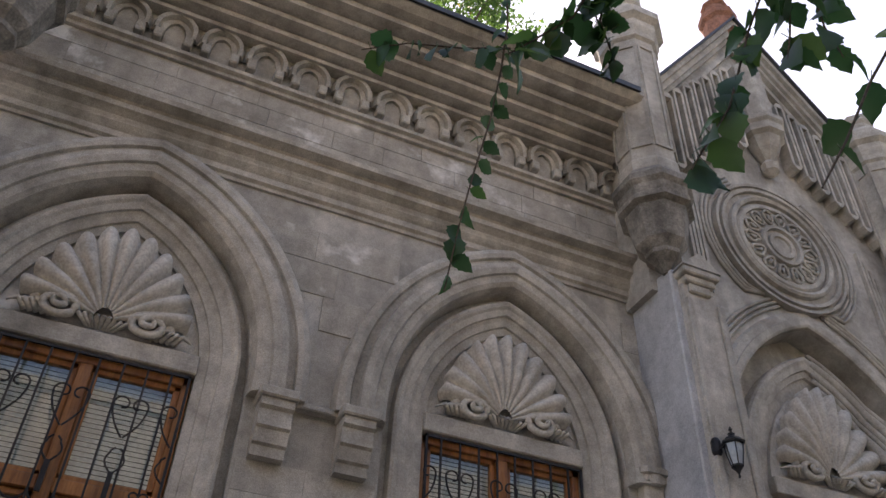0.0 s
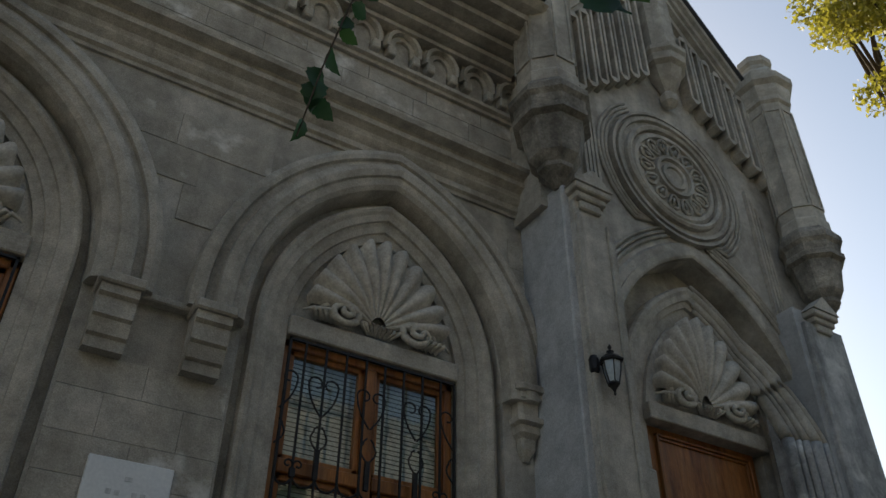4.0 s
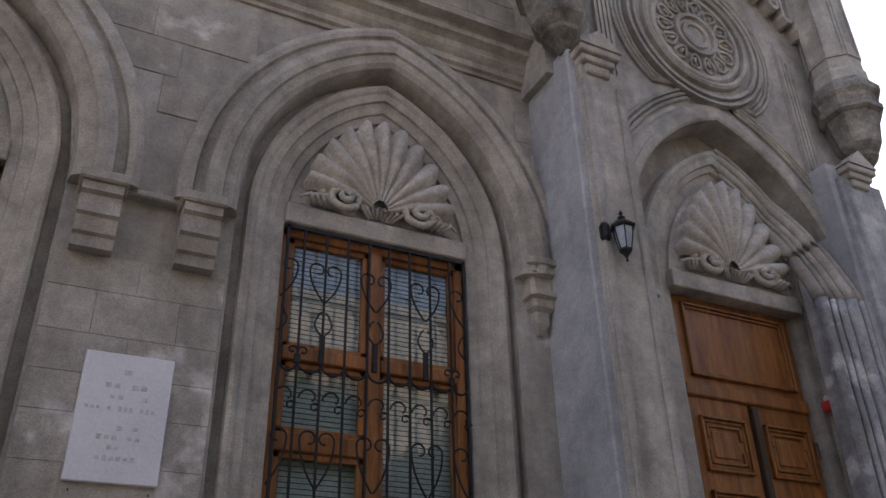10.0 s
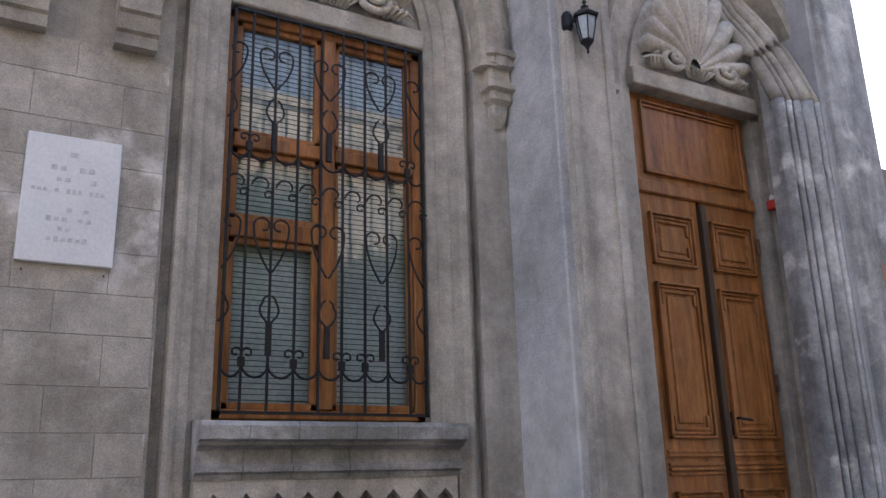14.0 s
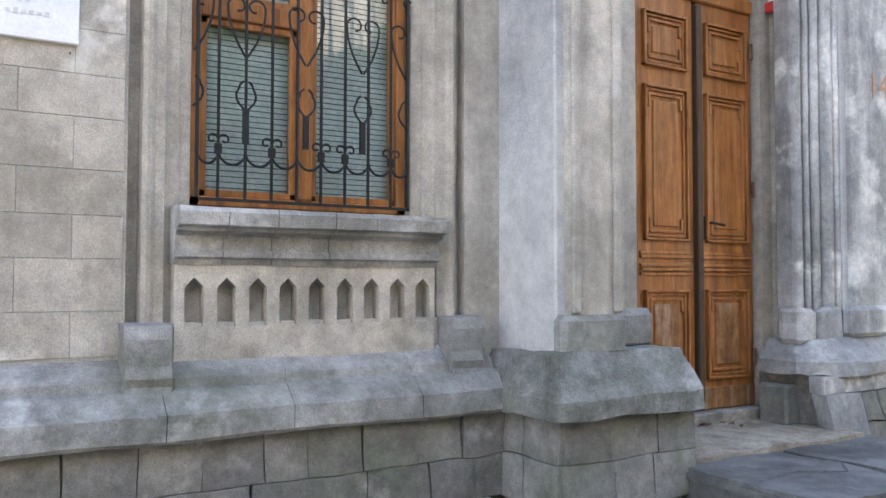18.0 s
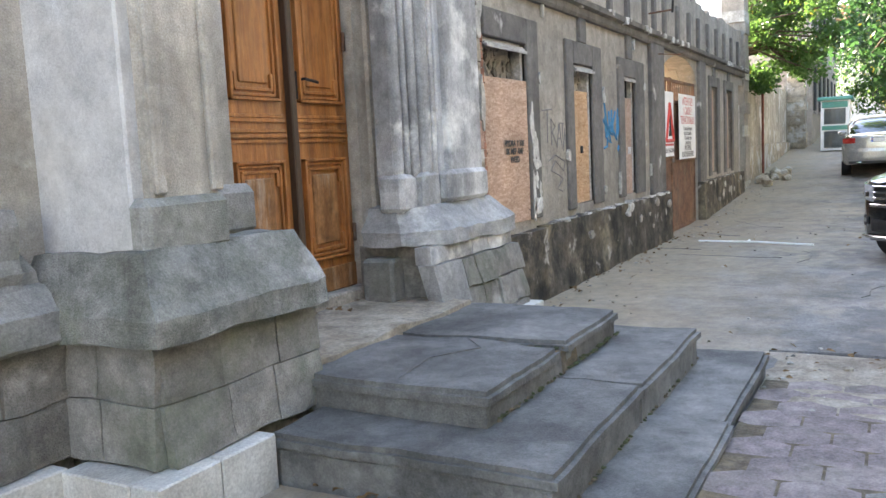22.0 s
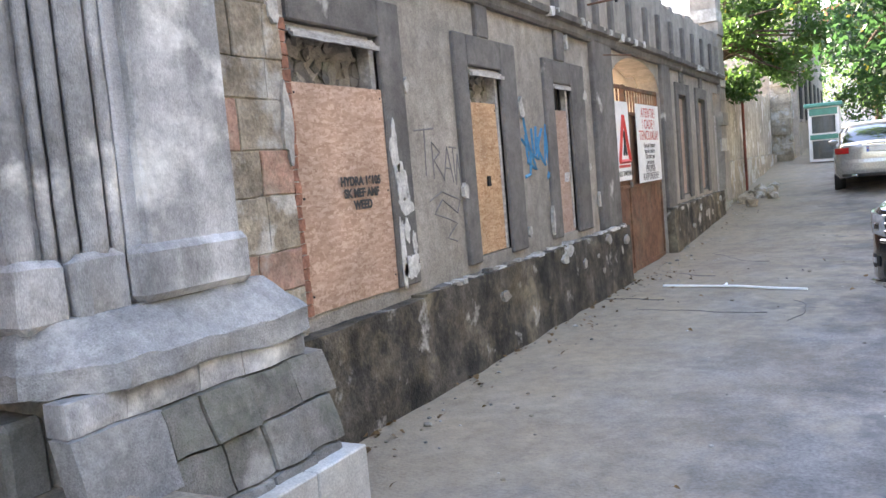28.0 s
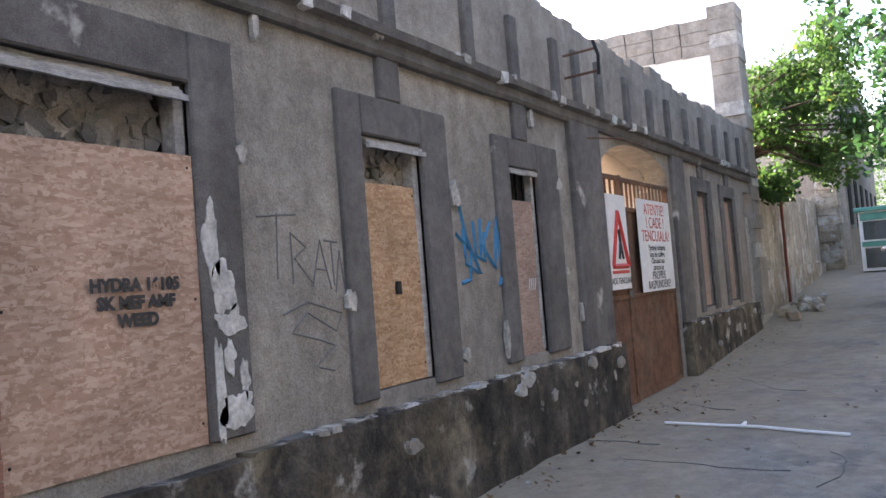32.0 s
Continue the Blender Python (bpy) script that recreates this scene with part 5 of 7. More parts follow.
for k in range(92):
    x = random.choice((random.uniform(9.7, 14.9), random.uniform(9.7, 14.9), random.uniform(17.7, 22.2)))
    w = random.uniform(0.05, 0.24)
    bm = B(x, x + w, RY - 0.135 + random.uniform(0, 0.05), RY - 0.02, 0.705, 0.705 + random.uniform(0.015, 0.04))
    part("plaster_chip", rough_up(bm, 0.02, 9, 1), random.choice((LIME_DULL, LIME, PLASTER, PLASTER_TRIM)), ruin)
for k in range(26):
    x = random.uniform(10, 23)
    w = random.uniform(0.03, 0.11)
    bm = B(x, x + w, RY - 0.14, RY - 0.02, 3.07 + random.uniform(-0.04, 0.03), 3.13 + random.uniform(-0.02, 0.01))
    part("plaster_chip", rough_up(bm, 0.02, 9, 1), random.choice((LIME, LIME_DULL)), ruin)


def board(name, x0, x1, z0, z1, y, material, label):
    b = thing(name, label, "board", "boards over the windows", at=((x0 + x1) / 2, y, z0))
    bm = B(x0, x1, y, y + 0.018, z0, z1)
    bmesh.ops.subdivide_edges(bm, edges=bm.edges[:], cuts=6, use_grid_fill=True)
    rough_up(bm, 0.006, 2.0)
    part("sheet", bm, material, b)
    for xx in (x0 + 0.03, x1 - 0.03):
        for zz in (z0 + 0.1, (z0 + z1) / 2, z1 - 0.06):
            part("screw", lathe(bmesh.new(), [(0.006, zz - 0.006), (0.006, zz + 0.006)], xx, y - 0.002, 6), IRON, b)
    return b


b1 = board("osb_board", 8.44, 9.428, 0.80, 2.15, RY - 0.012, OSB_RED, "large osb board with stencilled black lettering over a window")
letters("HYDRA 16105\nSK MEF AMF\nWEED", 9.07, RY - 0.024, 1.53, 0.076, BLACK, b1, "stencil", bold=0.004)
b2 = board("osb_board", 10.80, 11.42, 0.85, 2.13, RY + 0.03, OSB, "narrow osb board with a padlock hasp over a window")
part("hasp", rough_up(B(11.11, 11.15, RY + 0.005, RY + 0.03, 1.42, 1.50), 0.01, 20, 1), IRON, b2)
b3 = board("osb_board", 12.80, 13.34, 0.82, 2.12, RY + 0.03, OSB_OLD, "faded narrow osb board over a window")
for k in range(4):
    part("white_scrawl", tube(bmesh.new(), [(13.10 + 0.04 * k, RY + 0.026, 1.36), (13.13 + 0.04 * k, RY + 0.026, 1.46)], 0.006, 4), LIME, b3)

# rubble and broken lintels in the window heads
random.seed(21)
for x0, x1, z0, z1, nn in ((8.50, 9.34, 2.12, 2.46, 60), (10.82, 11.40, 2.10, 2.38, 34)):
    for k in range(nn):
        x, z = random.uniform(x0, x1), random.uniform(z0, z1)
        s = random.uniform(0.015, 0.042)
        bm = bmesh.new()
        bmesh.ops.create_cube(bm, size=2 * s, matrix=Matrix.Translation((x, RY + 0.15, z)) @ Matrix.Rotation(random.uniform(0, 3), 4, "Y"))
        part("rubble_stone", rough_up(bm, s * 0.7, 16, 2), random.choice((RUBBLE, PLASTER_TRIM, PLASTER, PLASTER)), ruin)
for x0, x1, z0, z1 in ((8.47, 9.34, 2.05, 2.5), (10.80, 11.42, 2.05, 2.42)):
    part("rubble_fill", rough_up(B(x0, x1, RY + 0.13, RY + 0.25, z0, z1), 0.05, 9, 9), PLASTER, ruin, "mortar and rubble fill")
for x0, x1, z in ((8.44, 9.44, 2.44), (10.80, 11.54, 2.37), (12.77, 13.36, 2.36)):
    bd = thing("broken_lintel", "splintered grey timber lintel over a boarded window", "lintel", at=((x0 + x1) / 2, RY, z))
    for k in range(5):
        zz = z + 0.02 * k - 0.03 + random.uniform(-0.006, 0.006)
        yy = RY - 0.05 + 0.022 * k
        bm = B(x0 + random.uniform(0, 0.05), x1 - random.uniform(0, 0.08), yy, yy + 0.02, zz, zz + 0.028)
        bmesh.ops.subdivide_edges(bm, edges=[e for e in bm.edges if abs(e.verts[0].co.x - e.verts[1].co.x) > 0.3], cuts=8)
        part("splinter", rough_up(bm, 0.008, 12), OLD_WOOD, bd)
for xx in (9.40, 11.44, 13.32, 12.80):
    part("window_post", B(xx - 0.03, xx + 0.03, RY + 0.02, RY + 0.12, 0.85, 2.45, bevel=0.005), OLD_WOOD, ruin, "grey weathered window frame post")
for k in range(4):
    xx = 12.88 + 0.13 * k
    part("window_bar", B(xx - 0.012, xx + 0.012, RY + 0.08, RY + 0.10, 2.12, 2.40), IRON, ruin)
def flake(x, z, rx, rz, y0, y1, seed, n=26):
    """A thin scale of plaster with a ragged outline."""
    prof = []
    for k in range(n):
        a = 2 * math.pi * k / n
        q = 0.85 + 0.55 * noise.noise((math.cos(a) * 1.6 + seed * 3.1, math.sin(a) * 1.6, seed)) + 0.18 * noise.noise((math.cos(a) * 6, math.sin(a) * 6 + seed, 2))
        prof.append((x + rx * q * math.cos(a) * (1.15 if abs(math.cos(a)) > 0.7 else 1), z + rz * q * math.sin(a)))
    bm = bmesh.new()
    prism_y(bm, prof, y0, y1)
    return bm


# bare white patch beside the first board
for k, (x, z, w, h) in enumerate(((9.50, 1.75, 0.09, 0.30), (9.55, 1.52, 0.13, 0.22), (9.60, 1.36, 0.16, 0.13), (9.57, 1.18, 0.06, 0.16), (9.66, 1.08, 0.05, 0.2), (9.60, 0.93, 0.17, 0.17), (9.50, 1.05, 0.05, 0.5))):
    part("bare_patch", flake(x, z, w * 0.62, h * 0.6, RY - 0.041, RY - 0.02, k), LIME, ruin)

# graffiti
def scribble(name, strokes, r, material):
    g = thing(name, "sprayed graffiti tag on the grey plaster wall", "graffiti", at=(strokes[0][0][0], RY, strokes[0][0][1]))
    for st in strokes:
        dense = []
        for a, b in zip(st, st[1:]):
            dense += [(a[0] + (b[0] - a[0]) * t / 4, RY - 0.001, a[1] + (b[1] - a[1]) * t / 4) for t in range(4)]
        dense.append((st[-1][0], RY - 0.001, st[-1][1]))
        part("stroke", tube(bmesh.new(), dense, r, 4), material, g)
    return g


scribble("graffiti", [[(11.95, 2.05), (12.02, 1.80), (12.22, 1.52), (12.0, 1.60), (11.98, 1.86)], [(11.88, 1.82), (12.08, 1.70), (12.05, 1.48), (11.92, 1.46)], [(12.14, 1.92), (12.16, 1.66), (12.30, 1.62), (12.30, 1.84)],
                     [(12.26, 1.94), (12.22, 1.66), (12.42, 1.92)], [(12.26, 1.74), (12.46, 1.56), (12.52, 1.96), (12.56, 1.50), (12.50, 1.42), (12.72, 1.58)]], 0.017, BLUE)
scribble("graffiti", [[(9.85, 1.88), (10.15, 1.90)], [(10.0, 1.90), (9.98, 1.55)], [(10.10, 1.80), (10.10, 1.52)], [(10.10, 1.80), (10.22, 1.72), (10.12, 1.66), (10.26, 1.52)], [(10.26, 1.50), (10.34, 1.76), (10.42, 1.48)],
                     [(10.29, 1.60), (10.39, 1.59)], [(10.38, 1.76), (10.50, 1.75)], [(10.44, 1.75), (10.45, 1.50)], [(10.46, 1.46), (10.51, 1.70), (10.55, 1.45)], [(10.0, 1.36), (10.2, 1.42), (10.5, 1.34), (10.44, 1.24), (10.2, 1.36), (10.06, 1.26), (10.3, 1.2), (10.42, 1.16), (10.24, 1.06), (10.4, 1.02)]], 0.006, GREY_SPRAY)

# stone jamb where the plaster has gone: squared tuff in courses, some of it reddish
PINK_STONE = mat("reddish tuff stone", (0.46, 0.27, 0.20), (0.34, 0.22, 0.165), 0.92, scale=4, fine=45, bump=0.7, stain=(0.30, 0.26, 0.20), stain_amt=0.8, vary=0.10, patch=((0.44, 0.39, 0.32), 2.6, 0.55, 0.1))
random.seed(8)
part("jamb_core", B(7.42, 8.355, RY - 0.034, RY + 0.02, 0.70, 3.0), YELLOW_STONE, ruin)
z, row = 0.72, 0
while z < 2.98:
    hgt = (0.27, 0.22, 0.30, 0.25)[row % 4]
    x = 7.40 + (0.0 if row % 2 else 0.13)
    while x < 8.30:
        w = min(random.uniform(0.24, 0.42), 8.36 - x)
        if 8.36 - x - w < 0.1:
            w = 8.36 - x
        bm = B(x + 0.002, x + w - 0.002, RY - 0.05 + random.uniform(0, 0.012), RY + 0.02, z + 0.002, min(z + hgt, 3.0) - 0.002, bevel=0.006)
        part("jamb_stone", rough_up(bm, 0.012, 6, 2), PINK_STONE if random.random() < 0.33 else YELLOW_STONE, ruin)
        x += w
    z += hgt
    row += 1
part("jamb_core", B(8.358, 8.436, RY - 0.012, RY + 0.10, 0.80, 2.52), LIME_DULL, ruin)
for k in range(24):
    zz = 0.80 + 0.071 * k
    bm = B(8.352 + random.uniform(0.0, 0.025), 8.437 - random.uniform(0, 0.012), RY - 0.035 + random.uniform(0, 0.012), RY + 0.05, zz, zz + 0.064)
    part("brick", rough_up(bm, 0.010, 9, 1), BRICK, ruin)
for k, (x, z, rx, rz) in enumerate(((7.95, 3.5, 0.40, 0.55), (8.30, 2.70, 0.07, 0.26), (8.33, 1.9, 0.04, 0.26))):
    part("plaster_remnant", flake(x, z, rx, rz, RY - 0.066, RY, 40 + k), LIME_DULL, ruin, "ragged remnant of old plaster")
for k in range(15):
    x = random.choice((random.uniform(9.8, 14.8), random.uniform(17.7, 22.2)))
    z = random.choice((random.uniform(0.55, 0.72), random.uniform(0.15, 0.6), random.uniform(2.9, 3.1)))
    yy = RY - (0.155 if z < 0.8 else 0.10)
    part("plaster_scale", flake(x, z, random.uniform(0.03, 0.12), random.uniform(0.02, 0.07), yy, yy + 0.04, 70 + k, 14), random.choice((LIME_DULL, PLASTER, PLASTER)), ruin)
for k, (x, z) in enumerate(((9.74, 2.2), (10.56, 1.4), (11.86, 2.1), (12.52, 1.0), (13.82, 1.5), (13.80, 2.3), (14.12, 1.1), (14.94, 1.8), (11.85, 0.95), (9.9, 2.9), (13.3, 2.85))):
    part("plaster_scale", flake(x, z, 0.03 + 0.015 * (k % 3), 0.05 + 0.03 * (k % 4), RY - 0.041, RY - 0.01, 120 + k, 14), LIME_DULL, ruin)

# metal gate with warning signs
gate = thing("metal_gate", "rusty brown double sheet metal gate hung with warning signs", "gate", at=(16.3, RY, 0))
for x0, x1, open_ in ((14.97, 15.72, -2), (15.72, 17.63, 0)):
    m = Matrix.Translation((x0, RY + 0.06, 0)) @ Matrix.Rotation(radians(open_), 4, "Z")
    w = x1 - x0
    lf = part("gate_leaf", B(0.04, w - 0.04, 0, 0.02, -0.03, 2.16, m=m), RUST, gate)
    for q in ((0, 0.05, 0.05, 2.55), (w - 0.05, w, 0.05, 2.52), (0, w, 0.005, 0.07), (0, w, 1.15, 1.20), (0, w, 2.14, 2.19), (0, w, 2.48, 2.53)):
        part("gate_rail", B(q[0], q[1], -0.02, 0.03, q[2], q[3], bevel=0.005, m=m), RUST, lf)
    n = int(w / 0.14)
    for k in range(1, n):
        part("gate_spike", B(w * k / n - 0.012, w * k / n + 0.012, -0.005, 0.015, 2.19, 2.48, m=m), RUST, lf)
part("lock", B(15.68, 15.78, RY + 0.0, RY + 0.05, 1.16, 1.24, bevel=0.01), PLASTER_TRIM, gate)
sign = thing("warning_sign", "white warning sign with red and black lettering on the gate", "sign", at=(16.8, RY, 1.2))
part("sheet", B(16.10, 17.42, RY - 0.012, RY - 0.004, 1.20, 2.30), SIGN, sign)
for txt, z, s, mt in (("ATENTIE!", 2.12, 0.19, RED), ("! CADE !", 1.96, 0.19, RED), ("TENCUIALA!", 1.80, 0.19, RED), ("Pastrati distanta", 1.69, 0.10, BLACK), ("fata de cladire.", 1.61, 0.10, BLACK), ("Circulati sau", 1.53, 0.10, BLACK), ("parcati pe", 1.45, 0.10, BLACK), ("PROPRIE", 1.34, 0.14, BLACK), ("RASPUNDERE!", 1.23, 0.14, BLACK)):
    letters(txt, 16.76, RY - 0.015, z, s, mt, sign, "lettering", spacing=1.05)
sign2 = thing("warning_sign", "white warning sign with a red triangle on the gate", "sign", at=(15.38, RY, 1.25))
part("sheet", B(15.06, 15.68, RY - 0.015, RY - 0.007, 1.27, 2.30), SIGN, sign2)
bm = bmesh.new()
tri = [(15.12, 1.52), (15.62, 1.52), (15.37, 2.12)]
for a, b in zip(tri, tri[1:] + tri[:1]):
    tube(bm, [(a[0], RY - 0.017, a[1]), (b[0], RY - 0.017, b[1])], 0.028, 4)
part("triangle", bm, RED, sign2)
bm = bmesh.new()
tube(bm, [(15.34, RY - 0.018, 1.60), (15.40, RY - 0.018, 1.78), (15.37, RY - 0.018, 1.92)], 0.022, 5)
tube(bm, [(15.40, RY - 0.018, 1.78), (15.46, RY - 0.018, 1.60)], 0.018, 5)
part("pictogram", bm, BLACK, sign2)
letters("CADE TENCUIALA", 15.37, RY - 0.018, 1.33, 0.095, BLACK, sign2, "lettering")
part("stripe", B(15.10, 15.64, RY - 0.018, RY - 0.014, 1.44, 1.475), RED, sign2)

# lit yard wall seen over the gate, cross wall and end pier
VAULT = mat("cream passage plaster", (0.78, 0.72, 0.61), (0.68, 0.61, 0.50), 0.9, scale=2, bump=0.3)
bm = bmesh.new()
rows = []
for k in range(21):
    a = math.pi * k / 20
    rows.append([bm.verts.new((16.3 - r * math.cos(a), y, 2.40 + (r / 1.32) * 0.55 * math.sin(a))) for r, y in ((1.34, RY + 0.30), (1.34, 5.7), (1.5, 5.7), (1.5, RY + 0.42))])
for a, b in zip(rows, rows[1:]):
    for i in range(4):
        bm.faces.new((a[i], a[(i + 1) % 4], b[(i + 1) % 4], b[i]))
part("passage_vault", bm, VAULT, ruin, "cream plastered barrel vault over the passage", smooth=True)
part("passage_wall", B(14.7, 14.96, RY + 0.42, 5.7, 0, 2.5), VAULT, ruin)
part("passage_wall", B(17.64, 17.9, RY + 0.42, 5.7, 0, 2.5), VAULT, ruin)
part("yard_wall", B(13.0, 20.0, 12.6, 12.9, 0, 4.6), LIME, ruin, "pale lime-washed yard wall")
WHITEWASH = mat("clean white plaster", (0.80, 0.80, 0.79), (0.72, 0.72, 0.70), 0.9, scale=2, bump=0.2)
part("cross_wall", rough_up(B(23.0, 23.35, RY + 0.45, 11.0, 0.2, 5.55), 0.03, 1.5, 5), WHITEWASH, ruin, "white plastered cross wall of the roofless house")
for k in range(12):
    for q in range(3):
        y = RY + 0.45 + 0.55 * k
        zz = 5.5 + 0.24 * q + 0.02 * k
        if q < 2 or random.random() < 0.7:
            part("wall_stone", rough_up(B(22.98, 23.36, y + 0.01, y + 0.54, zz + 0.005, zz + 0.235), 0.025, 5, 1), PLASTER, ruin)
for k in range(23):
    zz = 0.2 + 0.27 * k
    part("pier_stone", B(22.95 + random.uniform(-0.04, 0.03), 23.62 + random.uniform(-0.03, 0.03), RY - 0.06 + random.uniform(-0.03, 0.02), RY + 0.46, zz, zz + 0.268, bevel=0.004), PLASTER if k % 5 else LIME_DULL, ruin)
part("door_board", B(22.36, 22.94, RY + 0.06, RY + 0.08, 0.28, 2.3), OLD_WOOD, ruin)
for x0, x1 in ((18.92, 19.53), (20.62, 21.28)):
    part("window_board", B(x0, x1, RY + 0.05, RY + 0.07, 0.87, 2.5), OSB_OLD, ruin)
# sign bracket on the parapet
br = thing("metal_bracket", "rusty metal bracket sticking out of the parapet", "bracket", at=(14.3, RY, 3.5))
part("arm", tube(bmesh.new(), [(14.25, RY, 3.60), (14.28, 4.16, 3.62)], 0.014, 5), RUST, br)
part("arm", tube(bmesh.new(), [(14.25, RY, 3.38), (14.28, 4.16, 3.40)], 0.014, 5), RUST, br)
part("plate", tube(bmesh.new(), [(14.28, 4.16, 3.36), (14.28, 4.15, 3.55), (14.27, 4.19, 3.70)], 0.018, 5), IRON, br)
br = thing("metal_bracket", "thin metal bracket beside the gate", "bracket", at=(14.9, RY, 2.8))
part("arm", tube(bmesh.new(), [(14.55, RY - 0.05, 2.82), (14.93, RY - 0.3, 2.82)], 0.010, 5), RUST, br)
part("post", tube(bmesh.new(), [(14.95, RY - 0.02, 0.1), (14.95, RY - 0.02, 2.85)], 0.022, 5), IRON, br)

# ---- farther houses along the street ----
PIPE_RED = mat("rusty red paint", (0.24, 0.06, 0.04), (0.14, 0.05, 0.035), 0.7, scale=8, bump=0.3)
OLD_CREAM = mat("stained cream plaster", (0.50, 0.44, 0.345), (0.33, 0.285, 0.22), 0.92, scale=1.4, fine=60, bump=0.6, stain=(0.20, 0.18, 0.15), stain_amt=0.6, streak=0.3, patch=((0.58, 0.55, 0.49), 1.6, 0.56))
low = thing("old_wall", "crumbling stained plaster wall with exposed stone along the street", "wall")
bm = bmesh.new()
for k in range(22):
    x = 23.65 + 0.5 * k
    box(bm, x, x + 0.5, RY + 0.1, RY + 0.5, 0.0, 3.1 + 0.25 * noise.noise((k * 0.7, 1, 2)))
part("wall", bm, OLD_CREAM, low)
bm = B(23.7, 34.6, RY - 0.02, RY + 0.12, 0.0, 1.3)
bmesh.ops.subdivide_edges(bm, edges=[e for e in bm.edges if abs(e.verts[0].co.x - e.verts[1].co.x) > 1], cuts=30)
part("plinth", rough_up(bm, 0.05, 2), YELLOW_STONE, low)
part("drain_pipe", tube(bmesh.new(), [(26.2, RY - 0.05, 0.4), (26.2, RY - 0.05, 2.9)], 0.035, 6), PIPE_RED, low, "rusty red drain pipe")
for k in range(16):
    zz = 0.6 + 0.26 * k
    part("pier_stone", rough_up(B(33.6 + random.uniform(-0.05, 0.05), 34.4, 4.0 + random.uniform(-0.04, 0.04), 4.6, zz, zz + 0.255), 0.02, 5, 1), YELLOW_STONE, low)
random.seed(4)
rub = thing("rubble_heap", "small heap of fallen stones at the foot of the wall", "rubble", at=(24.5, 4.2, gz(24.5)))
for k in range(26):
    s = random.uniform(0.05, 0.17)
    bm = bmesh.new()
    x, y = 24.6 + random.gauss(0, 0.7), 4.25 - abs(random.gauss(0, 0.3))
    bmesh.ops.create_icosphere(bm, subdivisions=1, radius=s, matrix=Matrix.Translation((x, y, gz(x) + s * 0.5)))
    part("stone", rough_up(bm, s * 0.4, 8), YELLOW_STONE, rub)


def house(name, label, x0, x1, y0, y1, z0, h, material, rows, cols, roof=None, face="y"):
    hs = thing(name, label, "house", at=((x0 + x1) / 2, (y0 + y1) / 2, z0))
    part("wall", B(x0, x1, y0, y1, z0 - 2, z0 + h), material, hs)
    part("cornice", B(x0 - 0.15, x1 + 0.15, y0 - 0.15, y1 + 0.15, z0 + h - 0.3, z0 + h), material, hs)
    if roof:
        bm = bmesh.new()
        prism_x(bm, [(y0 - 0.3, z0 + h), ((y0 + y1) / 2, z0 + h + 2.2), (y1 + 0.3, z0 + h)], x0 - 0.3, x1 + 0.3)
        part("roof", bm, roof, hs, "red tiled roof")
    for r in range(rows):
        for c in range(cols):
            if face == "y":
                xc = x0 + (x1 - x0) * (c + 0.5) / cols
                zc = z0 + 1.2 + r * 3.0
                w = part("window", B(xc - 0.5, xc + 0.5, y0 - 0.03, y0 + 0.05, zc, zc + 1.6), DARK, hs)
                part("sill", B(xc - 0.6, xc + 0.6, y0 - 0.08, y0, zc - 0.1, zc), material, w)
            else:
                yc = y0 + (y1 - y0) * (c + 0.5) / cols
                zc = z0 + 1.2 + r * 3.0
                w = part("window", B(x0 - 0.03, x0 + 0.05, yc - 0.5, yc + 0.5, zc, zc + 1.6), DARK, hs)
                part("sill", B(x0 - 0.08, x0, yc - 0.6, yc + 0.6, zc - 0.1, zc), material, w)
    return hs


house("street_house", "two-storey grey plastered street house with dark windows", 35.0, 50.0, 3.9, 12.0, 1.2, 6.5, PLASTER, 2, 6)
house("far_house", "pale far house with a red tiled roof behind trees", 64, 70, -6, 10, 2.4, 6.0, LIME, 2, 5, BRICK, face="x")
kiosk = thing("kiosk", "small green and white glazed street kiosk", "kiosk", at=(32.6, 3.0, gz(32.6)))
kz = gz(32.6)
part("body", B(32.05, 33.2, 2.55, 3.40, kz, kz + 1.65), SIGN, kiosk)
part("roof", B(31.95, 33.3, 2.45, 3.5, kz + 1.62, kz + 1.74, bevel=0.02), GREEN, kiosk)
part("sign_board", B(32.02, 32.06, 2.6, 3.36, kz + 1.38, kz + 1.58), GREEN, kiosk)
part("window", B(32.03, 32.06, 2.66, 3.30, kz + 0.85, kz + 1.35), CAR_GLASS, kiosk)
part("band", B(32.02, 32.06, 2.6, 3.36, kz + 0.66, kz + 0.80), GREEN, kiosk)
part("lower_panel", B(32.03, 32.06, 2.66, 3.30, kz + 0.08, kz + 0.62), CAR_GLASS, kiosk)

# ---- cars ----
def car_paint(name, col, metal=0.3):
    return plain(name, col, 0.25, metal, coat=1.0)


BLACK_PAINT = car_paint("black car paint", (0.010, 0.010, 0.012), 0.0)
SILVER_PAINT = car_paint("silver car paint", (0.36, 0.355, 0.345), 0.4)
PEARL_PAINT = car_paint("pearl car paint", (0.55, 0.54, 0.51), 0.2)
GOLD_PAINT = car_paint("beige metallic car paint", (0.30, 0.28, 0.25), 0.4)
RUBBER = plain("tyre rubber", (0.02, 0.02, 0.02), 0.9)
CHROME = plain("chrome", (0.75, 0.75, 0.76), 0.15, 1.0)
RIM = plain("alloy rim", (0.35, 0.35, 0.36), 0.35, 0.9)
RED_LENS = plain("red tail lamp lens", (0.40, 0.012, 0.012), 0.15, coat=1.0)
CLEAR_LENS = plain("clear headlamp lens", (0.55, 0.57, 0.58), 0.1, 0.3, coat=1.0)
BLACK_TRIM = plain("black plastic trim", (0.015, 0.015, 0.016), 0.6)
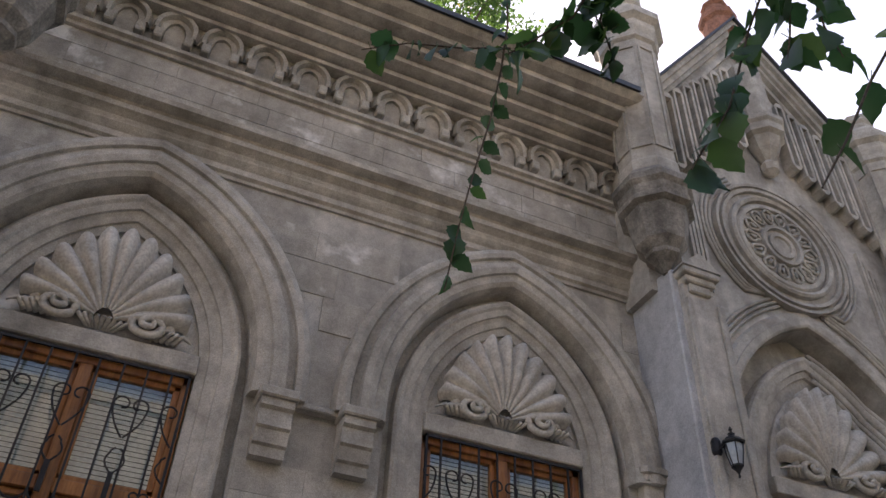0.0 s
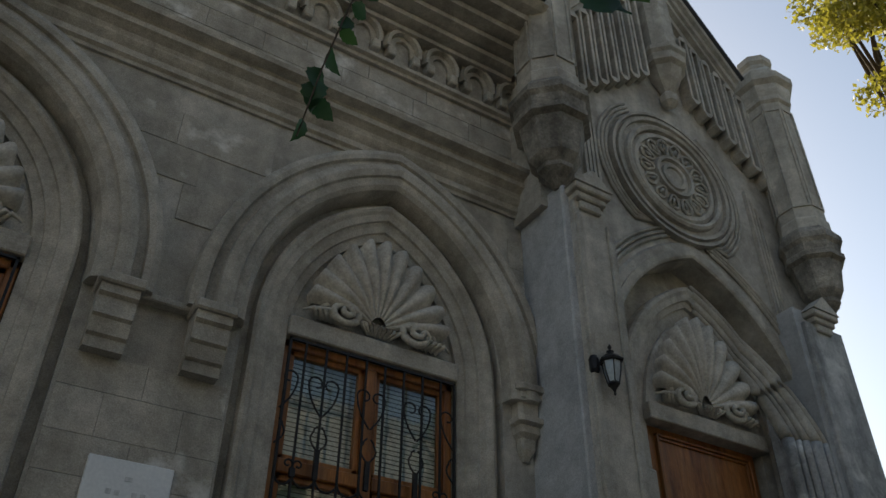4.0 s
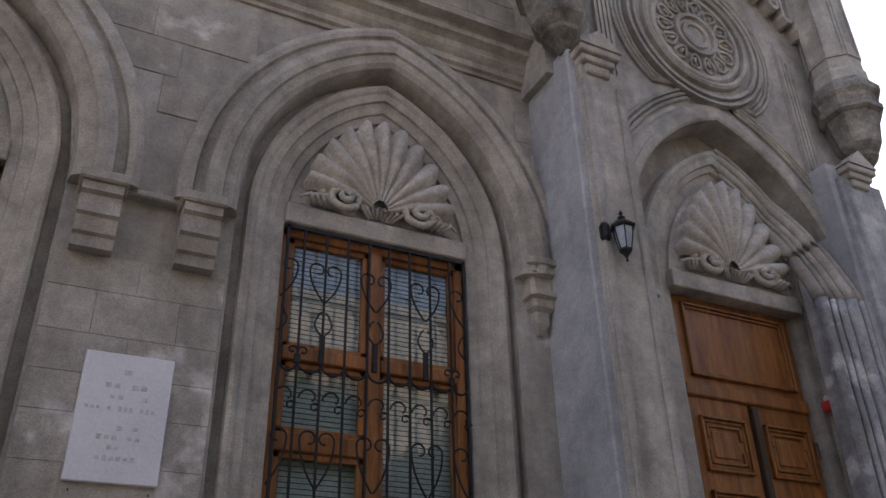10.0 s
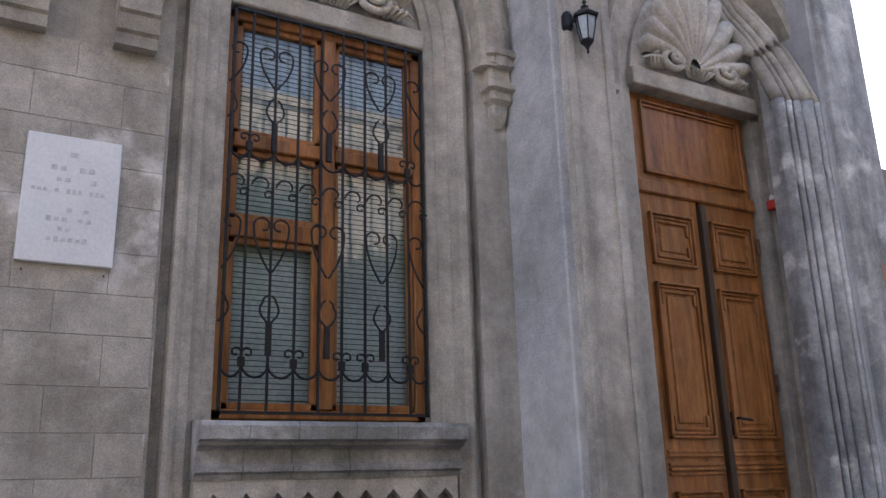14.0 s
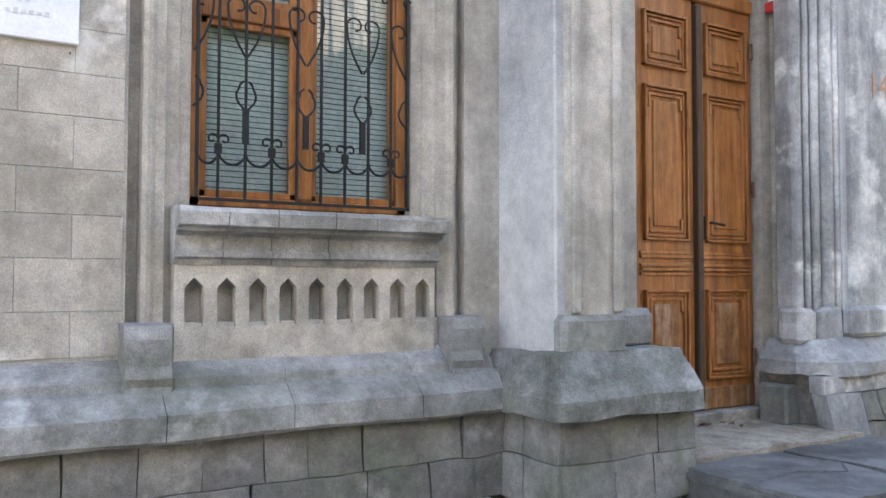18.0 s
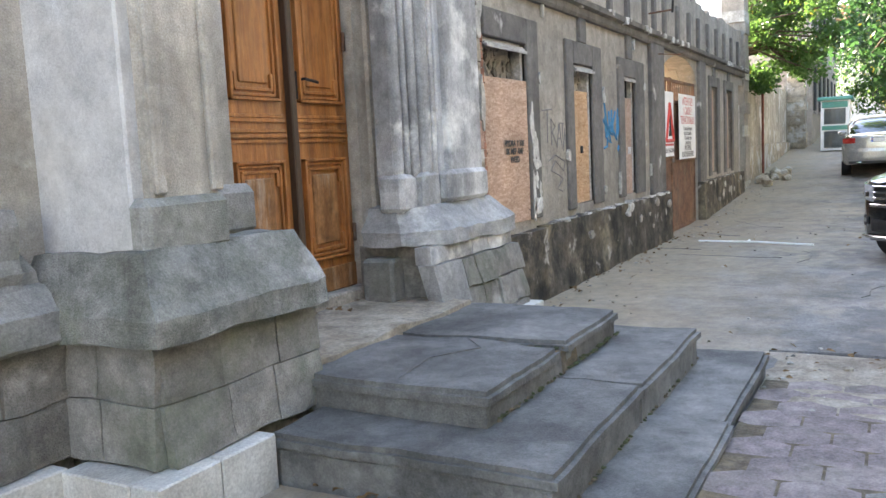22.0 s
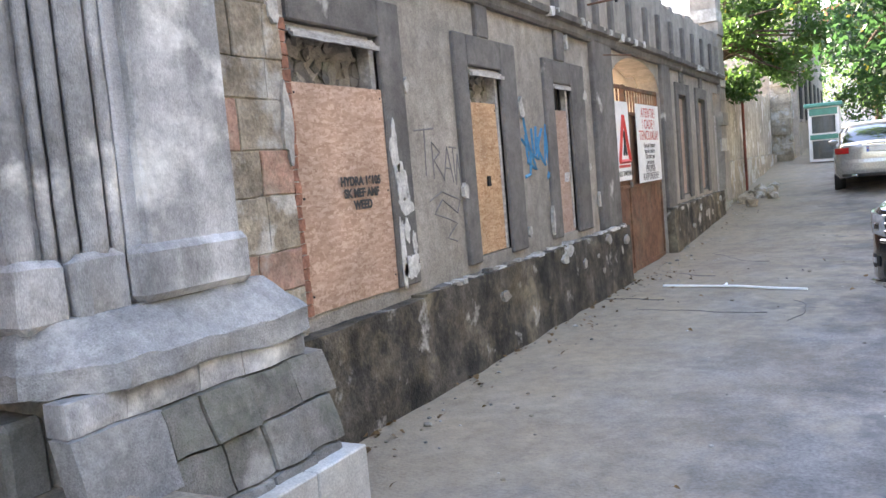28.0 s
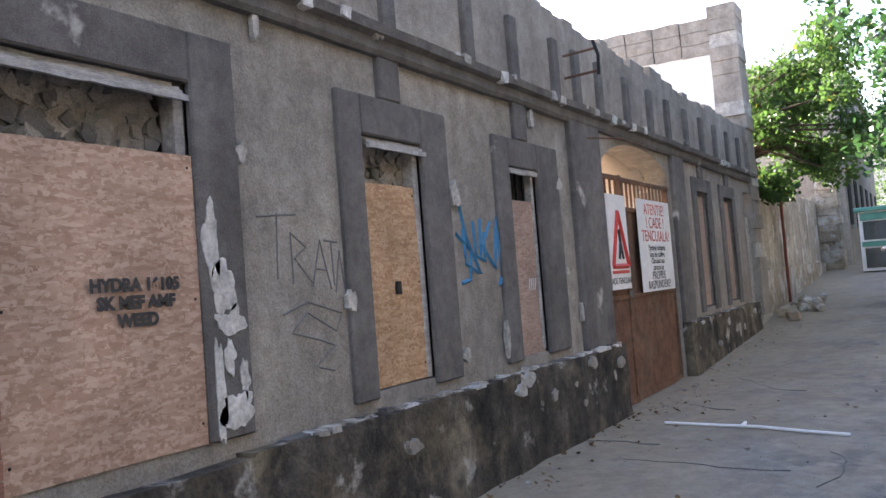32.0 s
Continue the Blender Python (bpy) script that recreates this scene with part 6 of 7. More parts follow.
PLATE_BLUE = plain("plate blue band", (0.02, 0.07, 0.35), 0.5)


def car(name, label, paint, length, width, height, suv, pos, turn, plate, rear_first=False, lower=None):
    """A car whose front (or rear) bumper is at its origin and which reaches along +x."""
    t = thing(name, label, "car", "parked cars", at=pos)
    M = Matrix.Translation(pos) @ Matrix.Rotation(radians(turn), 4, "Z")
    belt = 0.635 * height if suv else 0.66 * height
    hw, L = width / 2, length

    def X(x):
        return L - x if rear_first else x

    def plan(y):
        """How far the bumper has curved back at this distance from the middle line."""
        u = abs(y) / hw
        return (0.62 if rear_first else 1.0) * (0.10 * u ** 2 + 0.55 * max(0.0, u - 0.45) ** 2 + 3.2 * max(0.0, u - 0.74) ** 2)

    def loft(stations):
        """Stations of (x, z bottom, z top, half width at bottom, half width at top)."""
        bm = bmesh.new()
        rows = []
        for x, zb, zt, wb, wt in stations:
            dz = zt - zb
            half = [(0.90 * wb, zb), (wb, zb + 0.14 * dz), (wb, zb + 0.60 * dz), (wb + (wt - wb) * 0.75, zb + 0.88 * dz), (wt * 0.95, zb + 0.965 * dz), (wt * 0.7, zt), (0.0, zt + 0.02)]
            sec = [(-y, z) for y, z in half] + [(y, z) for y, z in half[-2::-1]]
            rows.append([bm.verts.new(M @ Vector((X(x), y, z))) for y, z in sec])
        for a, b in zip(rows, rows[1:]):
            for i in range(len(a) - 1):
                bm.faces.new((a[i], a[i + 1], b[i + 1], b[i]))
            bm.faces.new((a[-1], a[0], b[0], b[-1]))
        bm.faces.new(rows[0])
        bm.faces.new(rows[-1][::-1])
        bmesh.ops.recalc_face_normals(bm, faces=bm.faces[:])
        return bm

    def strip(nm, mt, y0, y1, lo, hi, off, lab="", parent=None, n=10, back=0.05):
        """A band that follows the curved end of the car from y0 to y1."""
        bm = bmesh.new()
        rows = []
        for k in range(n + 1):
            y = y0 + (y1 - y0) * k / n
            za = lo(y) if callable(lo) else lo
            zb = hi(y) if callable(hi) else hi
            x = (plan(y) - off) if not rear_first else (L - plan(y) + off)
            xb = x + back if not rear_first else x - back
            rows.append([bm.verts.new(M @ Vector((X(p), y, z))) for p, z in ((xb, za), (x + 0.2 * (xb - x), za), (x, za + 0.25 * (zb - za)), (x, za + 0.75 * (zb - za)), (x + 0.2 * (xb - x), zb), (xb, zb))])
        for a, b in zip(rows, rows[1:]):
            for i in range(6):
                j = (i + 1) % 6
                bm.faces.new((a[i], a[j], b[j], b[i]))
        bm.faces.new(rows[0])
        bm.faces.new(rows[-1][::-1])
        bmesh.ops.recalc_face_normals(bm, faces=bm.faces[:])
        return part(nm, bm, mt, parent or t, lab)

    nose = [(0.0, 0.33, 0.37), (0.02, 0.28, 0.52), (0.07, 0.25, 0.70), (0.16, 0.24, 0.82), (0.30, 0.23, 0.92), (0.52, 0.22, 0.975), (0.85, 0.22, 1.0)]
    hood = 0.93 if suv else 0.74
    cowl = belt * 1.05 if suv else belt * 0.95
    st = []
    for x, zb, w in nose:
        top = hood * 0.94 if x == 0 else hood + (cowl - hood) * min(1.0, (x / (0.27 * L)) ** 0.75)
        st.append((x, zb, top, hw * w, hw * w * (0.97 - 0.06 * min(1, x / 0.5))))
    st += [(0.27 * L, 0.22, cowl, hw, hw * 0.90), (0.33 * L, 0.22, belt, hw, hw * 0.90), (0.60 * L, 0.22, belt * 1.01, hw, hw * 0.90), (0.78 * L, 0.22, belt * 1.03, hw, hw * 0.89)]
    bh = belt * (1.03 if suv else 1.07)
    for x, zb, w in nose[::-1]:
        d = 0.62 * x
        st.append((L - d, zb + 0.04, bh * (0.93 if x == 0 else 1.0 - 0.05 * (1 - min(1, x / 0.5))), hw * w, hw * w * 0.90))
    st = sorted(st)
    body = part("body", loft(st), paint, t, smooth=True)
    es = body.modifiers.new("edge", "EDGE_SPLIT")
    es.split_angle = radians(38)
    r0 = 0.93 * L if suv else 0.87 * L
    r1 = 0.86 * L if suv else 0.70 * L
    base = belt * 0.98
    cab = [(0.255 * L, base, cowl + 0.01, hw * 0.84, hw * 0.80), (0.34 * L, base, belt + (height - belt) * 0.62, hw * 0.87, hw * 0.76), (0.415 * L, base, height - 0.05, hw * 0.88, hw * 0.69), (0.52 * L, base, height - 0.005, hw * 0.88, hw * 0.68), (0.66 * L, base, height - 0.01, hw * 0.88, hw * 0.67), (r1, base, height - 0.09, hw * 0.87, hw * 0.66), (r0, base, bh + 0.01, hw * 0.83, hw * 0.74)]
    part("glasshouse", loft(cab), CAR_GLASS, t, "tinted car windows", smooth=True)
    roofst = [(0.40 * L, height - 0.085, height - 0.055, hw * 0.70, hw * 0.70), (0.46 * L, height - 0.06, height - 0.012, hw * 0.71, hw * 0.70), (0.54 * L, height - 0.05, height + 0.008, hw * 0.71, hw * 0.70), (0.66 * L, height - 0.05, height + 0.003, hw * 0.70, hw * 0.69), (r1, height - 0.13, height - 0.078, hw * 0.68, hw * 0.68)]
    part("roof", loft(roofst), paint, t, smooth=True)
    for xa, wa, xb, zb in ((0.262 * L, 0.83, 0.41 * L, height - 0.055), (0.57 * L, 0.885, 0.565 * L, height - 0.05), (r0 - 0.01, 0.82, r1, height - 0.10)):
        for s in (-1, 1):
            part("pillar", tube(bmesh.new(), [M @ Vector((X(xa), s * hw * wa, belt)), M @ Vector((X(xa * 0.45 + xb * 0.55), s * hw * 0.80, belt + 0.62 * (zb - belt))), M @ Vector((X(xb), s * hw * 0.69, zb))], 0.024, 6), paint, t)
    R = 0.345 if suv else 0.325
    for xw in (0.195 * L, 0.785 * L):
        for s in (-1, 1):
            c = Vector((X(xw), s * (hw - 0.105), R))
            bm = bmesh.new()
            ring_y(bm, 0, 0, [(R * 0.66, -0.10), (R * 0.94, -0.11), (R, -0.08), (R, 0.08), (R * 0.94, 0.11), (R * 0.66, 0.10)], 28)
            bmesh.ops.transform(bm, matrix=M @ Matrix.Translation(c), verts=bm.verts[:])
            wheel = part("wheel", bm, RUBBER, t, "black tyre")
            bm = bmesh.new()
            ring_y(bm, 0, 0, [(R * 0.67, s * 0.09), (R * 0.60, s * 0.06), (R * 0.2, s * 0.08), (0.001, s * 0.085)], 20)
            for k in range(5):
                a = 2 * math.pi * k / 5
                box(bm, R * 0.12, R * 0.64, -0.01, 0.03, -0.035, 0.035, m=Matrix.Translation((0, s * 0.08, 0)) @ Matrix.Rotation(a, 4, "Y"))
            bmesh.ops.transform(bm, matrix=M @ Matrix.Translation(c), verts=bm.verts[:])
            part("rim", bm, RIM, wheel)
            bm = bmesh.new()
            ring_y(bm, 0, 0, [(R * 1.15, s * -0.02), (R * 1.15, s * 0.111), (R * 1.02, s * 0.110), (R * 1.02, -s * 0.02)], 28)
            bmesh.ops.transform(bm, matrix=M @ Matrix.Translation(c), verts=bm.verts[:])
            part("wheel_arch", bm, BLACK_TRIM, t)
            part("door_handle", tube(bmesh.new(), [M @ Vector((X(0.50 * L if xw < 0.5 * L else 0.70 * L), s * hw * 1.005, belt * 0.86)), M @ Vector((X(0.53 * L if xw < 0.5 * L else 0.73 * L), s * hw * 1.005, belt * 0.86))], 0.014, 6), paint, t)
    for s in (-1, 1):
        bm = bmesh.new()
        bmesh.ops.create_icosphere(bm, subdivisions=2, radius=1.0, matrix=M @ Matrix.Translation((X(0.315 * L), s * (hw * 0.92 + 0.12), belt + 0.09)) @ Matrix.Diagonal((0.08, 0.12, 0.075, 1)))
        part("mirror", bm, paint, t, smooth=True)
    if not rear_first:
        g0, g1 = hood - 0.25, hood - 0.05
        strip("grille", BLACK_TRIM, -hw * 0.56, hw * 0.56, g0, g1, 0.02, "black grille", back=0.08)
        for z0_, z1_, w in ((g0 - 0.035, g0, 0.62), (g0 + 0.05, g0 + 0.078, 0.56), (g0 + 0.115, g0 + 0.143, 0.56), (g1 - 0.015, g1 + 0.01, 0.58)):
            strip("grille_bar", CHROME, -hw * w, hw * w, z0_, z1_, 0.034)
        strip("emblem", CHROME, -0.055, 0.055, lambda y: g0 + 0.06 + 0.6 * abs(y), g1 - 0.02, 0.036, n=6)
        for s in (-1, 1):
            lamp = strip("headlamp", CLEAR_LENS, s * hw * 0.57, s * hw * 0.93, lambda y: g0 + 0.02 + 0.10 * (abs(y) / hw - 0.57), lambda y: g1 + 0.0 + 0.10 * (abs(y) / hw - 0.57), 0.022, "clear headlamp", n=12)
            strip("reflector", CHROME, s * hw * 0.64, s * hw * 0.72, g0 + 0.06, g1 - 0.05, 0.027, "", lamp, 4)
            strip("reflector", CHROME, s * hw * 0.76, s * hw * 0.84, g0 + 0.08, g1 - 0.04, 0.027, "", lamp, 4)
            fog = strip("fog_lamp_bezel", BLACK_TRIM, s * hw * 0.66, s * hw * 0.86, 0.42, 0.54, 0.016, "", None, 6)
            strip("fog_lamp", CLEAR_LENS, s * hw * 0.71, s * hw * 0.79, 0.455, 0.515, 0.022, "", fog, 4)
            part("wiper", tube(bmesh.new(), [M @ Vector((X(0.262 * L), s * 0.45, cowl + 0.03)), M @ Vector((X(0.268 * L), s * 0.45 - 0.5, cowl + 0.045))], 0.008, 5), BLACK_TRIM, t)
        strip("lower_grille", BLACK_TRIM, -hw * 0.60, hw * 0.60, 0.36, 0.50, 0.022, "black lower air intake")
        if lower:
            strip("bumper", lower, -hw * 0.93, hw * 0.93, 0.24, 0.655, 0.032, "dark grey bumper", n=18, back=0.10)
            strip("lower_grille", BLACK_TRIM, -hw * 0.5, hw * 0.5, 0.40, 0.52, 0.042)
        strip("bumper_trim", CHROME, -hw * 0.80, hw * 0.80, 0.28, 0.315, 0.05, "chrome lower lip", n=16)
        px, pz, out = -0.055, 0.60, -1
    else:
        for s in (-1, 1):
            strip("tail_lamp", RED_LENS, s * hw * 0.66, s * hw * 0.97, 0.79, 0.92, 0.016, "red tail lamp", n=10)
            strip("exhaust", CHROME, s * hw * 0.50, s * hw * 0.62, 0.29, 0.34, 0.03, n=3)
        strip("boot_trim", CHROME, -0.34, 0.34, 0.945, 0.97, 0.014, n=6)
        strip("bumper", paint, -hw * 0.93, hw * 0.93, 0.36, 0.66, 0.035, n=16)
        strip("bumper_trim", BLACK_TRIM, -hw * 0.82, hw * 0.82, 0.30, 0.37, 0.02, n=14)
        px, pz, out = -0.025, 0.86, -1
    if plate:
        pl = part("number_plate", B(px - 0.008, px + 0.02, -0.26, 0.26, pz - 0.056, pz + 0.056, bevel=0.004, m=M), SIGN, t, "white number plate")
        part("plate_band", B(px - 0.010, px - 0.004, 0.212, 0.256, pz - 0.052, pz + 0.052, m=M), PLATE_BLUE, pl)
        part("plate_mark", B(px - 0.0115, px - 0.004, 0.218, 0.248, pz + 0.004, pz + 0.034, m=M), ORANGE, pl)
        for q in (-1, 1):
            part("plate_edge", B(px - 0.0095, px - 0.004, -0.26, 0.26, pz + q * 0.053 - 0.003, pz + q * 0.053 + 0.003, m=M), BLACK, pl)
        if len(plate) > 1:
            w = letters(plate, 0, 0, 0, 0.105, BLACK, t, "plate_lettering", spacing=1.05)
            cxs = [v.co.x for v in w.data.vertices]
            w.parent = pl
            w.matrix_parent_inverse = Matrix()
            xm = (min(cxs) + max(cxs)) / 2
            w.data.transform(M @ Matrix.Translation((px - 0.0115, -0.025, pz - 0.037)) @ Matrix.Rotation(-math.pi / 2, 4, "Z") @ Matrix.Translation((-xm, 0, 0)))
    return t


DARK_BUMPER = plain("dark grey bumper plastic", (0.03, 0.03, 0.033), 0.5)
car("suv", "black sport utility car parked with its nose to the church", BLACK_PAINT, 4.7, 1.84, 1.70, True, (12.17, 1.13, 0.0), -39, "TVC 905")
car("suv", "pale pearl sport utility car with a dark bumper on the street", PEARL_PAINT, 4.5, 1.82, 1.66, True, (7.26, 0.93, 0.0), -52, "WSS 525", lower=DARK_BUMPER)
car("sedan", "silver sedan parked with its tail lamps towards the church", SILVER_PAINT, 4.75, 1.80, 1.46, False, (24.4, 1.52, gz(25.3)), 1.5, "-", rear_first=True)
car("hatchback", "grey beige car parked beyond the silver sedan", GOLD_PAINT, 4.3, 1.75, 1.50, False, (27.3, -0.55, gz(27.5) + 0.02), 10, "")

# ---- trees ----
def leaf_quads(n, sampler, size, seed):
    """Many small pointed leaves as one mesh, as lists."""
    rng = np.random.default_rng(seed)
    v, f = [], []
    for _ in range(n):
        c = sampler(rng)
        u = rng.normal(size=3)
        u /= np.linalg.norm(u)
        w = np.cross(u, rng.normal(size=3))
        w /= np.linalg.norm(w)
        s = size * rng.uniform(0.6, 1.3)
        b = len(v)
        v += [c, c + u * s * 0.5 + w * s * 0.28, c + u * s, c + u * s * 0.5 - w * s * 0.28]
        f.append((b, b + 1, b + 2, b + 3))
    return v, f


def tree(name, label, base, trunk_h, trunk_r, clumps, leaf_n, leaf_size, material, seed, lean=(0, 0), white=0.0):
    t = thing(name, label, "tree", at=base)
    rng = random.Random(seed)
    bx, by, bz = base
    top = Vector((bx + lean[0], by + lean[1], bz + trunk_h))
    pts = [Vector(base).lerp(top, k / 6) + 0.06 * Vector(noise.noise_vector(Vector((k, seed, 0)))) for k in range(7)]
    pts[0] = Vector((bx, by, bz - 0.1))
    bm = bmesh.new()
    tube(bm, pts, trunk_r, 10, trunk_r * 0.6)
    part("trunk", bm, BARK, t, smooth=True)
    if white:
        part("whitewash", tube(bmesh.new(), [(bx, by, bz), (bx, by, bz + white)], trunk_r * 1.06, 10), LIME, t, "whitewashed lower trunk")
    for c, r in clumps:
        bm = bmesh.new()
        c = Vector(c)
        mid = top.lerp(c, 0.5) + Vector((rng.uniform(-0.3, 0.3), rng.uniform(-0.3, 0.3), 0.25))
        tube(bm, [pts[4], top.lerp(pts[4], 0.4).lerp(mid, 0.5), mid, c], trunk_r * 0.45, 6, 0.02)
        part("limb", bm, BARK, t, smooth=True)
    cl = [(np.array(c), r) for c, r in clumps]
    tot = sum(r ** 2 for _, r in cl)
    prob = [r ** 2 / tot for _, r in cl]

    def sampler(g):
        c, r = cl[g.choice(len(cl), p=prob)]
        d = g.normal(size=3)
        d /= np.linalg.norm(d)
        rad = r * g.uniform(0.25, 1.0) ** 0.5
        q = c + d * rad * np.array([1.0, 1.0, 0.75])
        return q + 0.25 * r * np.array(noise.noise_vector(Vector(q * 1.3)))

    v, f = leaf_quads(leaf_n, sampler, leaf_size, seed)
    me = bpy.data.meshes.new("crown")
    me.from_pydata([tuple(p) for p in v], [], f)
    me.materials.append(material)
    me.materials.append(LEAF_YELLOW)
    rng2 = np.random.default_rng(seed + 1)
    me.polygons.foreach_set("material_index", (rng2.random(len(f)) < 0.008).astype(np.int32))
    ob = new("crown", me)
    ob.parent = t
    ob.matrix_parent_inverse = Matrix.Translation(-t.location)
    ob["kind"] = "stuff"
    return t


def clump_set(center, spread, n, r, seed):
    g = random.Random(seed)
    return [((center[0] + g.uniform(-1, 1) * spread[0], center[1] + g.uniform(-1, 1) * spread[1], center[2] + g.uniform(-1, 1) * spread[2]), r * g.uniform(0.7, 1.25)) for _ in range(n)]


tree("street_tree", "large leafy street tree with a thick dark trunk beside the cars", (20.0, -0.20, gz(20)), 4.6, 0.36,
     clump_set((18.6, 0.2, 4.6), (3.4, 1.9, 1.3), 26, 0.85, 1) + clump_set((21.5, 1.0, 3.7), (1.8, 1.1, 0.9), 14, 0.65, 21) + clump_set((19.5, -2.5, 4.2), (3.5, 1.5, 1.6), 16, 1.0, 22), 30000, 0.13, LEAF_DARK, 31)
tree("wall_tree", "young green tree leaning over the end of the ruined wall", (24.4, 5.3, gz(24.4)), 3.4, 0.08,
     clump_set((25.0, 3.7, 4.6), (1.5, 0.9, 1.9), 22, 0.5, 2) + clump_set((25.4, 3.2, 3.5), (1.2, 0.8, 0.7), 9, 0.45, 23) + clump_set((24.6, 4.1, 3.7), (0.9, 0.4, 0.9), 9, 0.42, 24), 15000, 0.12, LEAF, 32)
tree("street_tree", "leafy tree with a whitewashed trunk beyond the cars", (23.5, 0.35, gz(23.5)), 3.2, 0.11, clump_set((25.5, -0.6, 4.8), (2.4, 2.4, 1.4), 18, 0.9, 3), 12000, 0.13, LEAF, 33, white=1.7)
for k, (x, y, s) in enumerate(((33, -2.5, 1.2), (39, 0.4, 1.3), (46, -1.5, 1.5), (54, 1.5, 1.7), (37, -6, 1.4), (29.5, -4.5, 1.3), (44, -5, 1.5))):
    tree("street_tree", "sunlit leafy tree far down the street", (x, y, gz(x)), 3.0, 0.2, clump_set((x, y, gz(x) + 3.6), (2.6, 2.6, 2.1), 18, 1.05 * s, 10 + k), 9000, 0.18, LEAF, 40 + k)
tree("yard_tree", "autumn tinted tree rising beside the church gable", (18.0, 7.0, 0.0), 13.0, 0.25, clump_set((13.0, 4.6, 14.6), (0.9, 0.6, 1.4), 14, 0.6, 5), 7000, 0.13, LEAF_YELLOW, 60, lean=(-2.0, -1.0))
tree("yard_tree", "tall green tree rising behind the church roof", (5.0, 13.0, 0.0), 17.0, 0.3, clump_set((5.4, 12.3, 22.2), (2.2, 1.2, 1.4), 12, 0.9, 6), 6000, 0.16, LEAF, 61)
# canopy out of view, added only to keep sun off street and cars
tree("street_tree", "unseen leafy tree added to shade the parked cars", (13.5, -3.2, 0.0), 3.6, 0.24, clump_set((12.0, -2.4, 6.4), (4.5, 2.2, 0.9), 18, 1.2, 7), 10000, 0.14, LEAF, 62)

# houses across the street, behind the camera: unseen, added to block low sky light
house("opposite_house", "unseen plain house across the street, added to block low sky", -30, -6, -24, -13, 0.0, 14.0, PLASTER, 4, 5)
house("opposite_house", "unseen plain house across the street, added to block low sky", -4, 16, -25, -13.5, 0.0, 13.0, PLASTER, 4, 5)
house("opposite_house", "unseen plain house across the street, added to block low sky", 18, 46, -26, -13.0, 0.0, 11.0, PLASTER, 3, 6)
# trees out of view, added to cut light and darken the window reflections
for k, (x, y) in enumerate(((-8.0, -8.5), (-4.2, -9.0), (-0.5, -8.0), (3.2, -9.0), (6.8, -8.2), (10.5, -9.0))):
    tree("street_tree", "broad unseen leafy tree across the street", (x, y, gz(x)), 3.4, 0.25, clump_set((x, y, 4.6), (2.2, 1.6, 2.4), 20, 1.4, 70 + k), 9000, 0.30, LEAF, 80 + k)
fence = thing("slat_fence", "reddish brown horizontal slat fence behind the tree", "fence", at=(21.5, -3.0, gz(22)))
for k in range(7):
    part("slat", B(21.4, 21.44, -5.2, -0.75, gz(22) + 0.25 + 0.24 * k, gz(22) + 0.44 + 0.24 * k), BRICK, fence)
for y in (-5.1, -3.0, -0.85):
    part("post", B(21.44, 21.52, y - 0.04, y + 0.04, gz(22) - 0.1, gz(22) + 1.95), OLD_WOOD, fence)

# ---- hanging branch in front of the facade ----
branch = thing("linden_tree", "street tree with leafy twigs hanging before the church", "tree", at=(2.6, -3.2, 0.19))
part("trunk", tube(bmesh.new(), [(2.6, -3.2, 0.1), (2.62, -3.1, 2.5), (2.7, -2.9, 5.0), (2.9, -2.5, 6.8)], 0.20, 10, 0.12), BARK, branch, smooth=True)
part("limb", tube(bmesh.new(), [(2.7, -2.9, 5.0), (2.8, -1.5, 6.9), (2.9, 0.2, 7.3), (2.6, 2.3, 6.6)], 0.08, 8, 0.015), BARK, branch, smooth=True)


def one_leaf(size, bend):
    """A serrated oval leaf, folded along its midrib, lying along +x."""
    bm = bmesh.new()
    n = 9
    mid, lef, rig = [], [], []
    for k in range(n + 1):
        t = k / n
        w = 0.36 * math.sin(math.pi * t ** 0.8) * (1 + (0.14 if k % 2 else -0.06)) * size
        x = size * t
        z = -bend * size * t * t
        mid.append(bm.verts.new((x, 0, z)))
        lef.append(bm.verts.new((x + 0.04 * size, w, z + 0.22 * w)))
        rig.append(bm.verts.new((x + 0.04 * size, -w, z + 0.22 * w)))
    for k in range(n):
        bm.faces.new((mid[k], mid[k + 1], lef[k + 1], lef[k]))
        bm.faces.new((mid[k], rig[k], rig[k + 1], mid[k + 1]))
    tube(bm, [(-0.25 * size, 0, 0.06 * size), (0, 0, 0)], 0.012 * size, 4)
    return bm


leaf_meshes = [finish("leaf", one_leaf(1.0, b), m_, True) for b, m_ in ((0.25, LEAF), (0.45, LEAF_DARK), (0.1, LEAF_DARK), (0.6, LEAF_DARK))]
rng = random.Random(77)
Y0 = 2.0


def twig(points, leaves, size, seed, r=0.006):
    g = random.Random(seed)
    pts = [Vector(p) for p in points]
    tw = part("twig", tube(bmesh.new(), pts, r, 5, r * 0.5), BARK, branch)
    total = sum((b - a).length for a, b in zip(pts, pts[1:]))
    for k in range(leaves):
        d = total * (k + g.random() * 0.8) / leaves
        for a, b in zip(pts, pts[1:]):
            if d <= (b - a).length:
                p = a.lerp(b, d / (b - a).length)
                break
            d -= (b - a).length
        ob = new("leaf", g.choice(leaf_meshes))
        ob.parent = tw
        s = size * g.uniform(0.65, 1.2)
        rot = Euler((g.uniform(-0.9, 0.9), g.uniform(0.2, 1.5), g.choice((0.0, math.pi)) + g.uniform(-0.9, 0.9)))
        ob.matrix_local = Matrix.LocRotScale(p, rot, (s, s, s))


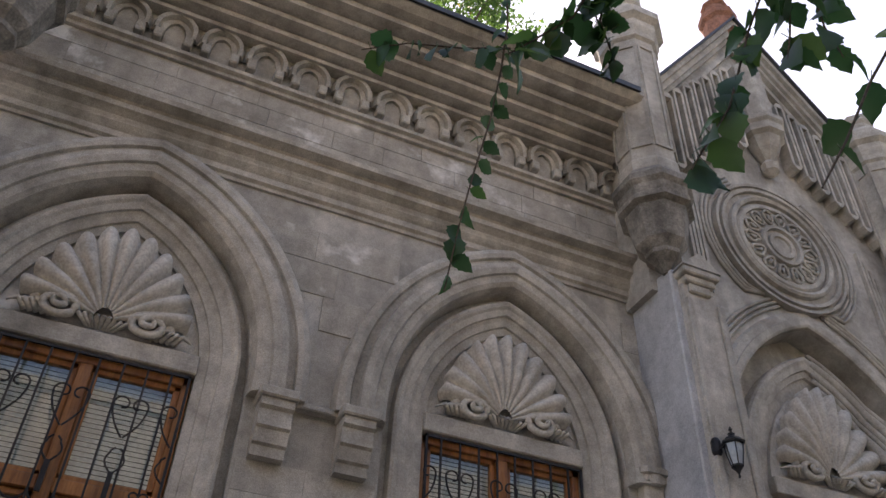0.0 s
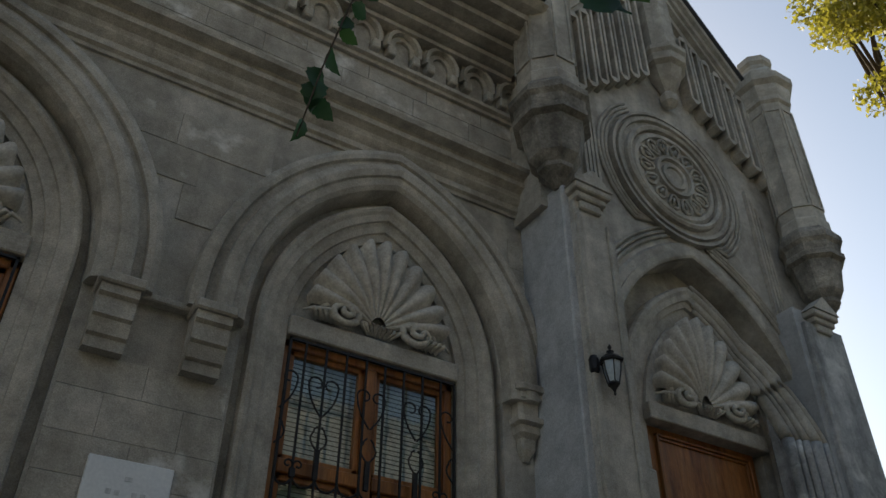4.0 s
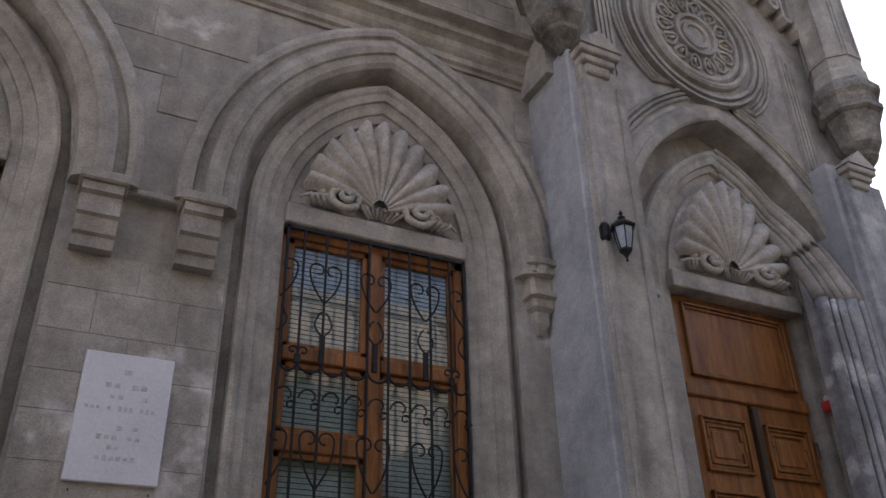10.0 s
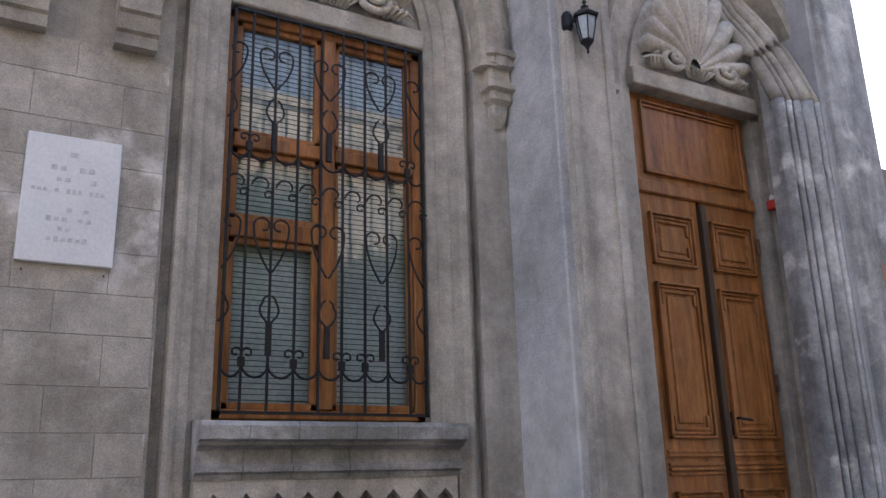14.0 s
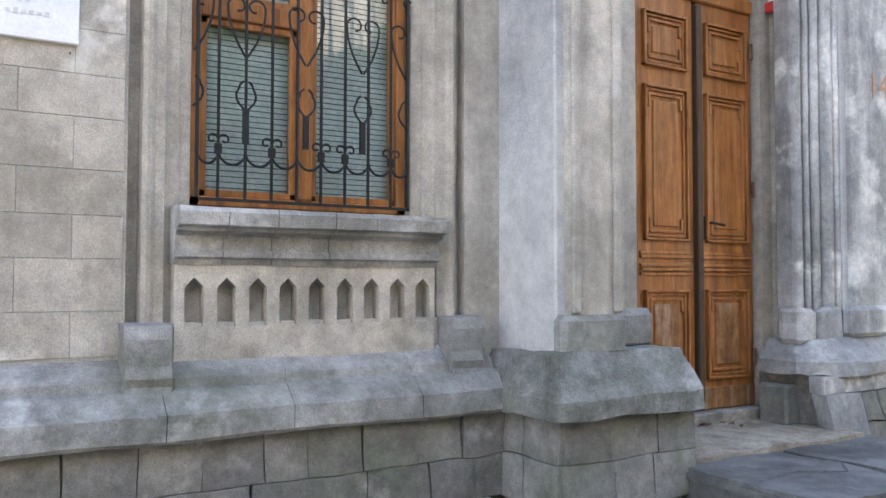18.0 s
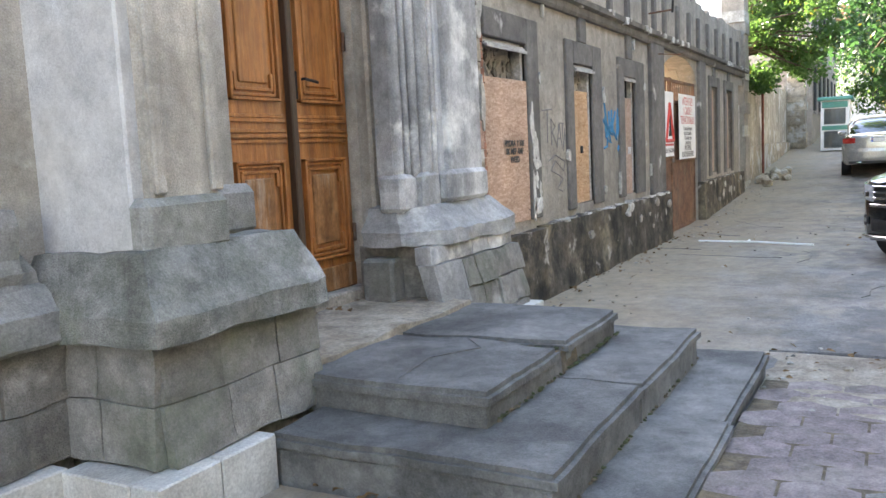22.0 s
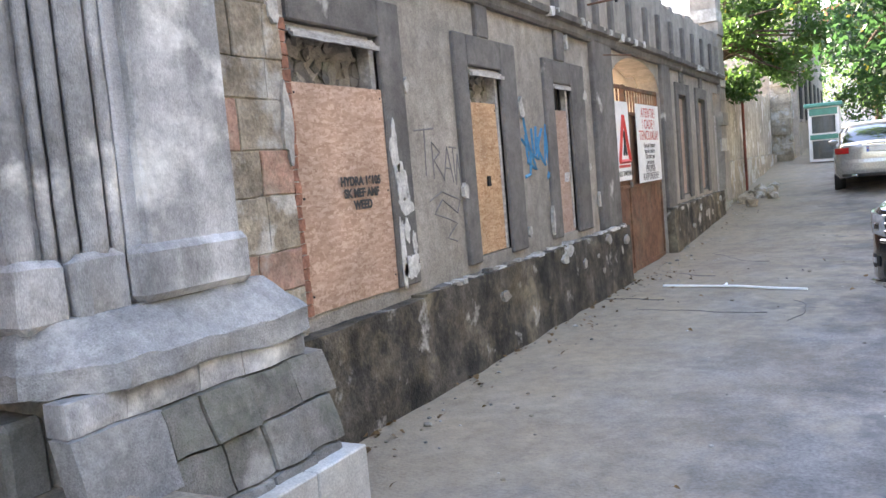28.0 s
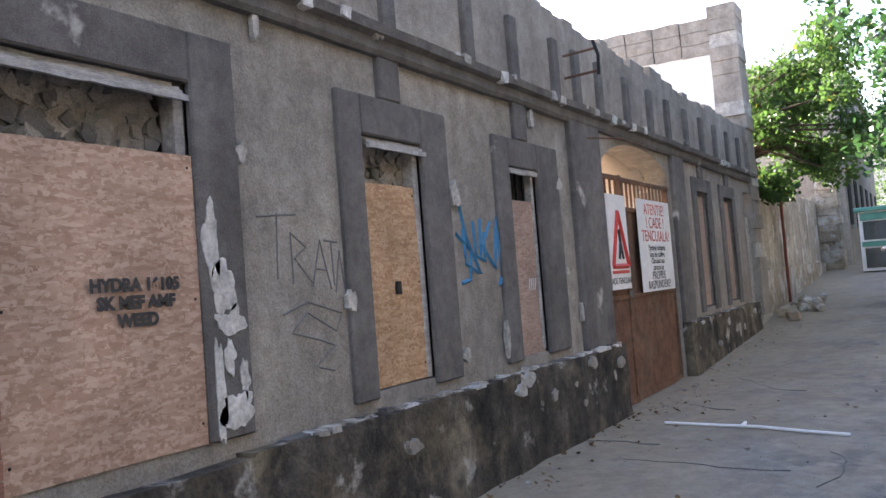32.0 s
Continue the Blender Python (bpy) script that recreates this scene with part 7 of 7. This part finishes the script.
twig([(1.62, Y0 + 0.05, 5.9), (1.60, Y0 + 0.02, 5.2), (1.55, Y0, 4.80), (1.49, Y0, 4.40), (1.41, Y0, 4.02), (1.36, Y0, 3.75), (1.31, Y0, 3.42)], 26, 0.10, 1)
twig([(1.60, Y0, 4.98), (1.35, Y0, 4.84), (1.08, Y0, 4.72), (0.88, Y0, 4.56)], 14, 0.115, 2)
twig([(1.62, Y0, 5.9), (1.4, Y0, 5.6), (1.3, Y0, 5.3)], 12, 0.12, 5)
twig([(1.62, 1.2, 4.6), (1.48, 1.3, 4.25), (1.30, 1.3, 4.0), (1.21, 1.3, 3.88)], 30, 0.12, 3)
twig([(1.62, 1.2, 4.6), (1.60, 1.3, 4.3), (1.64, 1.3, 4.08)], 24, 0.12, 4)
twig([(2.30, 0.9, 4.9), (2.12, 1.1, 4.3), (1.91, 1.1, 3.76), (1.69, 1.1, 3.38)], 26, 0.14, 6)
twig([(2.30, 0.9, 4.9), (2.35, 1.1, 4.42), (2.28, 1.1, 4.22)], 16, 0.17, 7)
twig([(2.30, 0.9, 4.9), (2.58, 1.1, 4.6), (2.62, 1.1, 4.42)], 10, 0.16, 8)
twig([(1.70, 0.1, 3.4), (1.28, 0.3, 2.66), (1.17, 0.3, 2.48), (1.09, 0.3, 2.36)], 9, 0.06, 12, 0.003)
twig([(1.62, Y0 + 0.05, 5.9), (2.2, Y0 - 0.6, 7.0), (2.8, Y0 - 1.8, 7.3)], 6, 0.12, 9, 0.010)
twig([(2.8, -0.6, 7.2), (2.5, 0.3, 5.9), (2.30, 0.9, 4.9)], 6, 0.12, 10, 0.010)
twig([(2.5, 0.3, 5.9), (1.9, 0.9, 5.2), (1.62, 1.2, 4.6)], 5, 0.10, 11, 0.008)
twig([(2.5, 0.3, 5.9), (2.1, 0.1, 4.6), (1.70, 0.1, 3.4)], 5, 0.08, 13, 0.006)

# ---- pale line and litter on the street ----
# a streak of sunlight on the ground, modelled as a thin white tube
SUN_STREAK = plain("white cord", (0.9, 0.9, 0.88), 0.5)
ln = thing("sun_streak", "thin pale strip standing for a streak of sun on the concrete", "cord", at=(14.2, 3.0, 0.0))
part("cord", tube(bmesh.new(), [(14.40, 3.86, 0.02), (14.33, 3.4, 0.02), (14.26, 3.0, 0.025), (14.12, 2.6, 0.02), (14.02, 2.26, 0.02)], 0.014, 6), SUN_STREAK, ln)
part("streak_end", tube(bmesh.new(), [(14.28, 3.15, 0.02), (14.42, 3.14, 0.03)], 0.016, 5), SUN_STREAK, ln)

# ---- stones of the plinth and walls ----
random.seed(30)
def stone(x0, x1, z0, z1, yf, batter=0.0, lean=0.0, jag=0.014, gap=0.0025, depth=0.12, material=None, axis="x", proud=0.006):
    """A squared block with uneven corners; batter lets its face run outward downwards."""
    g = lambda: random.uniform(-jag, jag)
    bm = box(bmesh.new(), x0 + gap, x1 - gap, yf, yf + depth, z0 + gap, z1 - gap)
    bmesh.ops.subdivide_edges(bm, edges=bm.edges[:], cuts=3, use_grid_fill=True)
    off = random.uniform(-proud, proud)
    for v in bm.verts:
        edge = min(v.co.x - x0, x1 - v.co.x, v.co.z - z0, z1 - v.co.z) < gap * 2
        v.co.x += lean * (v.co.z - z0)
        v.co.y += off - batter * (0.85 - v.co.z) + (0.006 if edge and v.co.y < yf + 0.01 else 0.0)
        v.co += 0.9 * jag * Vector(noise.noise_vector(v.co * 6.0))
    if axis == "y":
        for v in bm.verts:
            v.co.x, v.co.y = v.co.y, v.co.x
        bmesh.ops.reverse_faces(bm, faces=bm.faces[:])
    return part("stone_block", bm, material or RUBBLE, church)


for z0_, z1_, w in ((0.40, 0.62, 0.30), (0.62, 0.855, 0.27)):
    x = -1.0
    while x < 3.80:
        ww = min(w * random.uniform(0.75, 1.3), 3.86 - x)
        stone(x, x + ww, z0_, z1_, 4.132, 0.06, random.uniform(-0.06, 0.06))
        x += ww
for z0_, z1_, w in ((0.40, 0.635, 0.28), (0.635, 0.868, 0.30)):
    x = 3.86
    while x < 4.70:
        ww = min(w * random.uniform(0.8, 1.25), 4.78 - x)
        stone(x, x + ww, z0_, z1_, 3.655, 0.12, random.uniform(-0.06, 0.06))
        x += ww
    y = 3.66
    while y < 4.12:
        ww = min(w, 4.14 - y)
        stone(y, y + ww, z0_, z1_, 3.835, 0.06, 0.0, axis="y")
        y += ww
# battered blocks under the right pier: a pale course, a large corner stone, then leaning courses
x = 6.32
while x < 7.5:
    ww = min(random.uniform(0.22, 0.4), 7.58 - x)
    stone(x, x + ww, 0.79, 0.905, 3.895, 0.1, 0.1, material=PALE_STONE)
    x += ww
stone(6.32, 6.70, 0.50, 0.79, 3.885, 0.22, -0.04, material=PIER_BASE)
for z0_, z1_, xa in ((0.585, 0.79, 6.70), (0.37, 0.585, 6.68), (0.15, 0.37, 6.70), (-0.02, 0.15, 6.72)):
    x = xa
    while x < 7.62:
        ww = min(random.uniform(0.20, 0.32), 7.74 - x)
        stone(x, x + ww, z0_, z1_, 3.89, 0.20, -0.14, jag=0.022, gap=0.006, depth=0.2, proud=0.02)
        x += ww
part("stone_block", rough_up(B(6.27, 6.44, 4.16, 4.4, 0.54, 0.83, bevel=0.02), 0.012, 6, 2), PLINTH, church)
# moss and dirt along the step edges
MOSS = mat("green moss", (0.09, 0.10, 0.05), (0.045, 0.055, 0.025), 0.95, scale=14, fine=90, bump=1.0)
moss = tagged(new("moss"), "green moss and dirt on the edges of the steps", "moss", kind="stuff")
random.seed(17)
moss_me = []
for k in range(3):
    bm = bmesh.new()
    bmesh.ops.create_icosphere(bm, subdivisions=2, radius=1.0)
    moss_me.append(finish("moss_tuft", rough_up(bm, 0.5, 1.7 + k), MOSS if k else SOIL))
for k in range(420):
    q = random.random()
    if q < 0.45:
        x, y, z = 6.525 + random.uniform(-0.01, 0.01), random.uniform(2.80, 3.85), random.uniform(0.39, 0.50)
    elif q < 0.65:
        x, y, z = random.uniform(4.7, 6.5), 2.76, random.uniform(0.385, 0.40)
    elif q < 0.8:
        x, y, z = 6.80, random.uniform(2.4, 3.2), random.uniform(0.19, 0.26)
    elif q < 0.9:
        x, y, z = random.uniform(5.4, 5.66), random.uniform(2.77, 3.0), 0.50
    else:
        x, y, z = random.uniform(4.4, 6.8), 2.36, 0.20
    s = random.uniform(0.004, 0.013)
    ob = new("moss_tuft", random.choice(moss_me))
    ob.parent = moss
    ob.matrix_local = Matrix.LocRotScale((x, y, z), Euler((0, 0, random.uniform(0, 6))), (s * 0.8, s * 1.6, s * 0.6))

# ashlar of the nave wall
def in_arch(x, z, d=0.38):
    return any(abs(x - cx) < 1.28 and z < a.top(d)(x) for cx, a in zip(WX, arches))


meshes = {}
row, z = 0, 1.42
while z < 6.62:
    h = 0.27 if z < 5.6 else 0.19
    x = -1.02 + (0.3 if row % 2 else 0.0)
    while x < 3.9:
        w = round(random.choice((0.42, 0.52, 0.62)), 2)
        xm, x1 = x + w / 2, min(x + w, 3.92)
        bad = any(in_arch(q, zz) for q in (x, xm, x1) for zz in (z, z + h)) or 5.68 < z + h and z < 6.06
        bad = bad or any(cx - 0.90 < q < cx + 0.90 for cx in WX for q in (x, xm, x1)) and z < 4.6
        bad = bad or (3.68 < z + h and z < 4.12 and (1.0 < x1 and x < 1.86))
        if not bad and x1 - x > 0.1:
            key = (round(x1 - x, 2), h)
            if key not in meshes:
                meshes[key] = finish("ashlar_block", box(bmesh.new(), 0.0015, key[0] - 0.0015, -0.007, 0.01, 0.0015, h - 0.0015, bevel=0.002), ASHLAR)
            ob = new("ashlar_block", meshes[key])
            ob.parent = church
            ob.location = (x, FY - random.uniform(0.0, 0.003), z)
        x += w
    z += h
    row += 1

# courses between the two windows
row, z = 0, 1.22
while z < 3.62:
    h = (0.20, 0.23, 0.19)[row % 3]
    for x0, x1 in (((1.03, 1.44), (1.44, 1.87)) if row % 2 else ((1.03, 1.26), (1.26, 1.66), (1.66, 1.87))):
        key = (round(x1 - x0, 2), h)
        if key not in meshes:
            meshes[key] = finish("ashlar_block", box(bmesh.new(), 0.001, key[0] - 0.001, -0.005, 0.01, 0.001, h - 0.001, bevel=0.0015), ASHLAR)
        ob = new("ashlar_block", meshes[key])
        ob.parent = church
        ob.location = (x0, FY - random.uniform(0.0, 0.002), z)
    z += h
    row += 1

# hexagonal pavers before the steps
pav = tagged(new("pavement"), "old rose and grey hexagonal concrete pavers half covered with sand", "pavement", kind="structure")
R6 = 0.17
hexbm = bmesh.new()
prism_z(hexbm, [((R6 - 0.008) * math.cos(math.pi / 3 * k), (R6 - 0.008) * math.sin(math.pi / 3 * k)) for k in range(6)], -0.03, 0.012)
hexme = finish("paver", hexbm, PAVER)
hexgrey = hexme.copy()
hexgrey.materials[0] = PAVER_GREY
bed = bmesh.new()
nb = 24
bed_rows = [[bed.verts.new((1.5 + 5.5 * a / nb, y, gz(1.5 + 5.5 * a / nb) + 0.0205)) for y in (0.2, 2.0 if a > 11 else 4.0)] for a in range(nb + 1)]
for a, b in zip(bed_rows, bed_rows[1:]):
    bed.faces.new((a[0], b[0], b[1], a[1]))
struct("ground_bed", bed, SOIL, "dark soil in the joints between the pavers", "ground")
random.seed(12)
count = 0
for i in range(-14, 32):
    for j in range(-4, 14):
        x = 2.0 + 1.5 * R6 * i
        y = 0.1 + math.sqrt(3) * R6 * (j + 0.5 * (i % 2))
        if 1.6 < x < 6.95 and 0.3 < y < (1.92 if x > 4.15 else 3.95) and not (x > 3.6 and y > 3.45) and count < 300:
            ob = new("paver", hexme if noise.noise((x * 0.9, y * 0.9, 5)) + random.uniform(-0.15, 0.15) > 0.0 else hexgrey)
            ob.parent = pav
            ob.matrix_local = Matrix.LocRotScale((x, y, gz(x) + 0.014), Euler((random.uniform(-0.008, 0.008), random.uniform(-0.008, 0.008), 0)), None)
            count += 1

# sand, soil and small litter on the ground
def patch_sheet(name, outline, material, label, lift=0.006, cut=7):
    """A thin irregular sheet that follows the ground."""
    ob = None
    bm = bmesh.new()
    cx = sum(p[0] for p in outline) / len(outline)
    cy = sum(p[1] for p in outline) / len(outline)
    rings = []
    for q in (0.25, 0.55, 0.85, 1.0):
        ring = []
        m = len(outline) * 8
        for k in range(m):
            a, t = divmod(k, 8)
            p, r = outline[a], outline[(a + 1) % len(outline)]
            x, y = p[0] + (r[0] - p[0]) * t / 8, p[1] + (r[1] - p[1]) * t / 8
            w = 0.10 * noise.noise((x * 3, y * 3, 4)) if q == 1.0 else 0.0
            x, y = cx + (x - cx) * (q + w), cy + (y - cy) * (q + w)
            z = gz(x) + 0.014 + (lift if q < 1 else -0.012) + 0.008 * noise.noise((x * 4, y * 4, 0))
            ring.append(bm.verts.new((x, y, z)))
        rings.append(ring)
    bm.faces.new(rings[0])
    for a, b in zip(rings, rings[1:]):
        for k in range(len(a)):
            j = (k + 1) % len(a)
            bm.faces.new((a[k], a[j], b[j], b[k]))
    return struct(name, bm, material, label, "ground", smooth=True)


patch_sheet("ground_soil", [(6.3, 2.0), (7.8, 2.05), (7.85, 0.6), (7.7, -0.8), (6.6, -0.8), (6.0, 0.8)], DUST, "bare sandy soil with litter beside the steps", 0.012)
CRACK = mat("crack in concrete", (0.15, 0.145, 0.14), None, 0.95, scale=20, bump=0.2)
cr = tagged(new("ground_crack"), "thin dark cracks running through the concrete", "crack", kind="structure")
random.seed(44)
for k in range(6):
    x, y = random.uniform(8.5, 19), random.uniform(0.9, 3.9)
    a = random.uniform(-0.5, 0.5) + (math.pi / 2 if random.random() < 0.35 else 0)
    pts = []
    for q in range(random.randint(6, 14)):
        pts.append((x, y, gz(x) + 0.006))
        a += random.uniform(-0.5, 0.5)
        x, y = x + 0.16 * math.cos(a), y + 0.16 * math.sin(a)
    part("crack", tube(bmesh.new(), [(p[0], p[1], p[2] - 0.003) for p in pts], 0.0045, 4, 0.002), CRACK, cr)
part("crack", tube(bmesh.new(), [(7.82, 2.08, 0.012), (7.86, 1.6, 0.012), (7.80, 1.1, 0.012), (7.84, 0.2, 0.012)], 0.016, 5), CRACK, cr)
part("crack", tube(bmesh.new(), [(4.75, 3.2, 0.545), (5.1, 3.25, 0.545), (5.35, 3.1, 0.545), (5.58, 3.3, 0.54)], 0.003, 4), CRACK, steps)
dry_leaf = finish("dry_leaf", one_leaf(1.0, 0.5), mat("dry brown leaf", (0.20, 0.12, 0.05), (0.10, 0.06, 0.03), 0.8, scale=20, bump=0.2), True)
litter = tagged(new("leaf_litter"), "dry fallen leaves and crumbs along the steps and wall", "litter", kind="stuff")
for k in range(260):
    zone = random.random()
    if zone < 0.30:
        x, y, z = random.uniform(7.0, 7.9), random.uniform(0.7, 2.1), None
    elif zone < 0.55:
        x, y, z = random.uniform(8, 16), 4.36 - abs(random.gauss(0, 0.3)), None
    elif zone < 0.60:
        x, y, z = random.uniform(8, 17), random.uniform(1, 4), None
    elif zone < 0.75:
        x, y, z = random.uniform(7.8, 22), 4.36 - abs(random.gauss(0, 0.12)), None
    elif zone < 0.86:
        x, y, z = random.uniform(4.9, 6.4), 4.47 - abs(random.gauss(0, 0.07)), 0.575
    elif zone < 0.94:
        x, y, z = random.uniform(5.42, 5.62), random.uniform(2.78, 3.05), 0.50
    else:
        x, y, z = random.uniform(4.3, 4.5), random.uniform(3.0, 3.4), 0.20
    ob = new("dry_leaf", dry_leaf)
    ob.parent = litter
    s = random.uniform(0.025, 0.07)
    ob.matrix_local = Matrix.LocRotScale((x, y, (gz(x) + 0.022) if z is None else z), Euler((random.uniform(-0.4, 0.4), random.uniform(-0.3, 0.3), random.uniform(0, 6.28))), (s, s, s))

# crumbs of plaster and pebbles on the ground
pebble_meshes = []
for k in range(4):
    bm = bmesh.new()
    bmesh.ops.create_icosphere(bm, subdivisions=1, radius=1.0)
    rough_up(bm, 0.35, 1.3 + 0.4 * k)
    for v in bm.verts:
        v.co.z *= 0.55
    pebble_meshes.append(finish("pebble", bm, (RUBBLE, LIME_DULL, CONCRETE, DUST)[k]))
peb = tagged(new("pebbles"), "pebbles and crumbs of plaster strewn over the street", "pebbles", kind="stuff")
random.seed(91)
for k in range(420):
    q = random.random()
    if q < 0.45:
        x, y = random.uniform(7.9, 23), 4.36 - abs(random.gauss(0, 0.28))
        z = gz(x)
    elif q < 0.75:
        x, y = random.uniform(6.3, 7.8), random.uniform(-0.5, 2.0)
        z = gz(x) + 0.02
    else:
        x, y = random.uniform(8, 20), random.uniform(0.8, 4.0)
        z = gz(x)
    s = random.uniform(0.006, 0.018) * (2.0 if random.random() < 0.06 else 1.0)
    ob = new("pebble", random.choice(pebble_meshes))
    ob.parent = peb
    ob.matrix_local = Matrix.LocRotScale((x, y, z + 0.3 * s), Euler((0, 0, random.uniform(0, 6.28))), (s, s, s))
